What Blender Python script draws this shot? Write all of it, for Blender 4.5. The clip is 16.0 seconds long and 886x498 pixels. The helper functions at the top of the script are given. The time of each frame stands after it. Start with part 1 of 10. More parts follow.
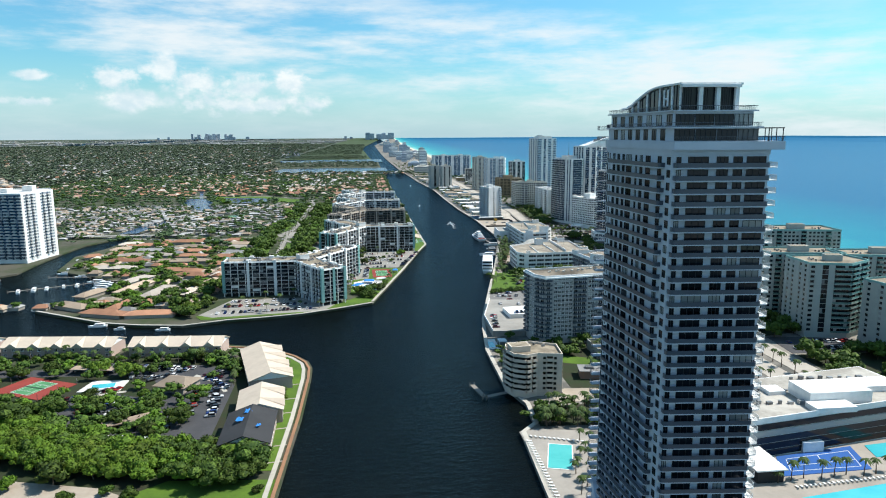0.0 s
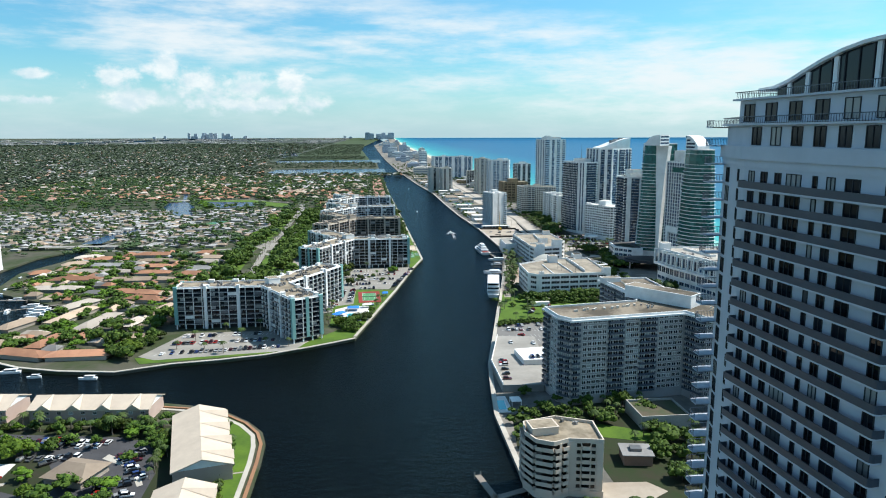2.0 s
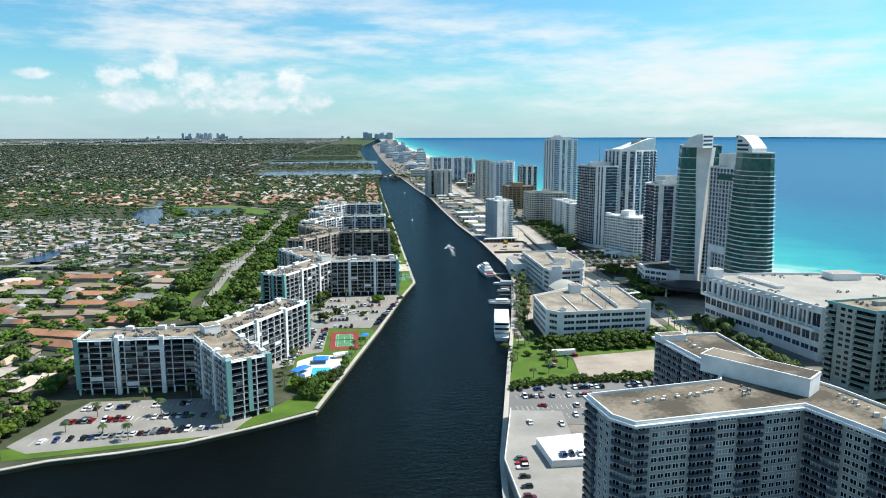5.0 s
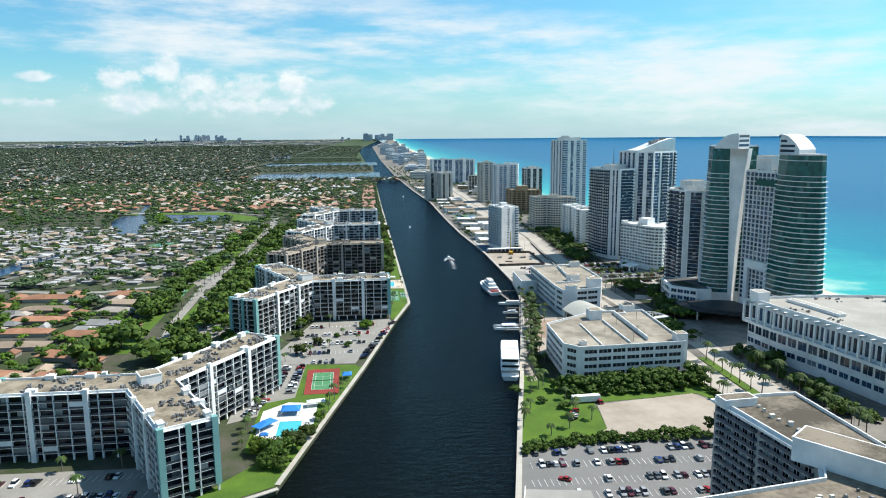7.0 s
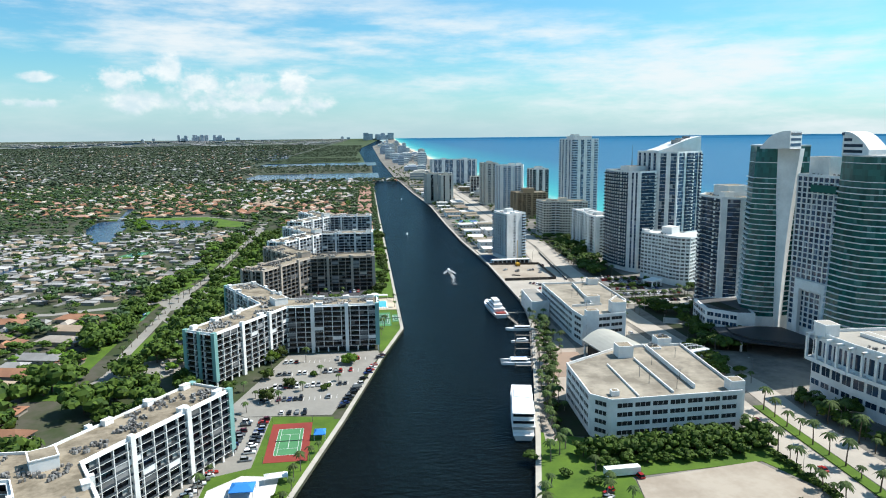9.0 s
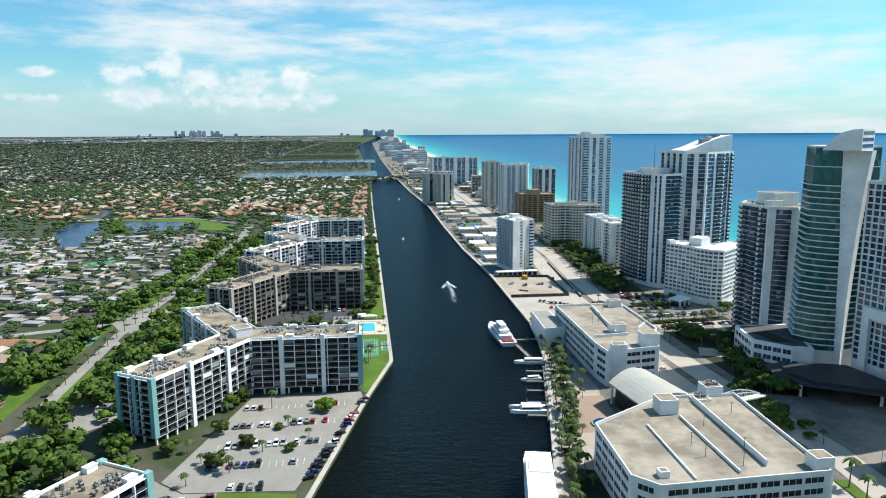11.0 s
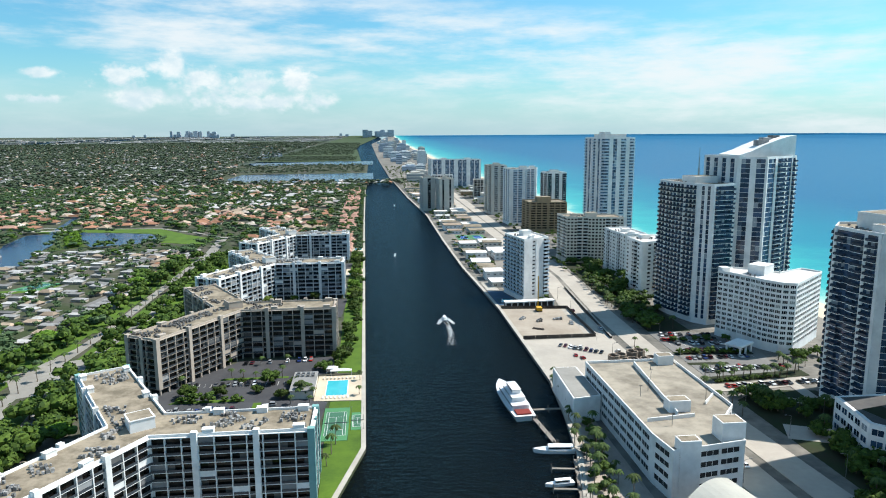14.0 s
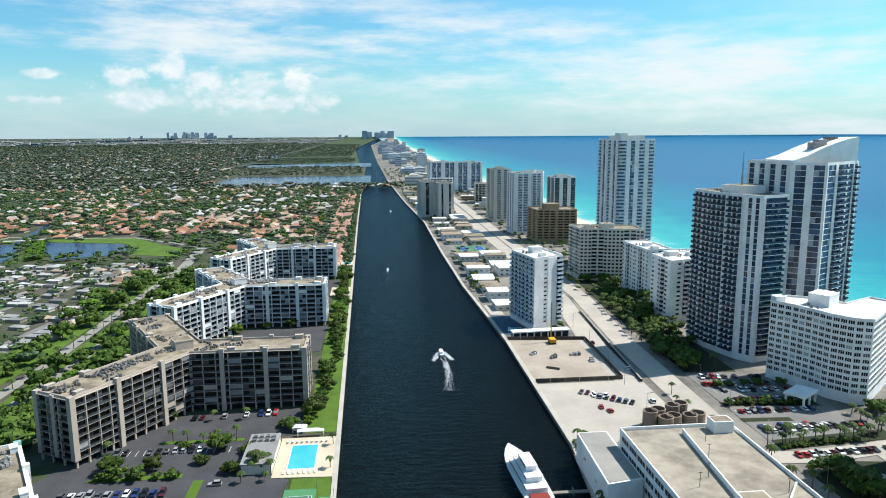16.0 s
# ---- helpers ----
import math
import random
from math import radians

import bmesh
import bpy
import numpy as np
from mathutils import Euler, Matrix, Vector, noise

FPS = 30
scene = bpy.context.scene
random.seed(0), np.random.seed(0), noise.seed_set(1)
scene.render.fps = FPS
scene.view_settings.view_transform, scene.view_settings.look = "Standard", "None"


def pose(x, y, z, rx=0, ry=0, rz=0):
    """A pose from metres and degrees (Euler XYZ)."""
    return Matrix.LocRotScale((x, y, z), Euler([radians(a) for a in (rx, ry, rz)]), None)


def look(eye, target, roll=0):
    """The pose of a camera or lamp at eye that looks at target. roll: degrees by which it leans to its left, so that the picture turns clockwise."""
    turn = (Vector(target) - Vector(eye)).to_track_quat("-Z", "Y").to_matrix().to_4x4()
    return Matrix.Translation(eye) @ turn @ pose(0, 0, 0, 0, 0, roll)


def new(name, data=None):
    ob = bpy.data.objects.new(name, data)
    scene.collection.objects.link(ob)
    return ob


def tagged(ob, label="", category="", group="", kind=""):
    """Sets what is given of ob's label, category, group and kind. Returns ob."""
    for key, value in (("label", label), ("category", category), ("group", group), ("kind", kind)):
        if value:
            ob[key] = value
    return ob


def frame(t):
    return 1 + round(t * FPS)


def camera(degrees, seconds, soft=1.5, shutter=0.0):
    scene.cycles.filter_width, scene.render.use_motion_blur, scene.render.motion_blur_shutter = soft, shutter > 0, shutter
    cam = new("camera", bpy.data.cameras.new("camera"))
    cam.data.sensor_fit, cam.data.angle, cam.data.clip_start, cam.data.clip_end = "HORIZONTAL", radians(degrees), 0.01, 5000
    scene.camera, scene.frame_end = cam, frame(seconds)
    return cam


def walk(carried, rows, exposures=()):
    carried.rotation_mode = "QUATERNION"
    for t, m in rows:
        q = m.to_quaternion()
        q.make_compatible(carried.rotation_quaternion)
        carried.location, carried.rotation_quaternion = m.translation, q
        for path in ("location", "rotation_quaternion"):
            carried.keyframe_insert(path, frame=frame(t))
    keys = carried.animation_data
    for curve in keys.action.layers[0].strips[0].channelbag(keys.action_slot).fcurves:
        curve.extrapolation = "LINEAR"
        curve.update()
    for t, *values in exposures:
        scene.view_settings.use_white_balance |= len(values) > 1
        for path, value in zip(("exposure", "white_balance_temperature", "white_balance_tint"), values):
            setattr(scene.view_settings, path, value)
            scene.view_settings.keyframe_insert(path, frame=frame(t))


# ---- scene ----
cam = camera(65.5, 16.0, soft=1.05)
METRES, EYE, TILT, LEAN, TURN = 494.0, 104.0, 0.0, 0.0, -6.3
ROWS = [
    (0.0, 0.0, 0.0, 0.0, -0.05, -9.55, 0.3),
    (0.5, 0.0009, 0.0401, 0.0, -0.04, -9.5, 0.24),
    (1.0, 0.0017, 0.0796, -0.0001, -0.02, -9.52, 0.16),
    (1.5, 0.0022, 0.1183, -0.0002, 0.02, -9.55, 0.09),
    (2.0, 0.003, 0.1566, -0.0004, 0.04, -9.54, 0.07),
    (2.5, 0.0036, 0.194, -0.0005, 0.05, -9.56, -0.03),
    (3.0, 0.0043, 0.2292, -0.0008, 0.07, -9.64, -0.03),
    (3.5, 0.0053, 0.2625, -0.0012, 0.08, -9.62, -0.01),
    (4.0, 0.006, 0.2928, -0.0013, 0.04, -9.53, -0.03),
    (6.5, 0.0117, 0.4352, -0.0011, 0.14, -9.58, 0.34),
    (7.0, 0.0126, 0.4651, -0.0016, 0.17, -9.48, 0.37),
    (7.5, 0.0135, 0.4953, -0.0016, 0.21, -9.5, 0.37),
    (8.0, 0.0146, 0.5258, -0.002, 0.24, -9.59, 0.46),
    (8.5, 0.0154, 0.5558, -0.0021, 0.28, -9.56, 0.51),
    (9.0, 0.0162, 0.5855, -0.0021, 0.29, -9.55, 0.55),
    (11.5, 0.0192, 0.732, -0.0027, 0.41, -9.84, 0.21),
    (12.0, 0.0202, 0.7617, -0.0029, 0.44, -9.86, 0.21),
    (12.5, 0.0211, 0.7913, -0.003, 0.46, -9.91, 0.21),
    (13.0, 0.0221, 0.8209, -0.0032, 0.49, -9.85, 0.24),
    (13.5, 0.0227, 0.8505, -0.0032, 0.49, -9.89, 0.26),
    (14.0, 0.0236, 0.88, -0.0035, 0.5, -9.76, 0.3),
    (14.5, 0.0243, 0.9098, -0.0036, 0.51, -9.74, 0.27),
    (15.0, 0.0255, 0.9399, -0.0039, 0.53, -9.71, 0.27),
    (15.5, 0.0262, 0.9697, -0.004, 0.56, -9.68, 0.28),
    (16.0, 0.0268, 0.9996, -0.004, 0.58, -9.66, 0.29),
]
walk(cam, [(t, pose(0, 0, EYE, TILT, LEAN, TURN) @ pose(METRES * x, METRES * y, METRES * z, 90 + pitch, roll, yaw)) for t, x, y, z, yaw, pitch, roll in ROWS])

# ---- light: high morning sun over the ocean, bright tropical sky ----
SUN_AZ, SUN_EL = 77.0, 52.0  # clockwise from +y, and above the horizon
world = bpy.data.worlds.new("world")
scene.world = world
world.use_nodes = True
wt = world.node_tree
wt.nodes.clear()


def wn(kind, **values):
    n = wt.nodes.new(kind)
    for k, v in values.items():
        n.inputs[k].default_value = v
    return n


def wmath(op, a, b=None, c=None):
    n = wt.nodes.new("ShaderNodeMath")
    n.operation = op
    for i, v in enumerate((a, b, c)):
        if v is None:
            continue
        if isinstance(v, (int, float)):
            n.inputs[i].default_value = v
        else:
            wt.links.new(v, n.inputs[i])
    return n.outputs[0]


def wrange(v, a, b, c=0.0, d=1.0):
    n = wt.nodes.new("ShaderNodeMapRange")
    n.interpolation_type = "SMOOTHSTEP"
    wt.links.new(v, n.inputs[0])
    for i, x in enumerate((a, b, c, d)):
        n.inputs[i + 1].default_value = x
    return n.outputs[0]


def wmix(f, a, b):
    n = wt.nodes.new("ShaderNodeMix")
    n.data_type = "RGBA"
    if isinstance(f, (int, float)):
        n.inputs[0].default_value = f
    else:
        wt.links.new(f, n.inputs[0])
    for i, v in ((6, a), (7, b)):
        if isinstance(v, tuple):
            n.inputs[i].default_value = (*v, 1)
        else:
            wt.links.new(v, n.inputs[i])
    return n.outputs[2]


sky = wt.nodes.new("ShaderNodeTexSky")
sky.sky_type = "NISHITA"
sky.sun_disc = False
sky.sun_elevation, sky.sun_rotation = radians(SUN_EL), radians(SUN_AZ)
sky.altitude, sky.air_density, sky.dust_density, sky.ozone_density = 100, 1.0, 1.2, 1.0
tc = wt.nodes.new("ShaderNodeTexCoord")
sep = wt.nodes.new("ShaderNodeSeparateXYZ")
wt.links.new(tc.outputs["Generated"], sep.inputs[0])
dx, dy, dz = sep.outputs
azim = wmath("ARCTAN2", dx, dy)  # 0 ahead, positive to the ocean
elev = wmath("ARCSINE", dz)


def wnoise(sx, sy, scale, detail=6.0, rough=0.55, shift=0.0):
    comb = wt.nodes.new("ShaderNodeCombineXYZ")
    wt.links.new(wmath("MULTIPLY", azim, sx), comb.inputs[0])
    wt.links.new(wmath("MULTIPLY", elev, sy), comb.inputs[1])
    comb.inputs[2].default_value = shift
    n = wn("ShaderNodeTexNoise", Scale=scale, Detail=detail, Roughness=rough)
    wt.links.new(comb.outputs[0], n.inputs["Vector"])
    return n.outputs["Fac"]


# veil of high cloud, thick above the ocean, thinner overhead
streak = wnoise(1.6, 9.0, 2.2, 7, 0.6, 3.1)
fine = wnoise(6, 22, 3.0, 6, 0.6, 8.4)
veil = wmath("ADD", wmath("MULTIPLY", streak, 0.75), wmath("MULTIPLY", fine, 0.25))
# the veil's middle line sinks from the land side to the ocean side
mid = wmath("SUBTRACT", elev, wmath("MULTIPLY_ADD", azim, -0.10, 0.115))
band = wmath("MULTIPLY", wrange(mid, -0.10, -0.03), wrange(mid, 0.03, 0.115, 1.0, 0.0))
high = wmath("MULTIPLY", wrange(veil, 0.40, 0.66), wmath("MAXIMUM", band, wrange(elev, 0.3, 0.9, 0.25, 0.15)))


def puff(az, el, wa, we, lumps, lo, hi):
    """A bank of cumulus round one heading: a soft oval, eaten away by lumpy noise, flat below."""
    a = wmath("DIVIDE", wmath("SUBTRACT", azim, radians(az)), radians(wa))
    e = wmath("DIVIDE", wmath("SUBTRACT", elev, radians(el)), radians(we))
    oval = wmath("SUBTRACT", 1.0, wmath("SQRT", wmath("ADD", wmath("MULTIPLY", a, a), wmath("MULTIPLY", e, e))))
    return wrange(wmath("ADD", oval, wmath("MULTIPLY_ADD", lumps, 2.6, -1.3)), lo, hi)


lumps = wnoise(30, 42, 1.0, 9, 0.6, 1.7)
lumps2 = wnoise(44, 60, 1.0, 9, 0.58, 5.2)
cum = None
for spec in ((-15.3, 5.0, 1.5, 1.3, lumps), (-18.6, 3.8, 2.2, 1.3, lumps2), (-17.5, 2.6, 3.4, 1.0, lumps), (-12.6, 3.6, 3.0, 1.5, lumps2), (-9.0, 3.4, 2.6, 1.3, lumps), (-5.9, 3.9, 1.6, 1.3, lumps2), (-4.2, 2.4, 2.0, 1.0, lumps), (-9.5, 2.3, 6.0, 0.9, lumps2),
             (-23.5, 4.1, 1.7, 0.42, lumps), (-24.0, 2.4, 2.2, 0.4, lumps2), (8.0, 11.6, 3.0, 0.9, lumps)):
    p = puff(*spec, 0.0, 0.85)
    cum = p if cum is None else wmath("MAXIMUM", cum, p)
lit = wrange(wmath("ADD", wnoise(34, 46, 1.0, 6, 0.6, 2.1), wmath("MULTIPLY", elev, 2.2)), 0.42, 0.85)

tinted = wt.nodes.new("ShaderNodeMix")
tinted.data_type, tinted.blend_type = "RGBA", "MULTIPLY"
tinted.inputs[0].default_value = 1
wt.links.new(sky.outputs[0], tinted.inputs[6])
tinted.inputs[7].default_value = (0.74, 1.48, 1.70, 1)
HAZE = wrange(elev, -0.02, 0.12, 0.6, 0.0)
c = wmix(HAZE, tinted.outputs[2], (6.9, 9.1, 10.3))
c = wmix(wmath("MULTIPLY", high, 0.9), c, (9.2, 9.8, 10.1))
c = wmix(wmath("MULTIPLY", cum, 0.84), c, wmix(lit, (7.2, 8.7, 9.5), (10.6, 10.8, 10.8)))
bg = wn("ShaderNodeBackground", Strength=0.068)
wt.links.new(c, bg.inputs[0])
wout = wt.nodes.new("ShaderNodeOutputWorld")
wt.links.new(bg.outputs[0], wout.inputs[0])

sun = new("sun", bpy.data.lights.new("sun", "SUN"))
sun.data.energy, sun.data.angle, sun.data.color = 5.0, radians(0.55), (1.0, 0.96, 0.9)
sun.matrix_world = look(
    (math.sin(radians(SUN_AZ)) * math.cos(radians(SUN_EL)) * 900, math.cos(radians(SUN_AZ)) * math.cos(radians(SUN_EL)) * 900, math.sin(radians(SUN_EL)) * 900),
    (0, 0, 0))
scene.view_settings.exposure = 0.51

# ---- materials ----
MATS = {}


def node_mat(name):
    m = bpy.data.materials.new(name)
    m.use_nodes = True
    t = m.node_tree
    return m, t, t.nodes["Principled BSDF"]


def mix_col(t, f, a, b, blend="MIX"):
    n = t.nodes.new("ShaderNodeMix")
    n.data_type, n.blend_type = "RGBA", blend
    if isinstance(f, (int, float)):
        n.inputs[0].default_value = f
    else:
        t.links.new(f, n.inputs[0])
    for i, v in ((6, a), (7, b)):
        if isinstance(v, tuple):
            n.inputs[i].default_value = (*v, 1)
        else:
            t.links.new(v, n.inputs[i])
    return n.outputs[2]


def noise_of(t, coord, scale, detail=4.0, rough=0.55, stretch=None):
    if stretch:
        mp = t.nodes.new("ShaderNodeMapping")
        mp.inputs["Scale"].default_value = stretch
        t.links.new(coord, mp.inputs[0])
        coord = mp.outputs[0]
    n = t.nodes.new("ShaderNodeTexNoise")
    n.inputs["Scale"].default_value, n.inputs["Detail"].default_value, n.inputs["Roughness"].default_value = scale, detail, rough
    t.links.new(coord, n.inputs["Vector"])
    return n.outputs["Fac"]


def ramp(t, v, lo, hi, a=0.0, b=1.0):
    n = t.nodes.new("ShaderNodeMapRange")
    t.links.new(v, n.inputs[0])
    for i, x in enumerate((lo, hi, a, b)):
        n.inputs[i + 1].default_value = x
    return n.outputs[0]


def surf(name, base, worn=None, grain=1.5, broad=0.12, rough=0.8, bump=0.0, vary=0.0, island=0.0, metal=0.0, contrast=1.0, spec=0.3):
    """A procedural surface: two tones mixed at two scales, with slight changes from piece to piece."""
    if name in MATS:
        return MATS[name]
    m, t, p = node_mat(name)
    worn = worn or tuple(v * 0.72 for v in base)
    deep = 1.0 if min(base) > 0.75 else 0.9 if max(base) > 0.6 else 0.74
    base, worn = tuple(v * deep for v in base), tuple(v * deep for v in worn)
    co = t.nodes.new("ShaderNodeNewGeometry").outputs["Position"]
    g, b = noise_of(t, co, grain, 5, 0.6), noise_of(t, co, broad, 4, 0.6)
    f = t.nodes.new("ShaderNodeMath")
    f.operation = "MULTIPLY_ADD"
    t.links.new(g, f.inputs[0])
    f.inputs[1].default_value = 0.45
    t.links.new(ramp(t, b, 0.3, 0.7, 0.0, 0.55), f.inputs[2])
    col = mix_col(t, ramp(t, f.outputs[0], 0.5 - 0.25 / contrast, 0.5 + 0.3 / contrast), base, worn)
    for amount, node, out in ((vary, "ShaderNodeObjectInfo", "Random"), (island, "ShaderNodeNewGeometry", "Random Per Island")):
        if amount:
            r = t.nodes.new(node).outputs[out]
            hsv = t.nodes.new("ShaderNodeHueSaturation")
            t.links.new(ramp(t, r, 0, 1, 1 - amount, 1 + amount), hsv.inputs["Value"])
            t.links.new(col, hsv.inputs["Color"])
            col = hsv.outputs[0]
    t.links.new(col, p.inputs["Base Color"])
    p.inputs["Roughness"].default_value, p.inputs["Metallic"].default_value = rough, metal
    p.inputs["Specular IOR Level"].default_value = spec
    if bump:
        bn = t.nodes.new("ShaderNodeBump")
        bn.inputs["Strength"].default_value, bn.inputs["Distance"].default_value = bump, 0.05
        t.links.new(g, bn.inputs["Height"])
        t.links.new(bn.outputs[0], p.inputs["Normal"])
    MATS[name] = m
    return m


def glass(name, tint, rough=0.08, island=0.6, light=(0.30, 0.31, 0.30), share=0.18, spec=0.5):
    """Window glass of a far building: a dark room behind a glossy pane; some panes have pale blinds drawn."""
    if name in MATS:
        return MATS[name]
    m, t, p = node_mat(name)
    r = t.nodes.new("ShaderNodeNewGeometry").outputs["Random Per Island"]
    o = t.nodes.new("ShaderNodeObjectInfo").outputs["Random"]
    s = t.nodes.new("ShaderNodeMath")
    s.operation = "ADD"
    t.links.new(r, s.inputs[0]), t.links.new(o, s.inputs[1])
    f = t.nodes.new("ShaderNodeMath")
    f.operation = "FRACT"
    t.links.new(s.outputs[0], f.inputs[0])
    dark = mix_col(t, ramp(t, f.outputs[0], 0, 1), tuple(v * (1 - island) for v in tint), tuple(v * (1 + island) for v in tint))
    t.links.new(mix_col(t, ramp(t, f.outputs[0], 1 - share, 1 - share * 0.7), dark, light), p.inputs["Base Color"])
    p.inputs["Roughness"].default_value, p.inputs["IOR"].default_value = rough, 1.5
    p.inputs["Specular IOR Level"].default_value = spec
    MATS[name] = m
    return m


def water_mat(name, deep, shallow=None, edge=None, ripple=0.35, scale=0.12, rough=0.12, gloss=0.3, tint=None):
    """Water with wind ripples at two sizes. edge: (metres off the shore, width) over which shallow turns into deep."""
    m, t, p = node_mat(name)
    pos = t.nodes.new("ShaderNodeNewGeometry").outputs["Position"]
    big = noise_of(t, pos, 0.02, 4, 0.6)
    if shallow:
        sp = t.nodes.new("ShaderNodeAttribute")
        sp.attribute_name = "offshore"
        along = t.nodes.new("ShaderNodeMath")
        along.operation = "MULTIPLY_ADD"
        t.links.new(ramp(t, big, 0.25, 0.75, -1, 1), along.inputs[0])
        along.inputs[1].default_value = edge[1] * 0.10
        t.links.new(sp.outputs["Fac"], along.inputs[2])
        cr = t.nodes.new("ShaderNodeValToRGB")
        t.links.new(ramp(t, along.outputs[0], edge[0], edge[0] + edge[1]), cr.inputs[0])
        el = cr.color_ramp.elements
        el[0].position, el[0].color = 0.0, (*shallow[0], 1)
        el[1].position, el[1].color = 1.0, (*deep, 1)
        for at, c3 in zip((0.09, 0.36), shallow[1:]):
            e = el.new(at)
            e.color = (*c3, 1)
        t.links.new(cr.outputs[0], p.inputs["Base Color"])
    else:
        t.links.new(mix_col(t, ramp(t, big, 0.3, 0.7), deep, tuple(v * 1.5 for v in deep)), p.inputs["Base Color"])
    p.inputs["Roughness"].default_value, p.inputs["IOR"].default_value = rough, 1.33
    p.inputs["Specular IOR Level"].default_value = gloss
    r1 = noise_of(t, pos, scale, 6, 0.62, (1.0, 2.2, 1.0))
    r2 = noise_of(t, pos, scale * 5, 3, 0.6, (1.0, 1.8, 1.0))
    h = t.nodes.new("ShaderNodeMath")
    h.operation = "MULTIPLY_ADD"
    t.links.new(r2, h.inputs[0])
    h.inputs[1].default_value = 0.3
    t.links.new(r1, h.inputs[2])
    bn = t.nodes.new("ShaderNodeBump")
    bn.inputs["Strength"].default_value, bn.inputs["Distance"].default_value = ripple, 1.6
    t.links.new(h.outputs[0], bn.inputs["Height"])
    t.links.new(bn.outputs[0], p.inputs["Normal"])
    if tint:  # mirror-like gloss that grows towards grazing views
        gl, fr, mx = (t.nodes.new(k) for k in ("ShaderNodeBsdfGlossy", "ShaderNodeFresnel", "ShaderNodeMixShader"))
        gl.inputs["Color"].default_value, gl.inputs["Roughness"].default_value, fr.inputs["IOR"].default_value = (*tint, 1), rough, 1.22
        for n in (gl, fr):
            t.links.new(bn.outputs[0], n.inputs["Normal"])
        t.links.new(fr.outputs[0], mx.inputs[0]), t.links.new(p.outputs[0], mx.inputs[1]), t.links.new(gl.outputs[0], mx.inputs[2])
        t.links.new(mx.outputs[0], t.nodes["Material Output"].inputs[0])
    MATS[name] = m
    return m


WHITE = surf("white_paint", (0.80, 0.80, 0.78), (0.62, 0.62, 0.60), grain=0.8, broad=0.15, rough=0.7)
TOWER_WHITE = surf("tower_render", (0.56, 0.60, 0.66), (0.49, 0.53, 0.59), grain=0.6, broad=0.2, rough=0.7)
CREAM = surf("cream_render", (0.70, 0.66, 0.58), (0.58, 0.54, 0.47), grain=0.8, broad=0.15)
BEIGE = surf("beige_render", (0.58, 0.50, 0.42), (0.48, 0.41, 0.34), grain=0.8, broad=0.15)
TAN = surf("tan_render", (0.45, 0.33, 0.20), (0.36, 0.26, 0.16))
TEAL = surf("teal_paint", (0.27, 0.52, 0.49), (0.22, 0.44, 0.42), rough=0.6)
BROWN = surf("dark_brown_panel", (0.07, 0.055, 0.045), (0.04, 0.035, 0.03), rough=0.6)
SLAB_ROOF = surf("brown_gravel_roof", (0.31, 0.26, 0.195), (0.10, 0.083, 0.06), grain=0.8, broad=0.055, rough=0.95, contrast=2.1)
CONCRETE = surf("concrete", (0.42, 0.40, 0.36), (0.30, 0.285, 0.255), grain=0.9, broad=0.08, bump=0.2)
DECK = surf("garage_deck", (0.45, 0.395, 0.31), (0.25, 0.215, 0.165), grain=0.35, broad=0.10, contrast=1.5)
ROOF = surf("gravel_roof", (0.40, 0.335, 0.245), (0.20, 0.165, 0.115), grain=0.8, broad=0.17, rough=0.95, contrast=1.5)
ROOF_WHITE = surf("white_roof", (0.74, 0.72, 0.68), (0.52, 0.50, 0.47), grain=0.7, broad=0.09, contrast=1.3)
# black of tyres and tracks; also paints the shade inside openings and undercrofts
DARK = surf("black_and_shade", (0.03, 0.032, 0.035), (0.018, 0.018, 0.02), rough=0.6)
AC_GREY = surf("weathered_casing", (0.44, 0.43, 0.41), (0.20, 0.195, 0.19), rough=0.7, island=0.6, vary=0.5)
METAL = surf("grey_metal", (0.42, 0.43, 0.43), (0.25, 0.25, 0.25), rough=0.45, metal=0.6, vary=0.4, island=0.4)
RAIL = surf("balcony_rail", (0.062, 0.076, 0.092), (0.045, 0.057, 0.07), rough=0.3, spec=0.5)
RAIL_BLUE = surf("blue_grey_rail", (0.25, 0.31, 0.37), (0.2, 0.25, 0.3), rough=0.3, spec=0.5)
RAIL_PALE = surf("pale_rail", (0.62, 0.63, 0.62), rough=0.5)
GLASS = glass("window_glass", (0.010, 0.013, 0.018), spec=0.28, share=0.12)
GLASS_BROWN = glass("smoked_glass", (0.016, 0.014, 0.012), share=0.10, light=(0.12, 0.11, 0.10), spec=0.3)
GLASS_GREEN = glass("green_glass", (0.012, 0.085, 0.075), share=0.06, island=0.35, light=(0.05, 0.16, 0.15), spec=0.3)
# base raised above the dark pane so that it includes reflected sky
GLASS_BLUE = glass("blue_glass", (0.032, 0.060, 0.105), share=0.08, light=(0.26, 0.30, 0.33))
CANAL = water_mat("canal_water", (0.0024, 0.0033, 0.0026), ripple=0.55, scale=0.22, gloss=0.0, tint=(0.27, 0.42, 0.53))
LAKE = water_mat("lake_water", (0.012, 0.035, 0.075), ripple=0.15, scale=0.16, gloss=0.12)
SEA = water_mat("sea_water", (0.004, 0.088, 0.185), ((0.38, 0.56, 0.45), (0.03, 0.32, 0.31), (0.006, 0.17, 0.235)), (0, 420), ripple=0.2, scale=0.06, rough=0.3, gloss=0.09)
POOL = surf("pool_water", (0.06, 0.52, 0.60), (0.10, 0.60, 0.66), grain=0.5, rough=0.05, spec=0.5)
SAND = surf("beach_sand", (0.62, 0.54, 0.42), (0.52, 0.45, 0.34), grain=0.6, broad=0.06)
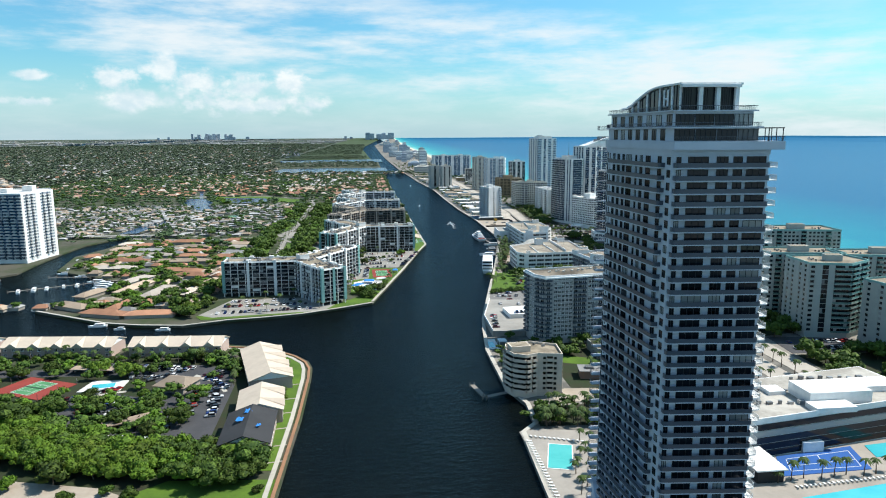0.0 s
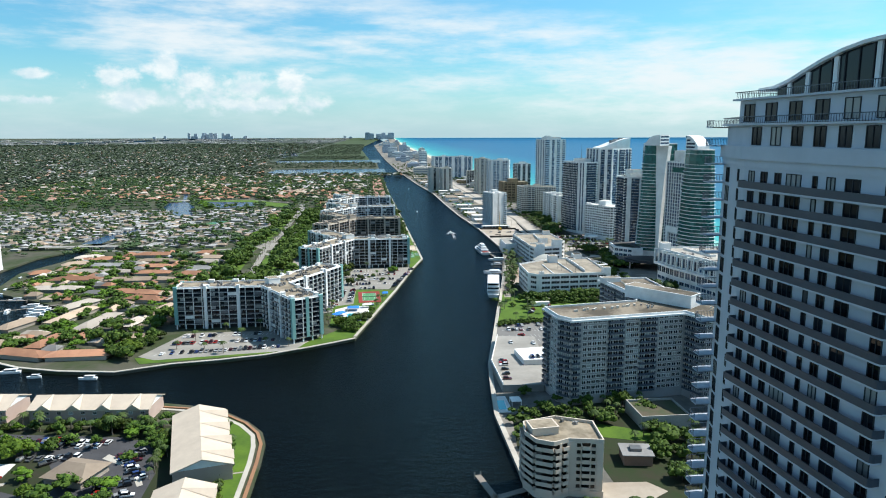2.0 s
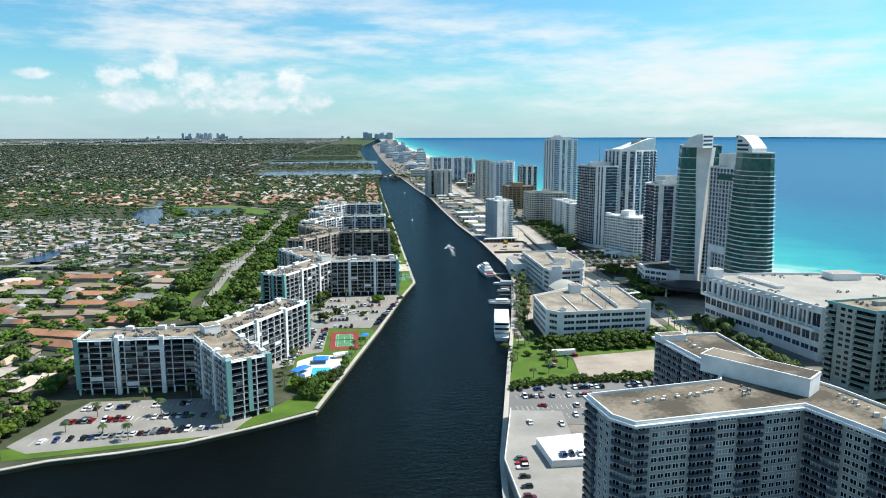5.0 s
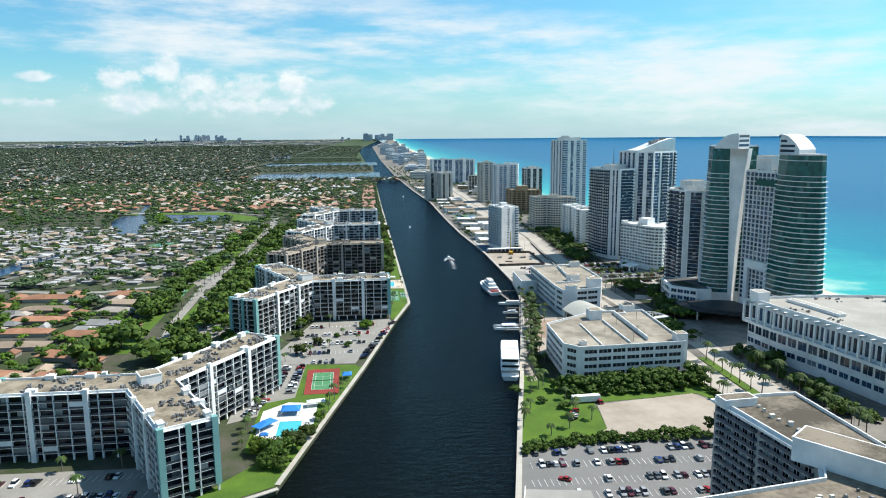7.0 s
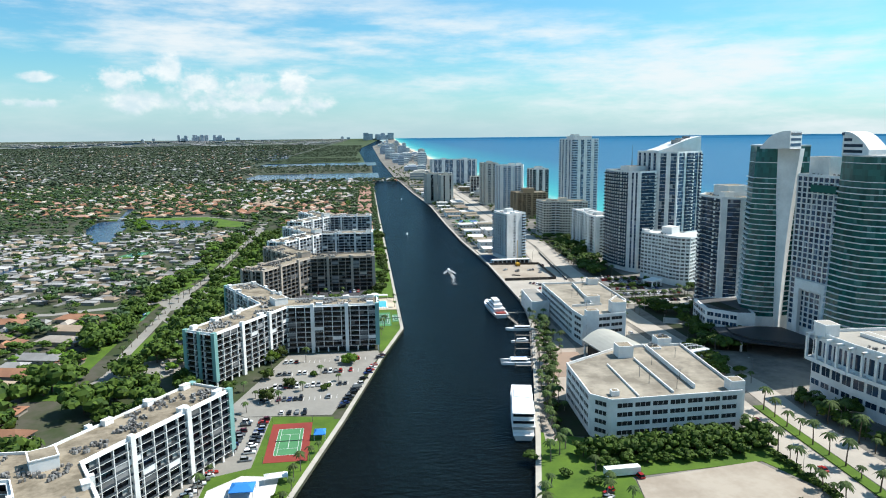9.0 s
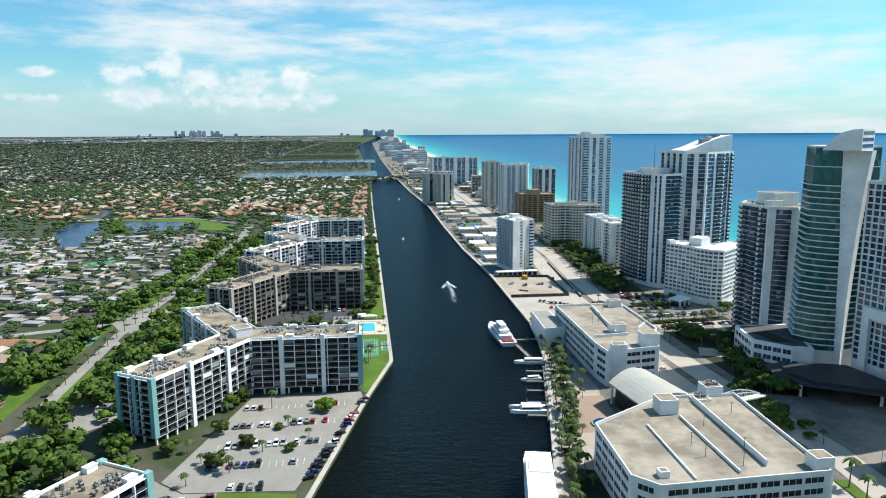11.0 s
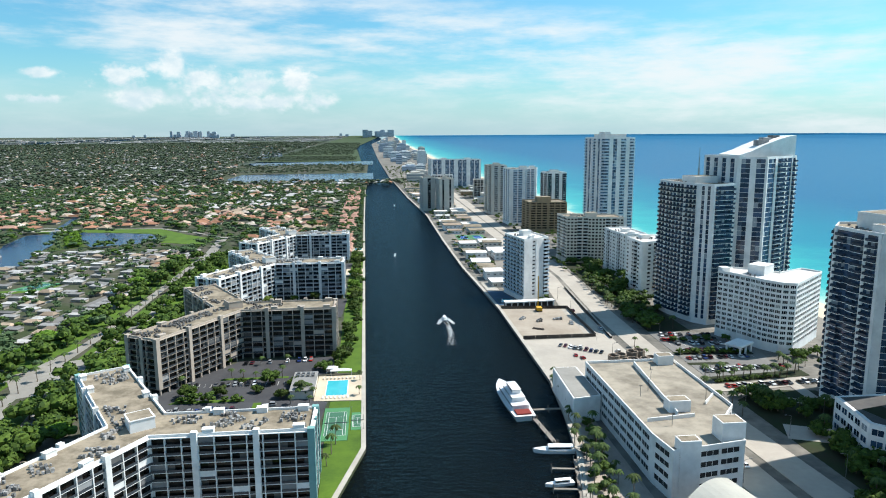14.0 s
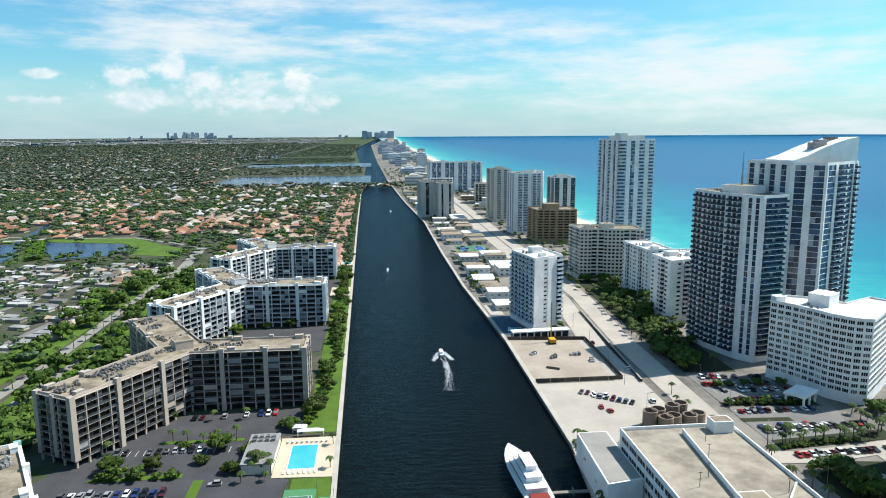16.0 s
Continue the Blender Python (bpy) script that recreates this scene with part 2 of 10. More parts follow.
GRASS = surf("lawn_grass", (0.115, 0.205, 0.018), (0.062, 0.125, 0.014), grain=1.2, broad=0.09, rough=0.95, bump=0.5)
ASPHALT = surf("asphalt", (0.085, 0.085, 0.09), (0.055, 0.055, 0.06), grain=1.0, broad=0.1, rough=0.92)
ASPHALT_PALE = surf("worn_asphalt", (0.26, 0.25, 0.235), (0.19, 0.185, 0.175), grain=0.8, broad=0.07, rough=0.92)
LOT_PALE = surf("pale_lot", (0.37, 0.35, 0.31), (0.27, 0.255, 0.225), grain=0.8, broad=0.07, rough=0.92)
HALL_ROOF = surf("hall_roof", (0.50, 0.47, 0.41), (0.38, 0.355, 0.31), grain=0.7, broad=0.06, contrast=1.3)
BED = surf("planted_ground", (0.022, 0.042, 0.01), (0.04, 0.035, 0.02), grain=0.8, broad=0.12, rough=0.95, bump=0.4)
BOULEVARD = surf("pale_boulevard", (0.56, 0.505, 0.43), (0.43, 0.39, 0.335), grain=0.5, broad=0.05, rough=0.9, bump=0.1)
PAVING = surf("pale_paving", (0.44, 0.39, 0.33), (0.32, 0.285, 0.24), grain=0.9, broad=0.08)
SANDLOT = surf("sandy_ground", (0.50, 0.43, 0.345), (0.38, 0.315, 0.245), grain=0.5, broad=0.07, contrast=1.3)
LINE = surf("white_line", (0.75, 0.75, 0.73), (0.6, 0.6, 0.58))
COURT_RED = surf("red_court", (0.33, 0.055, 0.04), (0.26, 0.045, 0.035), rough=0.9)
COURT_GREEN = surf("green_court", (0.10, 0.30, 0.13), (0.08, 0.25, 0.11), rough=0.9)
COURT_BLUE = surf("blue_court", (0.03, 0.13, 0.42), (0.025, 0.11, 0.36), rough=0.9)
BLUE_CLOTH = surf("blue_canvas", (0.03, 0.22, 0.62), (0.025, 0.18, 0.52), rough=0.8)
TILE_ROOF = surf("pale_shingle_roof", (0.61, 0.51, 0.40), (0.52, 0.43, 0.34), grain=1.5, broad=0.2, bump=0.3)
TERRACOTTA = surf("terracotta_roof", (0.47, 0.235, 0.135), (0.31, 0.155, 0.095), grain=1.6, island=0.35, vary=0.35)
TAN_ROOF = surf("tan_roof", (0.50, 0.385, 0.28), (0.36, 0.27, 0.195), grain=1.4, island=0.35, vary=0.35)
GREY_ROOF = surf("grey_roof", (0.30, 0.295, 0.285), (0.20, 0.195, 0.185), grain=1.4, island=0.45, vary=0.45)
TRUNK = surf("bark", (0.16, 0.12, 0.085), (0.10, 0.075, 0.055), rough=0.95)
PALM_TRUNK = surf("palm_bark", (0.30, 0.26, 0.21), (0.20, 0.17, 0.14), rough=0.95)


def leaves(name, a, b, vary=0.35):
    m, t, p = node_mat(name)
    r = t.nodes.new("ShaderNodeNewGeometry").outputs["Random Per Island"]
    o = t.nodes.new("ShaderNodeObjectInfo").outputs["Random"]
    hsv = t.nodes.new("ShaderNodeHueSaturation")
    t.links.new(mix_col(t, r, a, b), hsv.inputs["Color"])
    t.links.new(ramp(t, o, 0, 1, 1 - vary, 1 + vary), hsv.inputs["Value"])
    t.links.new(ramp(t, o, 0, 1, 0.49, 0.515), hsv.inputs["Hue"])
    t.links.new(hsv.outputs[0], p.inputs["Base Color"])
    p.inputs["Roughness"].default_value = 0.75
    p.inputs["Specular IOR Level"].default_value = 0.2
    MATS[name] = m
    return m


LEAF = leaves("broad_leaves", (0.017, 0.036, 0.005), (0.068, 0.104, 0.013))
LEAF_LIGHT = leaves("lime_leaves", (0.040, 0.078, 0.006), (0.098, 0.155, 0.012), 0.25)
# paler, cooler green: distance haze is mixed into the leaf colour
WOOD_LEAF = leaves("haze_pale_leaves", (0.058, 0.088, 0.050), (0.088, 0.120, 0.072), 0.2)
# blue raised in the green so that farther trees look hazy
FAR_LEAF = leaves("haze_cool_leaves", (0.028, 0.050, 0.022), (0.066, 0.096, 0.040))
PALM_LEAF = leaves("palm_fronds", (0.026, 0.05, 0.012), (0.07, 0.10, 0.024), 0.3)

# ---- mesh helpers ----
RND = random.Random(7)
HUB = Vector((40.0, 250.0, 104.0))  # mid-flight eye, from which far country is drawn in
NEAR, FAR = 2000.0, 4600.0


def shrink(x, y):
    """Far country lies nearer and smaller by this factor, as seen from mid-flight, so that all of it lies within 5 km."""
    d = math.hypot(x - HUB.x, y - HUB.y)
    if d <= NEAR:
        return 1.0
    return (NEAR + (FAR - NEAR) * (1 - math.exp(-(d - NEAR) / (FAR - NEAR)))) / d


def drawn(x, y, z=0.0):
    s = shrink(x, y)
    return HUB + (Vector((x, y, z)) - HUB) * s


def put(ob, x, y, z=0.0, turn=0.0, size=1.0):
    """Sets a thing on the ground at its plan place; far ones are drawn in to fit the camera's mid-flight view."""
    s = shrink(x, y)
    ob.location, ob.rotation_euler, ob.scale = drawn(x, y, z), (0, 0, radians(turn)), (size * s,) * 3
    return ob


def mesh_of(name, bm, *mats):
    me = bpy.data.meshes.new(name)
    bm.normal_update()
    bm.to_mesh(me)
    bm.free()
    for m in mats:
        me.materials.append(m)
    return me


def part(name, bm, mats, parent, label="", kind=""):
    ob = new(name, mesh_of(name, bm, *(mats if isinstance(mats, (list, tuple)) else [mats])))
    ob.parent = parent
    return tagged(ob, label, kind=kind)


def raw_mesh(name, verts, faces, mats, idx=None):
    me = bpy.data.meshes.new(name)
    me.from_pydata(verts, [], faces)
    for m in mats:
        me.materials.append(m)
    if idx is not None:
        me.polygons.foreach_set("material_index", idx)
    me.update()
    return me


def box(bm, x0, y0, z0, x1, y1, z1, mi=0, m=None):
    vs = [Vector((x, y, z)) for z in (z0, z1) for x, y in ((x0, y0), (x1, y0), (x1, y1), (x0, y1))]
    if m is not None:
        vs = [m @ v for v in vs]
    vs = [bm.verts.new(v) for v in vs]
    for f in ((3, 2, 1, 0), (4, 5, 6, 7), (0, 1, 5, 4), (1, 2, 6, 5), (2, 3, 7, 6), (3, 0, 4, 7)):
        bm.faces.new([vs[i] for i in f]).material_index = mi
    return vs


def prism(bm, poly, z0, z1, mi=0, top=None, bottom=True):
    lo, hi = [bm.verts.new((x, y, z0)) for x, y in poly], [bm.verts.new((x, y, z1)) for x, y in poly]
    n = len(poly)
    for i in range(n):
        bm.faces.new((lo[i], lo[(i + 1) % n], hi[(i + 1) % n], hi[i])).material_index = mi
    f = bm.faces.new(hi)
    f.material_index = mi if top is None else top
    if bottom:
        bm.faces.new(lo[::-1]).material_index = mi
    return hi


def ccw(poly):
    a = sum(p[0] * q[1] - q[0] * p[1] for p, q in zip(poly, poly[1:] + poly[:1]))
    return list(poly) if a > 0 else list(poly)[::-1]


def offset(poly, d):
    """A counter-clockwise outline, moved outwards by d (one number, or one for each edge)."""
    n = len(poly)
    ds = d if isinstance(d, (list, tuple)) else [d] * n
    out = []
    for i in range(n):
        p, q, r = (Vector(poly[j % n]) for j in (i - 1, i, i + 1))
        a, b = (q - p).normalized(), (r - q).normalized()
        na, nb = Vector((a.y, -a.x)), Vector((b.y, -b.x))
        det = na.x * nb.y - na.y * nb.x
        if abs(det) < 1e-3:
            out.append(tuple(q + nb * ds[i]))
            continue
        da, db = ds[i - 1] + na.dot(q), ds[i] + nb.dot(q)
        out.append(((da * nb.y - db * na.y) / det, (na.x * db - nb.x * da) / det))
    return out


def rect(cx, cy, lx, ly, turn=0.0):
    c, s = math.cos(radians(turn)), math.sin(radians(turn))
    return [(cx + c * x - s * y, cy + s * x + c * y) for x, y in ((-lx / 2, -ly / 2), (lx / 2, -ly / 2), (lx / 2, ly / 2), (-lx / 2, ly / 2))]


def flat(name, poly, z, mat, label, category="", thick=0.12, kind="structure", parent=None):
    """A flat piece of ground cover with a slight edge."""
    bm = bmesh.new()
    prism(bm, ccw(poly), z - thick, z, bottom=False)
    bm.normal_update()
    bmesh.ops.triangulate(bm, faces=[f for f in bm.faces if len(f.verts) > 4])
    ob = new(name, mesh_of(name, bm, mat))
    ob.parent = parent
    return tagged(ob, label, category, kind=kind) if parent is None else tagged(ob, label)


def interp(y, rows):
    for (y0, x0), (y1, x1) in zip(rows, rows[1:]):
        if y <= y1:
            return x0 + (x1 - x0) * (y - y0) / (y1 - y0)
    return rows[-1][1]


# ---- land and water ----
# y, x of the canal's banks and of the ocean shore
WEST_BANK = [(420, 2), (484, 17.5), (527, 28), (604, 45), (643, 55), (780, 53.5), (1020, 51), (1250, 48.5), (1640, 46), (1760, 48), (1835, 46)]
EAST_BANK = [(60, 49), (180, 50), (224, 52), (231, 58.3), (249, 59.5), (268, 55), (317, 55.5), (353, 60), (375, 63.4), (419, 73.6), (465, 84.1), (502, 93), (536, 100.7), (631, 122),
             (665, 127), (697, 130), (814, 130), (874, 127.5), (936, 124.6), (1066, 123), (1268, 123), (1504, 111), (1983, 95), (2950, 79), (6000, 60), (15700, 500)]
SHORE = [(60, 345), (500, 338), (830, 326), (1075, 314), (1950, 304), (2950, 300), (6000, 330), (15700, 560)]
FAR_Y = [2200, 2450, 2750, 3100, 3600, 4200, 5000, 6000, 7500, 9500, 12000, 15500]


def strips(ys, xs_of, z):
    """Sheet from rows of places along y; xs_of(y) gives the x places, equally many for each row."""
    rows = [[drawn(x, y, z) for x in xs_of(y)] for y in ys]
    verts = [v for r in rows for v in r]
    n = len(rows[0])
    faces = [(j * n + i, j * n + i + 1, (j + 1) * n + i + 1, (j + 1) * n + i) for j in range(len(rows) - 1) for i in range(n - 1)]
    return verts, faces


def sheet(name, verts, faces, mat, label, category, kind="structure"):
    return tagged(new(name, raw_mesh(name, verts, faces, [mat])), label, category, kind=kind)


YS = [-400, 0, 300, 600, 900, 1200, 1500, 1800, 2000] + FAR_Y
v, f = strips(YS, lambda y: [-9000, -6000, -4000, -2500, -1500, -900, -400, 0, 150, 200], -1.2)
sheet("water_canal", v, f, CANAL, "dark rippled canal water between concrete seawalls", "water")
OFFSHORE = [-100, 0, 60, 160, 320, 600, 1000, 1700, 2800, 4500, 7000, 10000]
v, f = strips(YS, lambda y: [interp(y, SHORE) - 8 + d for d in OFFSHORE], -1.19)
ocean = sheet("water_ocean", v, f, SEA, "turquoise shallows turning to deep blue ocean", "water")
ocean.data.attributes.new("offshore", "FLOAT", "POINT").data.foreach_set("value", [d for y in YS for d in OFFSHORE])


def bank_land(name, outline, mat, label, z=0.0):
    """Land with an upright edge down to the water."""
    bm = bmesh.new()
    prism(bm, ccw(outline), -3.0, z, bottom=False)
    bm.normal_update()
    bmesh.ops.triangulate(bm, faces=[q for q in bm.faces if len(q.verts) > 4])
    return tagged(new(name, mesh_of(name, bm, mat)), label, "ground", kind="structure")


GROUND_W = surf("suburb_ground", (0.046, 0.066, 0.022), (0.105, 0.098, 0.072), grain=0.22, broad=0.03, rough=0.95, contrast=2.0)
GROUND_E = surf("built_ground", (0.30, 0.275, 0.235), (0.13, 0.125, 0.11), grain=0.3, broad=0.035, rough=0.95, contrast=1.6)
# ground tone lightened with bluish green to carry distance haze
SUBURB_FAR = surf("haze_pale_suburb_ground", (0.055, 0.080, 0.05), (0.095, 0.105, 0.08), grain=0.05, broad=0.006, rough=0.95)
FOREST_G = surf("mangrove_ground", (0.045, 0.078, 0.028), (0.07, 0.10, 0.04), grain=0.1, broad=0.01, rough=0.95)

# western mainland: the built-up shore in the south, then strips to the horizon
SOUTH_SHORE = [(2, 420), (-10, 413), (-20, 407.5), (-41, 397.4), (-61, 392.3), (-81, 389), (-103, 380.5), (-128, 384.4), (-149, 391.7), (-174, 408), (-199, 424.4), (-193, 433),
               (-181, 453.6), (-172, 482), (-176, 505), (-205, 528), (-240, 553), (-252, 618), (-240, 662), (-232, 760), (-252, 760), (-250, 726), (-268, 682), (-270, 635), (-269, 582), (-266, 547), (-274, 537), (-330, 520), (-900, 520)]
bank_land("ground_south_shore", SOUTH_SHORE + [(-900, 800)] + [(interp(y, WEST_BANK), y) for y in (800, 780, 643, 604, 527, 484)], GROUND_W, "suburban ground with grass, asphalt and seawall")
ys = [800, 900, 1020, 1250, 1500, 1640, 1760, 1835]
v, f = strips(ys, lambda y: [-3000, -2000, -1400, -900, -500, -200, interp(y, WEST_BANK)], 0.0)
sheet("ground_west", v, f, GROUND_W, "green suburban ground between houses and trees", "ground")
v, f = strips([1835, 1860, 1950, 2135], lambda y: [-9000, -6000, -4000, -3000, -2000, -1400, -900, -600, -240], 0.0)
sheet("ground_far_west", v, f, GROUND_W, "wooded suburbs west of the bay", "ground")
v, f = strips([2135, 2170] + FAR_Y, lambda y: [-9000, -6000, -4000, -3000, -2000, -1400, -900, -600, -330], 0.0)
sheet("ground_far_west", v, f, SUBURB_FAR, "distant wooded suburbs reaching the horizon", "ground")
v, f = strips([2135, 2300, 2450, 2570], lambda y: [-330, -200, -60, 45], 0.0)
sheet("ground_island", v, f, GROUND_W, "low island with trees and houses across the bay", "ground")
v, f = strips([2835, 3100, 3600, 4200, 5000, 6000, 7500, 9500, 12000, 15500], lambda y: [-330, -200, -100, interp(y, [(2835, 20), (5000, -40), (15500, 300)])], 0.0)
sheet("ground_mangrove", v, f, FOREST_G, "flat dark green mangrove woods", "ground")

# barrier island between canal and ocean
ys = [y for y, x in EAST_BANK if y < 2950] + [2500] + [y for y in FAR_Y if y > 2500]
ys = sorted(set(ys))
v, f = strips(ys, lambda y: [interp(y, EAST_BANK) + k * (interp(y, SHORE) - 26 - interp(y, EAST_BANK)) for k in (0, 0.33, 0.66, 1)], 0.0)
low = [drawn(interp(y, EAST_BANK), y, -3) for y in ys]
base = len(v)
v = v + low
f = f + [(base + j, j * 4, (j + 1) * 4, base + j + 1) for j in range(len(ys) - 1)]
sheet("ground_barrier_island", v, f, GROUND_E, "paved and sandy built-up barrier island", "ground")
v, f = strips(ys, lambda y: [interp(y, SHORE) - 26, interp(y, SHORE) - 12, interp(y, SHORE)], 0.05)
for i in range(2, len(v), 3):
    v[i] = v[i] - Vector((0, 0, 1.3 * shrink(v[i].x, v[i].y)))
sheet("ground_beach", v, f, SAND, "pale sand beach sloping into the sea", "beach")

PEN_EDGE = [(-28, 60), (-28, 190), (-27.5, 208), (-26, 246), (-25.7, 288), (-26.2, 302), (-28.5, 311), (-34.7, 320.5), (-43.8, 330), (-60, 339), (-75, 344), (-120, 349), (-180, 358), (-420, 372), (-420, 60)]
bank_land("ground_peninsula", PEN_EDGE, GROUND_W, "landscaped ground of a waterside housing estate")


def lakelet(poly, label):
    v = [drawn(x, y, 0.3) for x, y in ccw(poly)]
    me = raw_mesh("water_lake", v, [tuple(range(len(v)))], [LAKE])
    return tagged(new("water_lake", me), label, "water", kind="structure")


LAKE_WEST = [(-239, 994), (-250, 1023), (-266, 1055), (-279, 1090), (-287, 1140), (-286, 1158), (-262, 1160), (-236, 1090), (-226, 1030), (-215, 990), (-219, 966)]
LAKE_EAST = [(-245, 1170), (-167, 1150), (-147, 1121), (-160, 1086), (-196, 1072), (-218, 1110)]
CREEK = [(-262, 757), (-244, 757), (-241, 810), (-234, 864), (-246, 852), (-257, 812)]
lakelet(LAKE_WEST, "still lake beside a grassy bank")
lakelet(LAKE_EAST, "small lake with palms on its shore")
lakelet(CREEK, "narrow creek between rows of pale roofs")
lakelet([(-272, 1164), (-266, 1160), (-296, 1300), (-303, 1300)], "narrow channel leading out of the lake")
lakelet([(-230, 1868), (-256, 1968), (-249, 2114), (-186, 2124), (60, 2140), (60, 1838), (-46, 1842)], "broad blue bay beyond the suburbs")
lakelet([(-334, 2720), (-300, 2572), (60, 2578), (60, 2832), (-100, 2830)], "strip of blue water between wooded shores")
lakelet([(-516, 3323), (-469, 3575), (-484, 4393), (-385, 3957), (-308, 3335), (-339, 3167)], "distant winding inlet")
lakelet([(-794, 5326), (-600, 5263), (-536, 4785), (-686, 4697)], "distant inlet")
lakelet([(-525, 5412), (-387, 5366), (-343, 4867), (-467, 4906)], "distant inlet")

# ---- buildings ----
def thing(name, x, y, label, category, group="", turn=0.0, size=1.0, z=0.0):
    return tagged(put(new(name), x, y, z, turn, size), label, category, group)


def repeat(name, me, spots, parent, limit=300, label=""):
    """Alike parts on one mesh; those past the limit are joined into one."""
    for m in spots[:limit]:
        ob = new(name, me)
        ob.parent, ob.matrix_local = parent, m
        tagged(ob, label)
    rest = spots[limit:]
    if rest:
        co = np.empty(len(me.vertices) * 3)
        me.vertices.foreach_get("co", co)
        co = np.c_[co.reshape(-1, 3), np.ones(len(me.vertices))]
        polys, mi = [tuple(p.vertices) for p in me.polygons], [p.material_index for p in me.polygons]
        vs, fs, k = [], [], len(me.vertices)
        for j, m in enumerate(rest):
            vs.append((co @ np.array(m).T)[:, :3])
            fs += [tuple(i + j * k for i in p) for p in polys]
        ob = new(name, raw_mesh(name, np.concatenate(vs).tolist(), fs, list(me.materials), mi * len(rest)))
        ob.parent = parent
        tagged(ob, label, kind="stuff")


def along(p, q, z=0.0):
    """Pose at p: x runs along the wall to q, y points out of it."""
    d = (Vector(q) - Vector(p)).normalized()
    return Matrix(((d.x, d.y, 0, p[0]), (d.y, -d.x, 0, p[1]), (0, 0, 1, z), (0, 0, 0, 1)))


def window_mesh(w, h, frame_mat, glass_mat, leafs=2, proud=0.1, t=0.1):
    """A window: one frame, standing a little proud, round recessed panes; centred on x, sill at z 0, facing y."""
    bm = bmesh.new()
    xs = [-w / 2]
    for i in range(leafs):
        a, b = -w / 2 + w * i / leafs, -w / 2 + w * (i + 1) / leafs
        xs += [a + t * (1 if i == 0 else 0.5), b - t * (1 if i == leafs - 1 else 0.5)]
    xs.append(w / 2)
    zs = [0, t, h - t, h]
    g = [[bm.verts.new((x, proud, z)) for z in zs] for x in xs]
    for i in range(len(xs) - 1):
        for j in range(3):
            q = [g[i][j], g[i + 1][j], g[i + 1][j + 1], g[i][j + 1]]
            if j == 1 and i % 2 == 1:
                r = [bm.verts.new((v.co.x, 0.02, v.co.z)) for v in q]
                for k in range(4):
                    bm.faces.new((q[k], q[(k + 1) % 4], r[(k + 1) % 4], r[k])[::-1])
                bm.faces.new(r[::-1]).material_index = 1
            else:
                bm.faces.new(q[::-1])
    rim = [g[0][0], g[-1][0], g[-1][3], g[0][3]]
    back = [bm.verts.new((v.co.x, -0.05, v.co.z)) for v in rim]
    ring = [[c[0] for c in g], g[-1], [c[3] for c in g][::-1], g[0][::-1]]
    for k in range(4):
        bm.faces.new(ring[k] + [back[(k + 1) % 4], back[k]])
    return mesh_of("window", bm, frame_mat, glass_mat)


def balcony_mesh(w, d, slab_mat, rail_mat, rail_h=0.9, slab=0.2, round_to=0.0, bars=0.0):
    """A balcony: slab with a railing panel round its three open sides, in one shell."""
    bm = bmesh.new()
    r = round_to
    if r:
        out = [(-w / 2, 0), (-w / 2, d - r)] + [(-w / 2 + r - r * math.cos(a), d - r + r * math.sin(a)) for a in (0.5, 1.05)] + [(-w / 2 + r, d), (w / 2 - r, d)]
        out += [(w / 2 - r + r * math.sin(a), d - r + r * math.cos(a)) for a in (0.5, 1.05)] + [(w / 2, d - r), (w / 2, 0)]
    else:
        out = [(-w / 2, 0), (-w / 2, d), (w / 2, d), (w / 2, 0)]
    lo, hi, top = ([bm.verts.new((x, y, z)) for x, y in out] for z in (0, slab, slab + rail_h))
    inn = [bm.verts.new((x * (1 - 0.12 / w), max(0, y - 0.06), slab + rail_h)) for x, y in out]
    deck = [bm.verts.new((v.co.x, v.co.y, slab)) for v in inn]
    n = len(out)
    if bars:  # open railing: a hand rail on thin upright bars
        for i in range(n - 1):
            bm.faces.new((lo[i + 1], lo[i], hi[i], hi[i + 1]))
            p, q = Vector(out[i]), Vector(out[i + 1])
            L = (q - p).length
            m = along(tuple(q), tuple(p))
            box(bm, 0, -0.05, slab + rail_h - 0.07, L, 0, slab + rail_h, 1, m)
            for k in range(max(1, round(L / bars))):
                box(bm, L * k / max(1, round(L / bars)), -0.04, slab, L * k / max(1, round(L / bars)) + 0.05, -0.01, slab + rail_h - 0.07, 1, m)
        bmesh.ops.delete(bm, geom=top + inn + deck, context="VERTS")
        bm.faces.new(lo), bm.faces.new(hi[::-1])
        return mesh_of("balcony", bm, slab_mat, rail_mat)
    for i in range(n - 1):
        bm.faces.new((lo[i + 1], lo[i], hi[i], hi[i + 1]))
        bm.faces.new((hi[i + 1], hi[i], top[i], top[i + 1])).material_index = 1
        bm.faces.new((top[i + 1], top[i], inn[i], inn[i + 1])).material_index = 1
        bm.faces.new((inn[i + 1], inn[i], deck[i], deck[i + 1])).material_index = 1
    bm.faces.new(lo)
    bm.faces.new(deck[::-1])
    return mesh_of("balcony", bm, slab_mat, rail_mat)


def local(poly, x, y):
    return [(p[0] - x, p[1] - y) for p in poly]


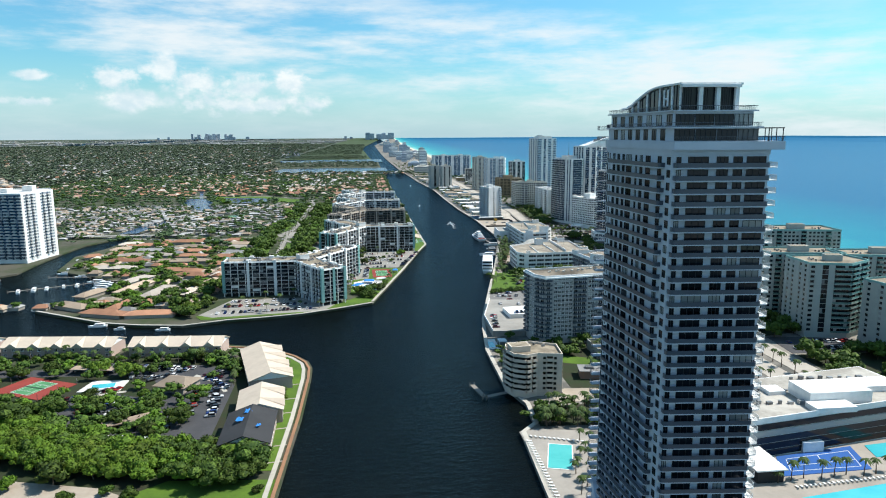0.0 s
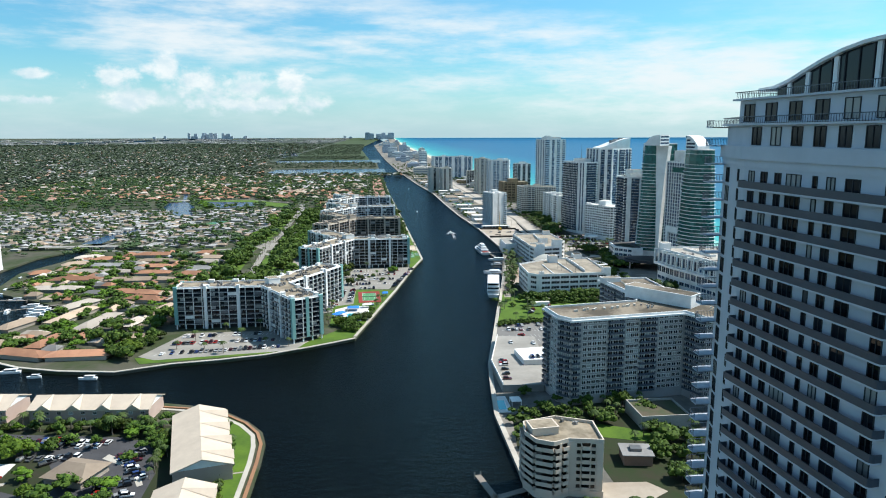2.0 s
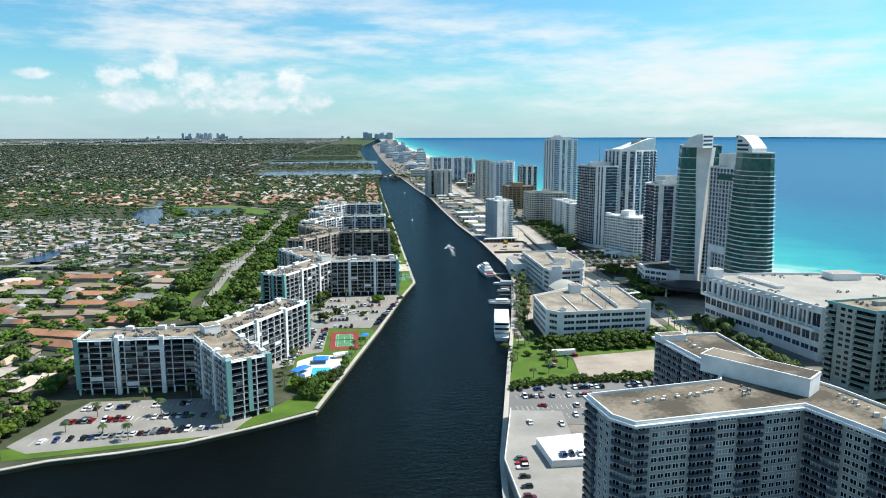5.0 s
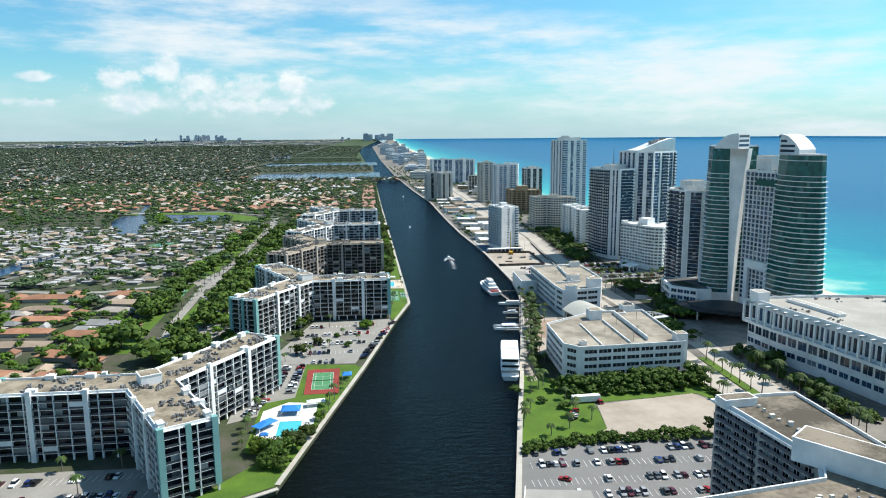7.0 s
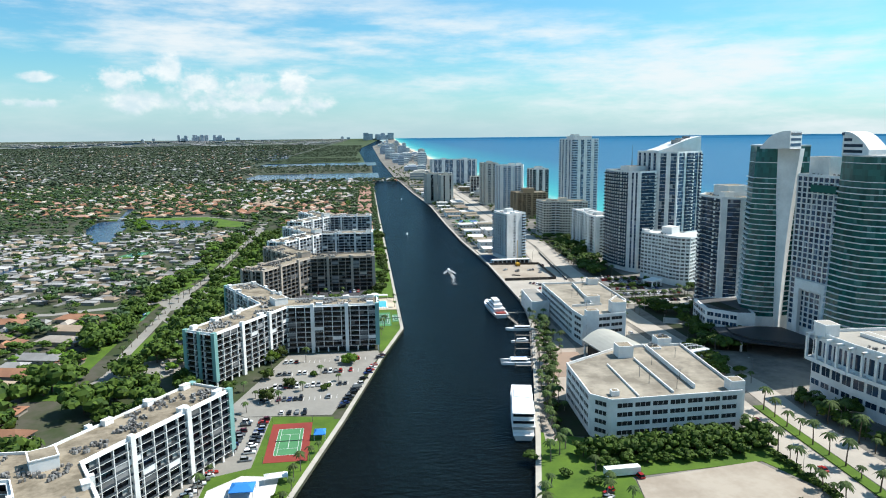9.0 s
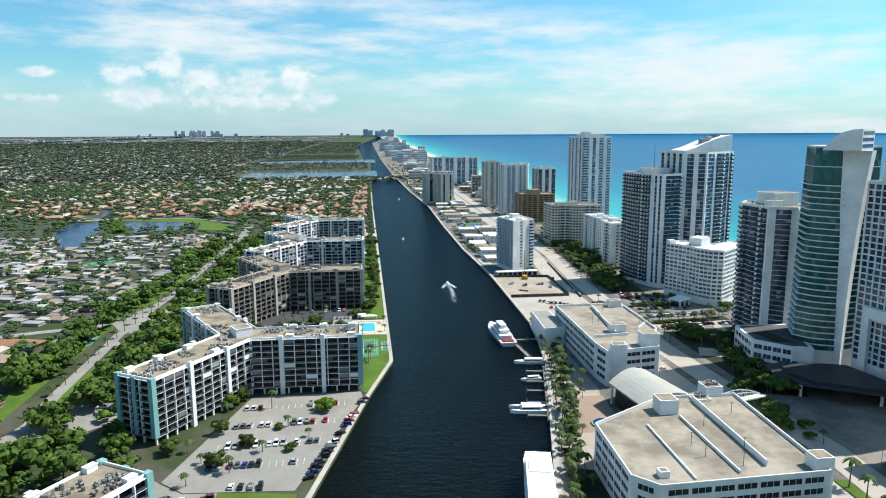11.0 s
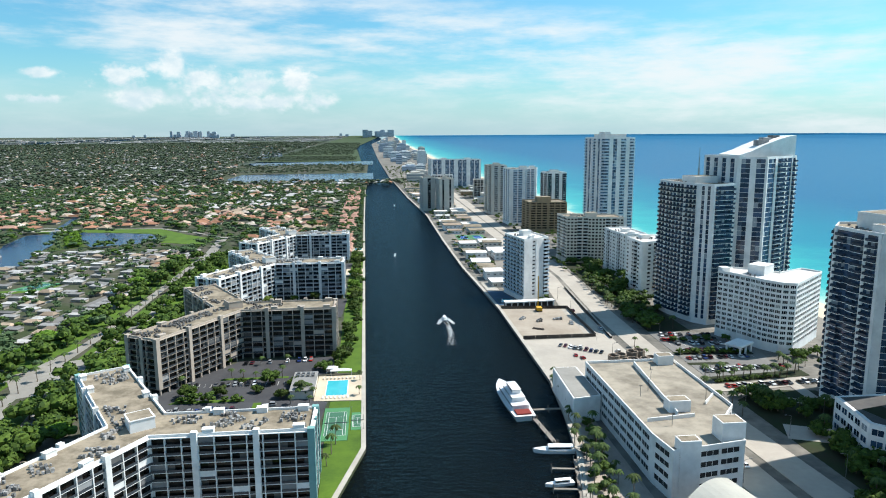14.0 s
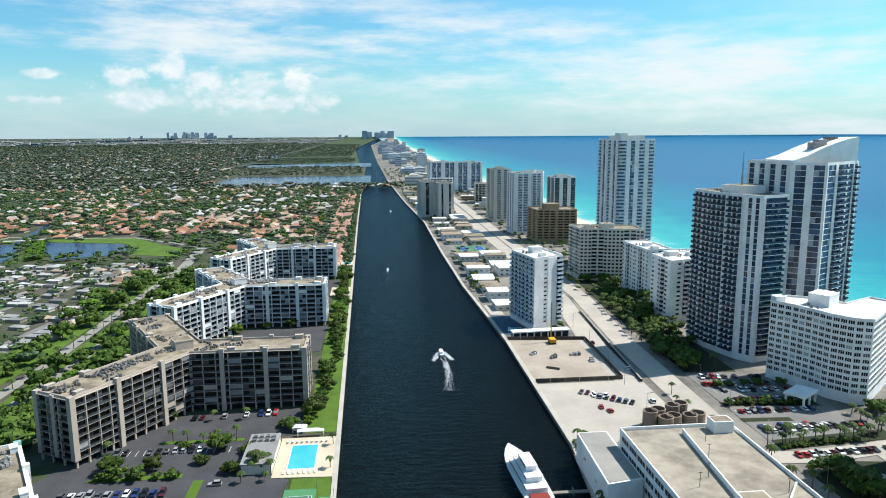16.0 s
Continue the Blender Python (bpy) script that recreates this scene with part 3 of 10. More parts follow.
def roof_on(root, poly, H, wall, roof, lip=0.9, units=0, seed=1, boxes=()):
    """Roof deck, parapet round it, plant boxes and air-conditioning units."""
    bm = bmesh.new()
    prism(bm, offset(poly, -0.05), H - 0.3, H + 0.03)
    part("roof", bm, roof, root, "flat roof deck")
    bm = bmesh.new()
    out, inn = offset(poly, 0.12), offset(poly, -0.25)
    n = len(poly)
    a, b, c, d = ([bm.verts.new((x, y, z)) for x, y in pl] for pl, z in ((out, H - 0.35), (out, H + lip), (inn, H + lip), (inn, H - 0.35)))
    for i in range(n):
        j = (i + 1) % n
        for r, s in ((a, b), (b, c), (c, d)):
            bm.faces.new((r[i], r[j], s[j], s[i]))
    part("parapet", bm, wall, root)
    for cx, cy, lx, ly, h, turn in boxes:
        bm = bmesh.new()
        pl = rect(cx, cy, lx, ly, turn)
        prism(bm, pl, H - 0.05, H + h)
        prism(bm, offset(ccw(pl), 0.15), H + h, H + h + 0.25)
        part("penthouse", bm, wall, root, "lift housing on the roof")
        bm = bmesh.new()
        prism(bm, offset(ccw(pl), -0.3), H + h + 0.24, H + h + 0.29)
        part("penthouse_roof", bm, roof, root)
    if units:
        r = random.Random(seed)
        bm = bmesh.new()
        box(bm, -0.45, -0.45, 0.2, 0.45, 0.45, 1.0)
        box(bm, -0.35, -0.35, 1.0, 0.35, 0.35, 1.12)
        box(bm, -0.5, -0.4, 0, -0.4, 0.4, 0.2)
        box(bm, 0.4, -0.4, 0, 0.5, 0.4, 0.2)
        me = mesh_of("roof_unit", bm, AC_GREY)
        xs, ys = [p[0] for p in poly], [p[1] for p in poly]
        spots, tries = [], 0
        inner = offset(poly, -1.8)
        pack = 26 if units > 100 else 7
        while len(spots) < units and tries < units * 40:
            tries += 1
            cx, cy, g = r.uniform(min(xs), max(xs)), r.uniform(min(ys), max(ys)), r.choice((0, 30, 60, 90, 120))
            for _ in range(pack):
                u, w = r.choice((-4, -3, -2, -1, 0, 1, 2, 3, 4)) * 0.95, r.choice((-2, -1, 0, 1, 2)) * 1.0
                x, y = cx + u * math.cos(radians(g)) - w * math.sin(radians(g)), cy + u * math.sin(radians(g)) + w * math.cos(radians(g))
                if inside(x, y, inner) and not any(abs(x - q[0]) < q[2] / 2 + 1 and abs(y - q[1]) < q[3] / 2 + 1 for q in boxes):
                    spots.append(pose(x, y, H, 0, 0, g + r.choice((0, 90)) + r.uniform(-8, 8)) @ Matrix.Scale(r.uniform(0.5, 0.95), 4))
        repeat("roof_unit", me, spots, root, limit=min(6, units))


def inside(x, y, poly):
    hit = False
    for (x0, y0), (x1, y1) in zip(poly, poly[1:] + poly[:1]):
        if (y0 > y) != (y1 > y) and x < (x1 - x0) * (y - y0) / (y1 - y0) + x0:
            hit = not hit
    return hit


def grid_building(root, poly, z0, floors, sh, spec, wall, glass_mat, rail_mat, slab_d=1.1, slab_t=0.2, rail_h=0.8, limit=300):
    """Floor slabs with railings round a glazed core, with piers between the bays.
    spec: for each edge (bays, pier width, pier depth), or None for a closed wall."""
    n, H = len(poly), z0 + floors * sh
    ds = [(s[3] if len(s) > 3 else slab_d) if s else 0.05 for s in spec]
    verts, faces = [], []
    for i, s in enumerate(spec):
        if not s:
            continue
        p, q = Vector(poly[i]), Vector(poly[(i + 1) % n])
        cells = s[0] * 2
        for k in range(floors):
            for c in range(cells):
                a, b = p.lerp(q, c / cells), p.lerp(q, (c + 1) / cells)
                za, zb = z0 + k * sh, z0 + (k + 1) * sh
                e = len(verts)
                verts += [(a.x, a.y, za), (b.x, b.y, za), (b.x, b.y, zb), (a.x, a.y, zb)]
                faces.append((e, e + 1, e + 2, e + 3))
        ob = new("glazing", raw_mesh("glazing", verts, faces, [glass_mat]))
        ob.parent = root
        verts, faces = [], []
    for i, s in enumerate(spec):
        if s:
            continue
        p, q = poly[i], poly[(i + 1) % n]
        bm = bmesh.new()
        L = (Vector(q) - Vector(p)).length
        box(bm, 0, -0.4, z0, L, 0.12, H, 0, along(p, q))
        part("wall", bm, wall, root)
    plate = offset(poly, ds)
    bm = bmesh.new()
    prism(bm, plate, -slab_t, 0)
    me = mesh_of("floor_slab", bm, wall)
    repeat("floor_slab", me, [pose(0, 0, z0 + k * sh) for k in reversed(range(floors + 1))], root, 8)
    if rail_mat:
        bm = bmesh.new()
        runs, inner = [[]], offset(plate, -0.06)
        for i, s in enumerate(spec):
            if s and ds[i] > 0.3:
                runs[-1].append(i)
            elif runs[-1]:
                runs.append([])
        for run in runs:
            if not run:
                continue
            idx = run + [(run[-1] + 1) % n]
            a4 = [[bm.verts.new((*pl[k], z)) for k in idx] for pl, z in ((plate, -0.02), (plate, rail_h), (inner, rail_h), (inner, 0.0))]
            for r, t in zip(a4, a4[1:]):
                for k in range(len(idx) - 1):
                    bm.faces.new((r[k], r[k + 1], t[k + 1], t[k]))
        me = mesh_of("railing", bm, rail_mat)
        repeat("railing", me, [pose(0, 0, z0 + k * sh) for k in reversed(range(floors))], root, 8)
    for i, s in enumerate(spec):
        if not s:
            continue
        p, q = poly[i], poly[(i + 1) % n]
        L = (Vector(q) - Vector(p)).length
        bays, w, d = s[:3]
        bm = bmesh.new()
        box(bm, -w / 2, -0.1, z0, w / 2, d, H)
        me = mesh_of("pier", bm, wall)
        repeat("pier", me, [along(p, q) @ pose(L * b / bays, 0, 0) for b in range(bays + 1)], root, 3)
    return H


def punched_building(root, poly, z0, floors, sh, spec, wall, glass_mat, rail_mat, limit=5, frame_mat=None, top=0.35, bars=0.0):
    """Solid walls with windows let in. spec: for each edge a list of stretches (from, to, columns, window width, window height, balcony depth or 0),
    from and to in shares of the edge; a balcony runs along its whole stretch."""
    n, H = len(poly), z0 + floors * sh
    bm = bmesh.new()
    prism(bm, poly, 0, H - top, bottom=False)
    part("wall", bm, wall, root)
    for i, stretches in enumerate(spec):
        p, q = poly[i], poly[(i + 1) % n]
        L = (Vector(q) - Vector(p)).length
        for u0, u1, cols, w, h, bal in stretches or ():
            me = window_mesh(w, h, frame_mat or wall, glass_mat, 3 if w > 2.2 else 2 if w > 0.9 else 1)
            xs = [L * (u0 + (u1 - u0) * (c + 0.5) / cols) for c in range(cols)]
            sill = 0.12 if h > 0.72 * sh else 0.6 * (sh - h)
            repeat("window", me, [along(p, q, z0 + k * sh + sill) @ pose(x, 0, 0) for k in reversed(range(floors)) for x in xs], root, limit)
            if bal:
                bme = balcony_mesh(L * (u1 - u0), bal, wall, rail_mat, round_to=min(0.5, bal * 0.5), bars=bars)
                repeat("balcony", bme, [along(p, q, z0 + k * sh - 0.15) @ pose(L * (u0 + u1) / 2, 0, 0) for k in reversed(range(floors))], root, 5)
    return H

# ---- the waterside flats: five buildings, each of three wings ----
def star(angles, reach, half):
    """Outline of three wings; for each wing the corner before its end, the one after it, and the inner corner to the next wing."""
    out = []
    for a, r in zip(angles, reach):
        c, s = math.cos(radians(a)), math.sin(radians(a))
        out += [(c * r + s * half, s * r - c * half), (c * r - s * half, s * r + c * half)]
        b, k = radians(a + 60), half / math.sin(radians(60))
        out.append((k * math.cos(b), k * math.sin(b)))
    return out


def flats(x, y, angles, reach, wall, accent, glass_mat, rail, label, seed):
    root = thing("apartment_building", x, y, label, "apartment building", "three-winged waterside flats")
    half, z0, sh, floors = 7.6, 2.7, 2.45, 8
    poly = star(angles, reach, half)
    spec = []
    for i, r in enumerate(reach):
        bays = max(5, round((r - 4.4) / 4.4))
        bays2 = max(5, round((reach[(i + 1) % 3] - 4.4) / 4.4))
        spec += [(3, 0.3, 0.9), (bays, 0.28, 0.86), (bays2, 0.28, 0.86)]
    H = grid_building(root, poly, z0, floors, sh, spec, wall, glass_mat, rail, slab_d=0.8, slab_t=0.18, rail_h=0.72)
    # closed stair shafts that stand out of the long sides, and coloured corner strips at the ends of the wings
    r = random.Random(seed)
    for i in range(9):
        p, q = Vector(poly[i]), Vector(poly[(i + 1) % 9])
        L = (q - p).length
        if i % 3 == 0:
            for at in (0.0, 1.0):
                bm = bmesh.new()
                box(bm, L * at - 0.9, -0.9, z0 - 0.2, L * at + 0.9, 1.0, H + 0.9, 0, along(p, q))
                part("corner_pier", bm, accent if at == 0 or accent is TEAL else wall, root)
            bm = bmesh.new()
            box(bm, L * 0.5 - 0.8, 0.4, z0 - 0.2, L * 0.5 + 0.8, 1.0, H + 0.6, 0, along(p, q))
            part("centre_pier", bm, accent, root)
        else:
            for at in ((0.34, 0.72) if i % 3 == 1 else (0.28, 0.66)):
                bm = bmesh.new()
                box(bm, L * at - 0.8, -0.2, 0, L * at + 0.8, 1.35, H + 1.5, 0, along(p, q))
                part("stair_shaft", bm, wall, root)
            # white panels that close some bays
            bays, cell = spec[i][0], L / spec[i][0]
            bm = bmesh.new()
            box(bm, 0.15, 0.1, 0.05, cell - 0.15, 0.7, sh - 0.2)
            me = mesh_of("bay_panel", bm, wall)
            bm = bmesh.new()
            box(bm, 0.2, 0.3, 0.7, cell - 0.2, 0.62, sh - 0.2)
            me2 = mesh_of("bay_screen", bm, surf("pale_screen", (0.33, 0.34, 0.34), (0.2, 0.2, 0.2), vary=0.5))
            pick = [(k, b) for k in range(floors) for b in range(bays)]
            r.shuffle(pick)
            repeat("bay_panel", me, [along(p, q, z0 + k * sh) @ pose(b * cell, 0, 0) for k, b in pick[:3]], root)
            repeat("bay_screen", me2, [along(p, q, z0 + k * sh) @ pose(b * cell, 0, 0) for k, b in pick[3:3 + floors * bays // 11]], root, 4)
    # solid near-black block stands in for the shade under the flats
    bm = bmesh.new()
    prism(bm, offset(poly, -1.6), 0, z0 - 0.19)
    part("undercroft", bm, DARK, root, "near-black block painting the shade of the open parking level")
    bm = bmesh.new()
    box(bm, -0.3, -0.3, 0, 0.3, 0.3, z0 - 0.19)
    me = mesh_of("column", bm, wall)
    spots = []
    for i in range(9):
        p, q = Vector(poly[i]), Vector(poly[(i + 1) % 9])
        m = max(2, round((q - p).length / 4.6))
        spots += [along(p, q) @ pose((q - p).length * k / m, 0.2, 0) for k in range(m)]
    repeat("column", me, spots, root, 10)
    boxes = [(0, 0, 6.5, 6.5, 3.2, angles[0] + 30)]
    roof_on(root, poly, H, wall, ROOF, 0.75, 420, seed, boxes)
    # little white huts and screens along the roof's edge
    bm = bmesh.new()
    box(bm, -1.5, -0.9, 0, 1.5, 0.9, 1.5)
    box(bm, -1.6, -1.0, 1.5, 1.6, 1.0, 1.65)
    me = mesh_of("roof_hut", bm, wall)
    spots = []
    for a, rr in zip(angles, reach):
        for k in (0.42, 0.68, 0.93):
            for side in (-1, 1):
                if r.random() < 0.75:
                    c, s = math.cos(radians(a)), math.sin(radians(a))
                    spots.append(pose(c * rr * k - s * side * (half - 1.0), s * rr * k + c * side * (half - 1.0), H, 0, 0, a))
    repeat("roof_hut", me, spots, root)
    return root


WHITE_FLATS = "nine-storey white apartment block, three wings, dark glazing"
flats(-43, 456, (180, -60, 60), (50, 43, 58), WHITE, TEAL, GLASS, RAIL, WHITE_FLATS + ", teal corners", 1)
flats(-6, 617, (0, 120, 240), (47.0, 54, 53), WHITE, TEAL, GLASS_BROWN, RAIL, WHITE_FLATS + ", teal corners", 2)
flats(-6, 748, (0, 120, 240), (46.0, 51, 53), BEIGE, BEIGE, GLASS_BROWN, RAIL, "nine-storey beige apartment block, three wings, smoked glazing", 3)
flats(-6, 859, (0, 120, 240), (45.5, 50, 53), WHITE, WHITE, GLASS, RAIL_BLUE, WHITE_FLATS, 4)
flats(-6, 977, (0, 120, 240), (44.5, 45, 50), WHITE, WHITE, GLASS, RAIL_BLUE, WHITE_FLATS, 5)


# ---- towers along the ocean ----
def block(name, label, poly, floors, sh, wall, glass_mat, style="grid", spec=None, rail=RAIL, z0=3.0, roof=ROOF, boxes=(), units=8, slab_d=1.0, slab_t=0.2, lip=0.8, limit=3,
          bay=4.5, pier=0.4, rail_h=0.8, category="building"):
    poly = ccw(poly)
    x, y = sum(p[0] for p in poly) / len(poly), sum(p[1] for p in poly) / len(poly)
    root = thing(name, x, y, label, category)
    pl = local(poly, x, y)
    if spec is None:
        spec = []
        for p, q in zip(pl, pl[1:] + pl[:1]):
            L = (Vector(q) - Vector(p)).length
            spec.append((max(1, round(L / bay)), pier, slab_d + 0.12) if style == "grid" else [(0.03, 0.97, max(2, round(L / bay)), bay * 0.66, sh * 0.6, 0)])
    if style == "grid":
        bm = bmesh.new()
        prism(bm, offset(pl, 0.3), 0, z0 - slab_t)
        part("podium", bm, wall, root)
        H = grid_building(root, pl, z0, floors, sh, spec, wall, glass_mat, rail, slab_d=slab_d, slab_t=slab_t, rail_h=rail_h)
    else:
        H = punched_building(root, pl, z0, floors, sh, spec, wall, glass_mat, rail, limit)
    roof_on(root, pl, H, wall, roof, lip, units, 3, boxes)
    root["height"] = H
    return root


UNITS = {"W": 1.0, "w": 0.4, "G": 1.0, "B": 1.3, "P": 1.0}


def patterned(name, label, poly, floors, sh, wall, glass_mat, rail, patterns, z0=3.0, unit=3.0, bal=1.3, slab_t=0.2, roof=ROOF, boxes=(), units=8, lip=0.9, category="building", rail_h=0.95, band=0.0, win=0.5, group=""):
    """High-rise whose walls follow a pattern of upright strips, one text for each edge:
    W wall, w narrow wall, G glazed bay, B bay with balconies, P wall with a window on each floor."""
    poly = ccw(poly)
    x, y = sum(p[0] for p in poly) / len(poly), sum(p[1] for p in poly) / len(poly)
    root = thing(name, x, y, label, category, group)
    pl = local(poly, x, y)
    n, H = len(pl), z0 + floors * sh
    bm = bmesh.new()
    prism(bm, offset(pl, -0.3), 0, H - 0.05, bottom=False)
    part("core", bm, wall, root)
    bm = bmesh.new()
    prism(bm, offset(pl, 0.35), 0, z0 - slab_t)
    part("podium", bm, wall, root)
    verts, faces = [], []
    windows, balconies, strips_at = {}, {}, []
    for i in range(n):
        p, q = Vector(pl[i]), Vector(pl[(i + 1) % n])
        L = (q - p).length
        text = patterns[i % len(patterns)]
        text = text * max(1, round(L / (unit * sum(UNITS[c] for c in text))))
        k = L / sum(UNITS[c] for c in text)
        m, at = along(p, q), 0.0
        runs = []
        for c in text:
            if runs and runs[-1][0] == c and c in "GWB":
                runs[-1][2] += UNITS[c] * k
            else:
                runs.append([c, at, at + UNITS[c] * k])
            at += UNITS[c] * k
        for c, a, b in runs:
            if c in "WwP":
                strips_at.append((m, a, b, 0.1 if c == "P" else 0.28))
            if c == "P":
                windows.setdefault(round((b - a) * 0.62, 2), []).extend(m @ pose((a + b) / 2, 0.1, z0 + f * sh + sh * 0.24) for f in reversed(range(floors)))
            if c in "GB":
                panes = max(1, round((b - a) / 1.7))
                for f in range(floors):
                    for j in range(panes):
                        u, v = a + (b - a) * j / panes, a + (b - a) * (j + 1) / panes
                        e = len(verts)
                        verts += [m @ Vector((u, 0, z0 + f * sh)), m @ Vector((v, 0, z0 + f * sh)), m @ Vector((v, 0, z0 + (f + 1) * sh)), m @ Vector((u, 0, z0 + (f + 1) * sh))]
                        faces.append((e, e + 1, e + 2, e + 3))
                ob = new("glazing", raw_mesh("glazing", verts, faces, [glass_mat]))
                ob.parent = root
                verts, faces = [], []
            if c == "B":
                balconies.setdefault(round(b - a, 2), []).extend(m @ pose((a + b) / 2, 0.02, z0 + f * sh - slab_t * 0.5) for f in reversed(range(floors)))
    for m, a, b, d in strips_at:
        bm = bmesh.new()
        box(bm, a, -0.35, z0 - 0.2, b, d, H, 0, m)
        part("wall_strip", bm, wall, root)
    for w, spots in windows.items():
        bm = bmesh.new()
        box(bm, -w / 2, -0.05, 0, w / 2, 0.03, sh * win, 1)
        box(bm, -w / 2 - 0.1, -0.05, -0.14, w / 2 + 0.1, 0.16, 0)
        repeat("window", mesh_of("window", bm, wall, glass_mat), spots, root, 4)
    for w, spots in balconies.items():
        repeat("balcony", balcony_mesh(max(0.8, w - 0.1), bal, wall, rail, rail_h, slab_t), spots, root, 4)
    bm = bmesh.new()
    prism(bm, offset(pl, 0.08 + band * 0.1), -slab_t - band, 0)
    repeat("floor_slab", mesh_of("floor_slab", bm, wall), [pose(0, 0, z0 + f * sh) for f in reversed(range(floors + 1))], root, 6)
    roof_on(root, pl, H, wall, roof, lip, units, 3, boxes)
    root["height"] = H
    return root


# slender tower close to the flight path
TX, TY = 58.0, 131.0
RAIL_STEEL = surf("steel_rail", (0.080, 0.102, 0.135), (0.055, 0.072, 0.10), rough=0.3, spec=0.5)
tower = thing("condo_tower", TX, TY, "tall pale blue-grey condominium tower with glass balconies and arched roof", "tower")
TP = [(3.3, 2.8), (22.9, 1.0), (22.9, 41.6), (3.6, 41.6), (1.1, 31.5), (3.1, 5.2)]
F, S0, SH = 37, 3.2, 2.6
TW = punched_building(tower, TP, S0, F, SH, [
    [(0.04, 0.10, 1, 1.0, 2.1, 0), (0.16, 0.38, 1, 4.2, 2.15, 0), (0.46, 0.58, 1, 2.4, 2.15, 0), (0.63, 0.73, 1, 1.9, 2.15, 0), (0.77, 0.97, 1, 4.0, 2.15, 0)],
    [(0.05, 0.45, 4, 2.0, 2.0, 1.4), (0.55, 0.95, 4, 2.0, 2.0, 1.4)],
    [(0.05, 0.95, 5, 2.0, 2.0, 1.3)],
    [(0.1, 0.4, 1, 1.6, 2.1, 0), (0.68, 0.82, 1, 0.7, 1.7, 0)],
    [(0.01, 0.985, 1, 0.8, 2.1, 1.3), (0.03, 0.09, 1, 1.2, 2.1, 0), (0.125, 0.185, 1, 1.3, 2.1, 0), (0.23, 0.28, 1, 1.2, 2.1, 0), (0.305, 0.42, 1, 2.6, 2.1, 0), (0.56, 0.62, 1, 1.3, 2.1, 0), (0.665, 0.755, 1, 2.1, 2.1, 0), (0.87, 0.935, 1, 1.6, 2.1, 0)],
    [(0.15, 0.85, 1, 1.3, 1.6, 0)]], TOWER_WHITE, GLASS, RAIL_STEEL, limit=7, frame_mat=surf("dark_frame", (0.05, 0.055, 0.06)), top=0.0)
bal = balcony_mesh(19.2, 1.5, TOWER_WHITE, RAIL_STEEL, 0.95, 0.2, 0.6)
repeat("balcony", bal, [along(TP[0], TP[1], S0 + k * SH - 0.1) @ pose(9.9, 0, 0) for k in range(F)], tower)
# white slab and pale rail paint in the sunlight on the seaward side
bal = balcony_mesh(4.6, 2.6, WHITE, RAIL_PALE, 0.95, 0.2, 0.8, 0.2)
repeat("corner_balcony", bal, [pose(22.8, 3.6, S0 + k * SH - 0.1, 0, 0, -90) for k in range(F)], tower, label="seaward corner balcony, made paler for the sun on this side")
bal = balcony_mesh(5.2, 2.6, TOWER_WHITE, RAIL_STEEL, 0.95, 0.12, 0.9, 0.25)
repeat("corner_balcony", bal, [pose(3.7, 40.6, S0 + k * SH - 0.1, 0, 0, 0) for k in range(F + 3)], tower)
bm = bmesh.new()  # dark podium band at the foot
prism(bm, offset(TP, 1.2), 0, 9.0)
part("podium", bm, TOWER_WHITE, tower)
bm = bmesh.new()  # blank white band under the terraces
prism(bm, offset(TP, 0.15), TW + 0.0, TW + 1.0)
part("crown_band", bm, TOWER_WHITE, tower)
bm = bmesh.new()
prism(bm, [(3.0, 1.4), (25.2, -0.6), (25.2, 24), (23.2, 24), (23.2, 42.2), (3.3, 42.2), (0.6, 31.8), (2.6, 4.8)], TW + 1.0, TW + 2.7)
part("terrace_slab", bm, TOWER_WHITE, tower)
bm = bmesh.new()
t4 = [(3.1, 1.5), (25.1, -0.5), (25.1, 24)]
for a, b in zip(t4, t4[1:]):
    L = (Vector(b) - Vector(a)).length
    box(bm, 0, -0.06, TW + 3.55, L, 0, TW + 3.65, 0, along(a, b))
    for k in range(int(L / 0.35)):
        box(bm, 0.35 * k, -0.05, TW + 2.7, 0.35 * k + 0.05, -0.01, TW + 3.55, 0, along(a, b))
part("terrace_railing", bm, RAIL_STEEL, tower)
C0 = TW + 2.7
PENT = [[(3.5, 3.0), (20.8, 1.9), (20.8, 41), (3.7, 41.2), (1.2, 31.5), (3.2, 5.3)], [(3.8, 3.4), (19.8, 2.4), (19.8, 36), (2.4, 36)]]
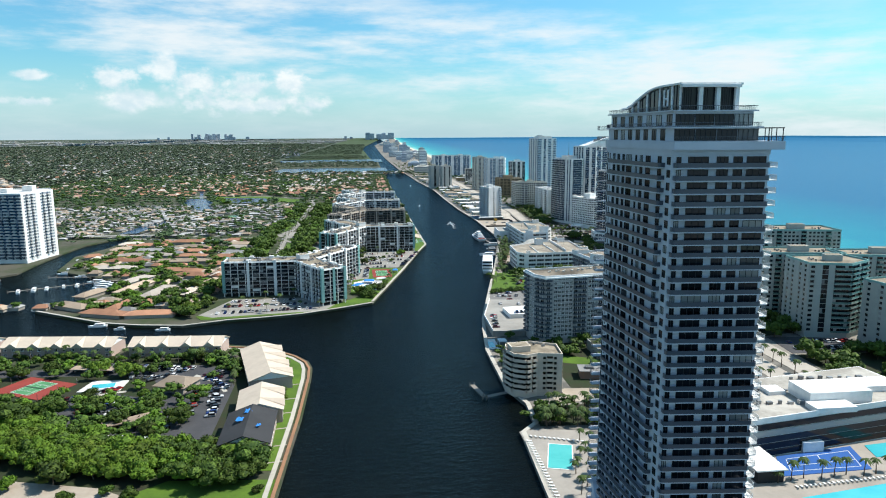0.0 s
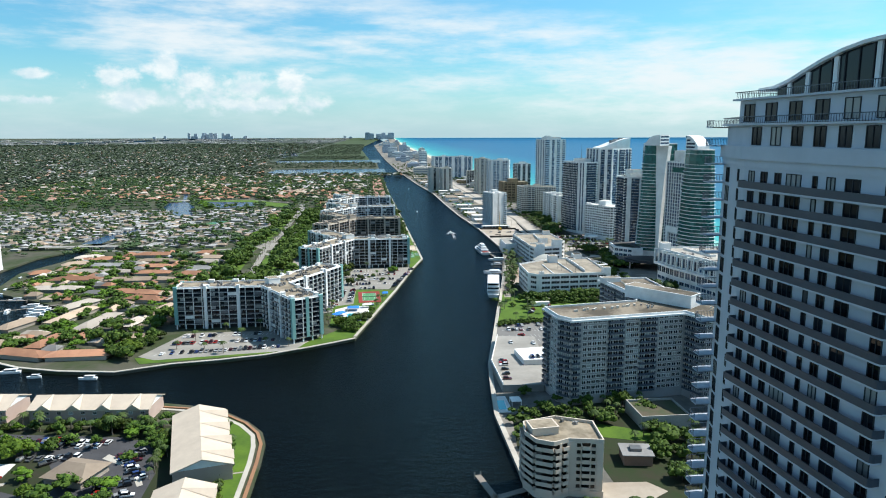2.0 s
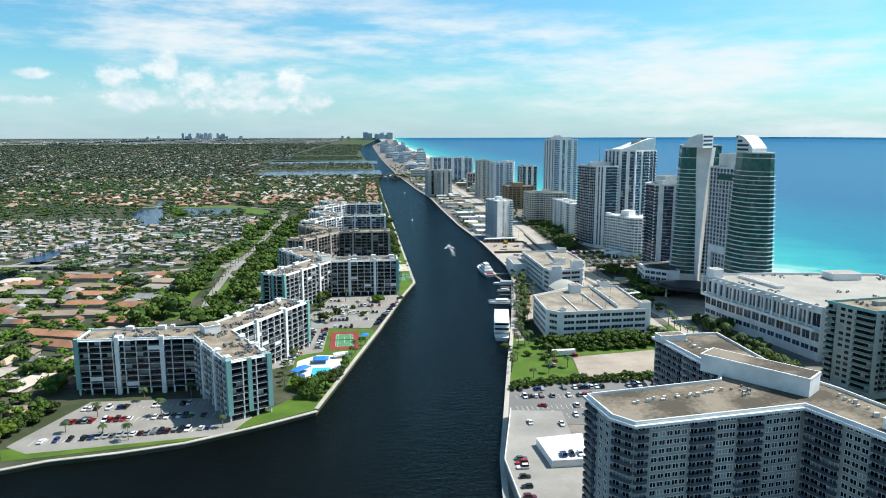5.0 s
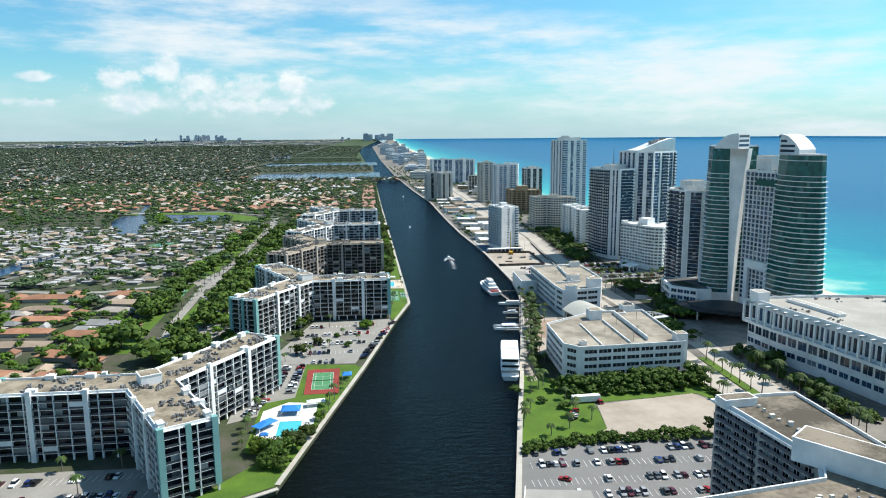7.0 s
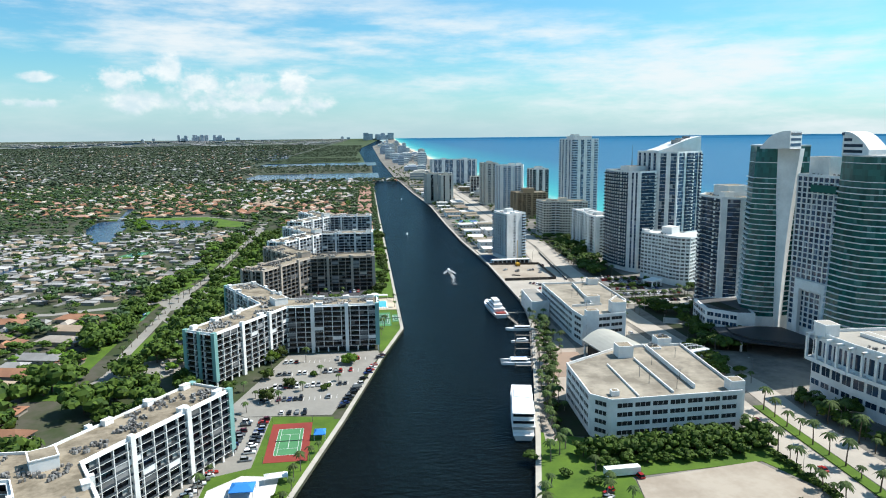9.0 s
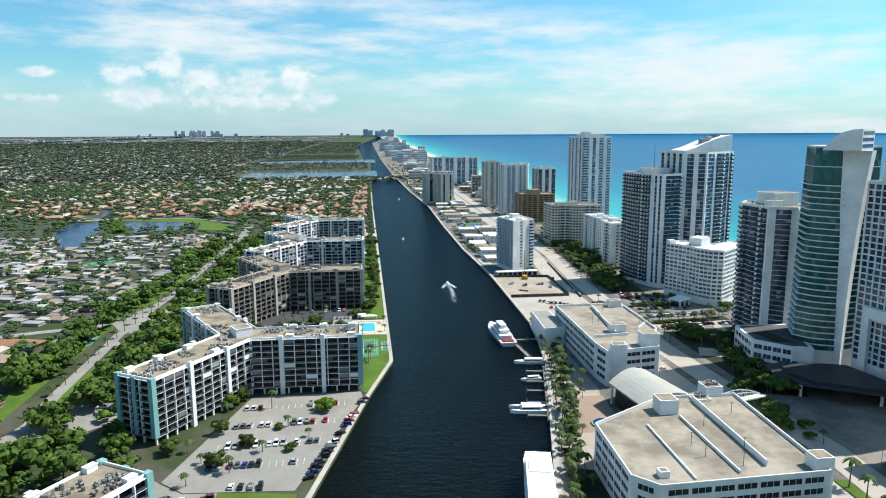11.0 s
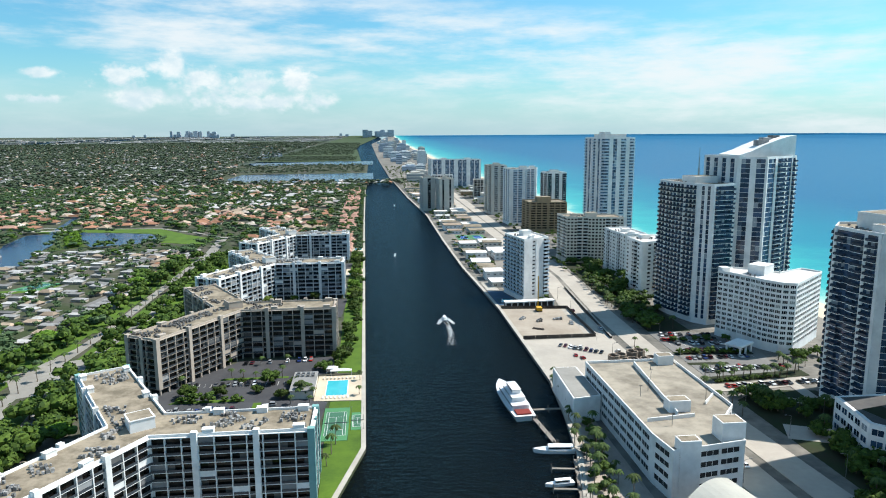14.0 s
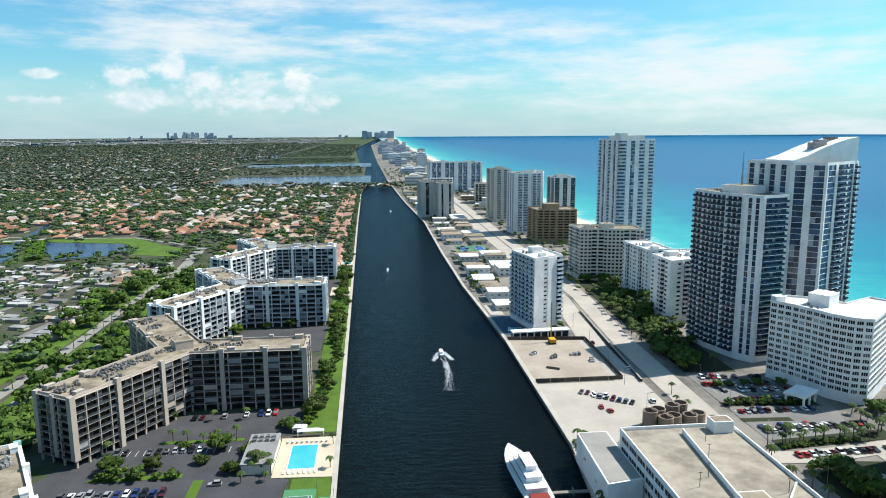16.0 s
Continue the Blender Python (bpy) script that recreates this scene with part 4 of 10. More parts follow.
for lv, (pl, h) in enumerate(zip(PENT, (2.9, 3.2))):
    z = C0 + (0, 3.0)[lv]
    bm = bmesh.new()
    prism(bm, pl, z, z + h - 0.25)
    part("penthouse_wall", bm, TOWER_WHITE, tower)
    bm = bmesh.new()
    prism(bm, offset(pl, 0.7), z + h - 0.25, z + h)
    part("penthouse_slab", bm, TOWER_WHITE, tower)
    for i, cols in ((0, 4), (len(pl) - 2 if lv == 0 else len(pl) - 1, 7)):
        p, q = pl[i], pl[(i + 1) % len(pl)]
        L = (Vector(q) - Vector(p)).length
        me = window_mesh(L / cols * (0.97 if i == 0 else 0.5), 2.3, MATS["dark_frame"], GLASS, 4 if i == 0 else 2)
        repeat("window", me, [along(p, q, z + 0.15) @ pose(L * (k + 0.5) / cols, 0, 0) for k in range(cols)], tower)
    bm = bmesh.new()
    for p, q in zip(pl, pl[1:] + pl[:1]):
        L = (Vector(q) - Vector(p)).length
        box(bm, -0.5, 0.55, z + h + 0.8, L + 0.5, 0.6, z + h + 0.9, 0, along(p, q))
        for k in range(int(L / 0.4)):
            box(bm, 0.4 * k, 0.56, z + h, 0.4 * k + 0.05, 0.6, z + h + 0.8, 0, along(p, q))
    part("roof_railing", bm, RAIL_STEEL, tower)
# arched top storey: the roof sheet sinks towards the north end
A0 = C0 + 6.2
PROFILE = [(0.2, 5.0), (8, 5.0), (11, 4.85), (14, 4.4), (17, 3.6), (20, 2.6), (22.5, 1.7), (25, 1.1), (28, 0.95)]
bm = bmesh.new()
up = [[bm.verts.new((x, y, A0 + z + d)) for y, z in PROFILE] for x, d in ((-0.6, 0), (19.4, 0), (19.4, 0.4), (-0.6, 0.4))]
for a, b in ((0, 1), (1, 2), (2, 3), (3, 0)):
    for k in range(len(PROFILE) - 1):
        bm.faces.new((up[a][k], up[a][k + 1], up[b][k + 1], up[b][k]))
for k in (0, -1):
    bm.faces.new([u[k] for u in up])
bmesh.ops.recalc_face_normals(bm, faces=bm.faces)
part("arched_roof", bm, WHITE, tower, "thin white arched roof sheet")
for x in (0.3, 17.6):
    bm = bmesh.new()
    lo, hi = [bm.verts.new((x, y, A0)) for y, z in PROFILE[:-1]], [bm.verts.new((x, y, A0 + z)) for y, z in PROFILE[:-1]]
    for k in range(len(lo) - 1):
        bm.faces.new((lo[k + 1], lo[k], hi[k], hi[k + 1]) if x < 5 else (lo[k], lo[k + 1], hi[k + 1], hi[k]))
    part("arch_glazing", bm, GLASS, tower, "dark glass under the arch")
bm = bmesh.new()
box(bm, 0.3, 0.9, A0, 17.6, 1.0, A0 + 4.95)
part("top_glazing", bm, GLASS, tower)
for x0 in (1.0, 6.2, 11.8, 14.6):  # glazing bars in front of the panes
    for k in range(4):
        bm = bmesh.new()
        box(bm, x0 + 0.7 * k + 0.3, 0.8, A0, x0 + 0.7 * k + 0.4, 0.9, A0 + 4.9)
        part("glazing_bar", bm, MATS["dark_frame"], tower)
bm = bmesh.new()
box(bm, -0.3, -0.2, A0 + 4.5, 18.6, 0.85, A0 + 5.05)
part("crown_beam", bm, WHITE, tower)
for k in range(9):
    yk = 2.6 + 1.9 * k
    zk = interp(yk, PROFILE)
    bm = bmesh.new()
    box(bm, 0.12, yk - 0.06, A0, 0.26, yk + 0.06, A0 + zk)
    part("glazing_bar", bm, MATS["dark_frame"], tower)
for x, y, h in ((0.1, 0.9, 5.0), (5.6, 0.8, 5.0), (11.2, 0.8, 5.0), (17.2, 0.8, 5.0), (0.1, 4.2, 5.0), (0.1, 9.5, 4.9), (0.1, 15.2, 4.0), (0.1, 19.5, 2.7), (0.1, 22.6, 1.7)):
    bm = bmesh.new()
    box(bm, x - 0.15, y - (0.3 if x < 1 else 0.6), A0 - 0.1, x + (0.35 if x < 1 else 1.1), y + 0.3, A0 + h)
    part("crown_pier", bm, WHITE, tower)
for y in (6.0, 7.6):
    bm = bmesh.new()
    box(bm, 0.05, y - 0.28, A0 + 0.9, 0.24, y + 0.28, A0 + 4.4)
    part("emblem_bar", bm, WHITE, tower, "pale ornamental sign bar")
bm = bmesh.new()
box(bm, 0.05, 6.2, A0 + 2.4, 0.22, 7.4, A0 + 2.75)
part("emblem_bar", bm, WHITE, tower)
bm = bmesh.new()
for x in (22.6, 24.2, 25.6):
    box(bm, x, -1.0, C0, x + 0.14, -0.86, C0 + 2.6)
    box(bm, x, 3.0, C0, x + 0.14, 3.14, C0 + 2.6)
for y in (-1.0, 1.0, 3.0):
    box(bm, 22.4, y, C0 + 2.5, 25.9, y + 0.14, C0 + 2.7)
pergola = part("pergola", bm, MATS["dark_frame"], tower, "dark steel pergola on the terrace")
pergola.location = (-0.8, 0.9, 0)
for ob in tower.children:  # the crown stands a little back from the south front and reaches farther north
    if ob.name.split(".")[0] in ("arched_roof", "arch_glazing", "top_glazing", "glazing_bar", "crown_beam", "crown_pier", "emblem_bar"):
        ob.location, ob.scale = (4.9, 3.0, 0), (0.66, 1.16, 1)

# fourteen-storey building of three wings beside the canal
CW = (0.03, 0.97)
SLAB = ccw([(80.2, 341), (82.0, 327), (86.0, 322), (133.7, 328.2), (142.2, 305), (150, 303), (157.5, 307), (149.5, 338), (143.5, 352), (143, 391.5), (120.5, 391), (125.5, 355), (121, 347.5)])
x, y = 120.0, 345.0
slab = thing("condo_building", x, y, "pale grey three-winged condominium with white roof edge and balconies", "apartment building")
w3 = lambda a, b, c: (a, b, c, 1.7, 1.4, 0)
bb = lambda a, b, c: (a, b, c, 2.0, 1.9, 1.15)
sspec = {
    0: [bb(0.05, 0.45, 2), w3(0.5, 0.95, 2)], 1: [bb(0.05, 0.95, 2)],
    2: [bb(0.0, 0.07, 1), w3(0.09, 0.30, 5), bb(0.31, 0.45, 3), w3(0.47, 0.58, 3), bb(0.59, 0.74, 3), w3(0.76, 0.98, 5)],
    3: [bb(0.03, 0.42, 4), w3(0.45, 0.70, 3), bb(0.72, 0.98, 3)], 4: [bb(0.05, 0.45, 1)], 5: [bb(0.3, 0.95, 2)],
    6: [bb(0.05, 0.45, 4), w3(0.5, 0.95, 6)], 7: [w3(0.1, 0.9, 3)], 8: [bb(0.05, 0.48, 5), bb(0.52, 0.95, 5)], 9: [bb(0.1, 0.9, 5)], 10: [bb(0.05, 0.45, 5), bb(0.50, 0.95, 5)], 11: [w3(0.1, 0.9, 2)], 12: [w3(0.05, 0.95, 9)]}
H = punched_building(slab, local(SLAB, x, y), 3.4, 14, 2.19, [sspec.get(i) for i in range(13)], surf("grey_cream_render", (0.50, 0.495, 0.48), (0.41, 0.405, 0.395)), GLASS, surf("navy_rail", (0.10, 0.125, 0.165), (0.08, 0.10, 0.13), rough=0.4), limit=6, frame_mat=WHITE)
roof_on(slab, local(SLAB, x, y), H, WHITE, SLAB_ROOF, 0.8, 16, 5, [(12, 2.5, 8, 30, 5.0, 38), (4, 42, 9, 4, 2.0, 5), (27, -33, 6, 5, 2.5, 20)])
bm = bmesh.new()
prism(bm, offset(local(SLAB, x, y), 0.9), H - 0.75, H - 0.06)
part("roof_edge", bm, WHITE, slab, "broad white roof edge")
vents = random.Random(12)
for p, q, n in (((90, 334), (119, 341), 17), ((147.5, 334), (148, 309), 13), ((131, 350), (128, 386), 12)):  # small pale vents in rows
    for k in range(n):
        u = (k + 0.5) / n
        vx, vy = p[0] + (q[0] - p[0]) * u + vents.uniform(-1.1, 1.1) - x, p[1] + (q[1] - p[1]) * u + vents.uniform(-1.1, 1.1) - y
        r, h = vents.uniform(0.25, 0.6), vents.uniform(0.5, 1.1)
        bm = bmesh.new()
        box(bm, vx - r, vy - r * 0.8, H, vx + r, vy + r * 0.8, H + h)
        part("roof_vent", bm, CREAM, slab)
bm = bmesh.new()
box(bm, -15, -47, 0, 3, -31, 4.0)
for dims in ((-15, -47, 3, -46.6), (-15, -31.4, 3, -31), (-15, -46.6, -14.6, -31.4), (2.6, -46.6, 3, -31.4)):
    box(bm, dims[0], dims[1], 4.0, dims[2], dims[3], 4.9)
part("annex", bm, surf("annex_render", (0.5, 0.48, 0.44)), slab, "low flat-roofed annex at the foot")
bm = bmesh.new()
box(bm, -14.6, -46.6, 4.0, 2.6, -31.4, 4.12)
part("annex_roof", bm, surf("mossy_roof", (0.07, 0.085, 0.04), (0.12, 0.095, 0.065), grain=0.5, broad=0.15, contrast=1.6), slab, "dark mossy annex roof")


# twin hotel towers with green glass, white sails and a block between them
def band_tower(label, low, top, z0, floors, sh, banded):
    """Glass tower whose outline leans from the low to the top one; white floor bands stand out as balconies on the banded share of its height."""
    x, y = low[0]
    root = thing("hotel_tower", x, y, label, "tower")
    lo, hi = local(low, x, y), local(top, x, y)
    at = lambda u: [tuple(Vector(p).lerp(Vector(q), u)) for p, q in zip(lo, hi)]
    verts, faces, n = [], [], len(lo)
    for k in range(floors):
        a, b = at(k / floors), at((k + 1) / floors)
        za, zb = z0 + k * sh, z0 + (k + 1) * sh
        for i in range(n):
            j = (i + 1) % n
            c = max(1, round((Vector(a[j]) - Vector(a[i])).length / 1.6))
            for m in range(c):
                e = len(verts)
                verts += [(*Vector(pl[i]).lerp(Vector(pl[j]), u), z) for pl, u, z in ((a, m / c, za), (a, (m + 1) / c, za), (b, (m + 1) / c, zb), (b, m / c, zb))]
                faces.append((e, e + 1, e + 2, e + 3))
        wide = k / floors < banded
        if wide or k % 3 == 0:
            bm = bmesh.new()
            out = offset(a, [(1.0 if Vector(p).lerp(Vector(q), 0.5).length < 27 else 0.2) if wide else 0.12 for p, q in zip(a, a[1:] + a[:1])])
            prism(bm, out, za - 0.22, za + (0.12 if wide else 0.08))
            part("floor_band", bm, WHITE, root)
    ob = new("glazing", raw_mesh("glazing", verts, faces, [GLASS_GREEN]))
    ob.parent = root
    bm = bmesh.new()
    prism(bm, offset(lo, 0.5), 0, z0 - 0.3)
    part("base", bm, WHITE, root)
    H = z0 + floors * sh
    bm = bmesh.new()
    prism(bm, offset(hi, 0.15), H, H + 0.7)
    part("roof", bm, ROOF_WHITE, root)
    return root, H


def vault_cap(root, a, b, depth, H, profile, label):
    """White cap over the top floors: a curved roof that sinks from a to b, with window bands in its end wall."""
    p, q = local([a, b], root.location.x, root.location.y)
    m, L = along(p, q), (Vector(q) - Vector(p)).length
    bm = bmesh.new()
    f4 = [[bm.verts.new(m @ Vector((L * u, v, H + z))) for u, z in profile] for v in (0.4, -depth)]
    lo4 = [[bm.verts.new(m @ Vector((L * u, v, H - 0.2))) for u, z in profile] for v in (0.4, -depth)]
    for k in range(len(profile) - 1):
        bm.faces.new((f4[0][k], f4[0][k + 1], f4[1][k + 1], f4[1][k]))
        for s in (0, 1):
            bm.faces.new((lo4[s][k], lo4[s][k + 1], f4[s][k + 1], f4[s][k]))
    for k in (0, -1):
        bm.faces.new((lo4[0][k], f4[0][k], f4[1][k], lo4[1][k]))
    bmesh.ops.recalc_face_normals(bm, faces=bm.faces)
    part("cap", bm, WHITE, root, label)
    z = 1.0
    while z < profile[0][1] - 1.5:
        reach = max(u for u, h in profile if h > z + 1.6)
        bm = bmesh.new()
        box(bm, 0.8, 0.3, H + z, L * reach - 0.6, 0.5, H + z + 1.3, 0, m)
        box(bm, -0.1, -depth + 0.8, H + z, 0.2, -0.4, H + z + 1.3, 0, m)
        part("window_band", bm, GLASS_BLUE, root)
        z += 2.5


HOTEL = "curved green glass hotel tower with white floor bands"
LOW_N = [(229, 617), (232, 612), (236.5, 609), (241, 607.5), (258, 612), (250, 634), (236, 632)]
TOP_N = [(235, 621), (237, 617), (239, 613.5), (241, 611), (258, 612), (250, 634), (238, 632)]
north, H = band_tower(HOTEL + " and sail", LOW_N, TOP_N, 9.0, 33, 2.6, 0.84)
bm = bmesh.new()  # white sail that widens upwards
rows = []
for k in range(15):
    u = k / 14
    l, r = Vector((241.2, 608.2)).lerp(Vector((240.2, 611.2)), u), Vector((243.4, 605.8)).lerp(Vector((246.6, 602.6)), u ** 2.2)
    d = (r - l).normalized()
    back = Vector((-d.y, d.x)) * 5.0
    rows.append([bm.verts.new((v.x - 229, v.y - 617, 2 + (H - 3) * u)) for v in (l, r, r + back, l + back)])
for r, t in zip(rows, rows[1:]):
    for k in range(4):
        bm.faces.new((r[k], r[(k + 1) % 4], t[(k + 1) % 4], t[k]))
bm.faces.new(rows[-1])
bmesh.ops.recalc_face_normals(bm, faces=bm.faces)
part("sail", bm, WHITE, north, "tall white sail that widens upwards")
vault_cap(north, (246.6, 602.6), (238.5, 614), 13, H - 0.5, [(0, 8.2), (0.25, 8.0), (0.5, 7.0), (0.7, 5.2), (0.85, 2.8), (1.0, 0.3)], "white vaulted roof cap with window bands")
LOW_S = [(239.5, 567), (240.5, 560), (244, 553), (250, 548.5), (256, 546.5), (262, 549), (264, 578), (250, 580)]
TOP_S = [(247, 573), (246, 564), (247, 556), (250.5, 551.5), (254.5, 548.8), (257.5, 550), (262, 578), (252, 580)]
south, H = band_tower(HOTEL + " and slanted top", LOW_S, TOP_S, 3.0, 34, 2.6, 0.88)
vault_cap(south, (247.2, 573.5), (249.8, 560), 10, H + 0.4, [(0, 10.2), (0.2, 10.0), (0.4, 9.2), (0.6, 7.6), (0.8, 5.4), (1.0, 2.4)], "white vaulted roof cap with window bands")
between = block("hotel_building", "white gridded hotel block with a tall portal between green towers", [(246.2, 602), (250.5, 577), (263, 580), (259, 606)], 28, 2.62, WHITE, GLASS_BLUE, z0=8, bay=3.0, pier=0.5, slab_d=0.45, slab_t=0.55, rail=None, units=10, boxes=((2, 6, 8, 12, 8.5, 10),))
m = along(*local([(246.2, 602), (250.5, 577)], between.location.x, between.location.y))
bm = bmesh.new()
box(bm, 5.0, 0.5, 27, 24.5, 2.4, 31.5, 0, m)
box(bm, 5.0, 0.5, 3, 8.0, 2.4, 27, 0, m)
box(bm, 21.5, 0.5, 3, 24.5, 2.4, 27, 0, m)
part("portal", bm, WHITE, between, "broad white portal frame")
bm = bmesh.new()
box(bm, 9.5, 0.4, 84 - 10, 24.5, 1.6, 84 - 6.5, 0, m)
part("dark_band", bm, GLASS_GREEN, between, "dark glazed band under the roof terrace")
low = thing("hotel_podium", 232, 604, "white hotel podium with a broad dark entrance canopy", "podium")
bm = bmesh.new()
prism(bm, local(ccw([(215, 640), (211, 618), (222, 606), (230, 604), (238, 632), (262, 640)]), 232, 604), 0, 12.0)
part("podium_wall", bm, WHITE, low)
bm = bmesh.new()
prism(bm, local(ccw([(216, 638.5), (212.5, 618.5), (222.5, 607.5), (229, 606), (236.5, 632), (250, 638)]), 232, 604), 12.0, 12.1)
part("podium_roof", bm, surf("dark_terrace", (0.13, 0.125, 0.12), (0.08, 0.08, 0.08)), low)
bm = bmesh.new()
prism(bm, local(ccw([(216, 628), (219, 614), (226, 612), (224, 630)]), 232, 604), 12.1, 12.2)
part("roof_garden", bm, BED, low, "planted roof bed")
bm = bmesh.new()
ring = local([(203, 607), (200, 592), (206, 576), (226, 564), (240, 556), (247, 578), (243, 600), (232, 604), (221, 606)], 232, 604)
ring = [(p[0] * 0.82, p[1] * 0.82 - 2) for p in ring]
prism(bm, ccw(ring), 5.4, 6.0)
prism(bm, ccw([(p[0] * 0.8, p[1] * 0.8 - 4) for p in ring]), 6.0, 7.0)
part("entrance_canopy", bm, surf("dark_canopy", (0.045, 0.05, 0.055), (0.03, 0.034, 0.04), rough=0.5), low, "broad dark entrance canopy")
me = window_mesh(3.4, 2.2, WHITE, GLASS_BLUE, 2)
repeat("window", me, [along((-21, 14), (-10, 2), z) @ pose(2.4 + 3.9 * k, 0.05, 0) for z in (1.2, 4.6, 8.4) for k in range(4)], low)
repeat("window", me, [along((-17, 36), (-21, 14), z) @ pose(3 + 4.2 * k, 0.05, 0) for z in (1.2, 4.6, 8.4) for k in range(5)], low)
for x, y in ((-28, 0), (-26, -24), (4, -40), (-14, 0)):
    bm = bmesh.new()
    box(bm, x * 0.8 - 0.4, y * 0.8 - 2.4, 0, x * 0.8 + 0.4, y * 0.8 - 1.6, 5.4)
    part("canopy_column", bm, WHITE, low)


PALE_GLASS = glass("pale_blue_glass", (0.085, 0.14, 0.21), share=0.15, light=(0.36, 0.42, 0.46))
PALE_BLUE = surf("pale_blue_rail", (0.50, 0.62, 0.72), (0.42, 0.53, 0.62), rough=0.3, spec=0.5)
NAVY = surf("navy_glass_rail", (0.05, 0.075, 0.11), (0.035, 0.055, 0.085), rough=0.15, spec=0.5)
patterned("condo_tower", "dark-glazed condominium tower with white corner bands", [(229.5, 668), (232, 647), (243, 642), (257, 650), (252, 676), (238, 678)], 26, 2.42, WHITE, GLASS_BLUE, NAVY, ["wBGBwBw", "WGBW", "wBBw", "WBW", "W", "WBW"], unit=2.6, boxes=((3, 2, 14, 12, 6, 12), (-5, -8, 6, 5, 3, 12)), units=14)
patterned("condo_tower", "white and blue condominium tower with curved balconies", [(221.5, 808), (222.5, 792), (228, 774), (233, 768), (247, 772), (249, 790), (244, 812)], 28, 2.52, WHITE, GLASS_BLUE, NAVY, ["wBwBw", "BwBwBW", "WGWGW", "wBBBw", "WBW", "WBW", "WBW"], unit=2.2, bal=1.5, boxes=((2, 4, 14, 12, 3.5, 12),), units=12)
mast = thing("antenna_mast", 236, 792, "thin grey antenna mast on the tower roof", "antenna", z=76.5)
bm = bmesh.new()
limb_box = [(-0.35, -0.35, 0, 0.35, 0.35, 5), (-0.2, -0.2, 5, 0.2, 0.2, 11), (-0.1, -0.1, 11, 0.1, 0.1, 16)]
for dims in limb_box:
    box(bm, *dims)
part("pole", bm, METAL, mast)
swept = patterned("condo_tower", "white condominium tower with a swept white roof", [(246, 806), (250, 778), (262, 770), (288, 786), (281, 812)], 33, 2.55, WHITE, GLASS_BLUE, NAVY, ["WGGW", "WGGw", "wGGGWBBBwGGwBw", "wBBw", "WBW"], unit=1.9, bal=1.6, units=0)
bm = bmesh.new()  # sloping roof screen that climbs towards the ocean
H = swept["height"]
sp = [(-16, 2.0), (-8, 4.0), (0, 7.0), (8, 9.5), (15, 11.2), (21, 12.0)]
rows = [[bm.verts.new((x * 0.97, x * 0.22 + v, H - 0.3 + z)) for v, z in ((-11, 0), (-11, h), (11, h * 0.96), (11, 0))] for x, h in sp]
for a, b in zip(rows, rows[1:]):
    for k in range(3):
        bm.faces.new((a[k], b[k], b[k + 1], a[k + 1]))
bm.faces.new(rows[0][::-1]), bm.faces.new(rows[-1])
bmesh.ops.recalc_face_normals(bm, faces=bm.faces)
part("swept_roof", bm, WHITE, swept, "swept white roof that climbs towards the ocean")
for k, (px, py, w, d) in enumerate(((2, -4, 6, 5), (7, 1, 5, 4), (13, 3, 4, 5))):  # plant on the slope
    bm = bmesh.new()
    box(bm, px - w / 2, py - d / 2, H + 5, px + w / 2, py + d / 2, H + 9.3 + 1.2 * k)
    part("roof_plant", bm, AC_GREY, swept)
patterned("condo_tower", "tall pale blue condominium tower with balcony stacks", [(242.5, 1017), (249, 987), (276, 990), (271, 1022)], 36, 2.56, WHITE, PALE_GLASS, PALE_BLUE, ["BWGwWBWwGWB", "BWGWBWB", "WBW", "WBWBW"], unit=2.6, boxes=((0, 0, 20, 18, 3, 12), (-6, -4, 6, 8, 5, 12)))
HOTEL_POLY = [(228.5, 750), (233, 742), (236.5, 734), (239, 726), (243.5, 719.5), (249, 717), (262, 728), (277, 741), (272, 750), (256, 742), (248, 752), (240, 757)]
block("hotel_building", "white thirteen-storey hotel with a curved front", HOTEL_POLY, 12, 2.42, WHITE, GLASS, "punch", bay=2.7, z0=3.6, spec=[[(0.01, 0.99, max(2, round(math.dist(a, b) / 2.7)), 2.3, 1.55, 0)] for a, b in zip(ccw(HOTEL_POLY), ccw(HOTEL_POLY)[1:] + ccw(HOTEL_POLY)[:1])], roof=ROOF_WHITE, boxes=((-2, 5, 10, 8, 4.5, 35), (-17, 12, 4, 4, 2, 0)), units=5, limit=6)
patterned("apartment_tower", "pale slender apartment tower beside the canal quay", [(141.5, 855), (147.8, 828), (164.8, 837), (158.5, 863)], 15, 2.3, WHITE, GLASS, PALE_BLUE, ["BPwBPwBP", "WWPWWB", "PPP", "PWPW"], unit=2.2, win=0.36, roof=ROOF_WHITE, boxes=((0, 4, 6, 5, 3.0, 20), (1, -8, 3, 3, 1.6, 20)))
patterned("apartment_building", "long grey-white apartment slab with balcony stacks", [(205.8, 968), (207.5, 946), (249, 936), (250, 958)], 13, 2.5, CREAM, GLASS_BROWN, RAIL_PALE, ["PPBPP", "PPPBwBPP", "PP", "PP"], unit=2.3, boxes=((0, 0, 8, 6, 3, 0), (-13, 3, 4, 4, 2, 0)), units=12)
patterned("apartment_building", "white apartment slab with a blank end wall", [(228.5, 920), (231, 884), (247, 887), (245, 922)], 11, 2.5, WHITE, GLASS, RAIL_PALE, ["PWPwBwPWP", "WPWBWPW", "PPP", "WPW"], unit=2.6, win=0.42, roof=ROOF_WHITE, boxes=((0, 0, 5, 5, 2, 0), (0, -12, 4, 4, 1.6, 0)))
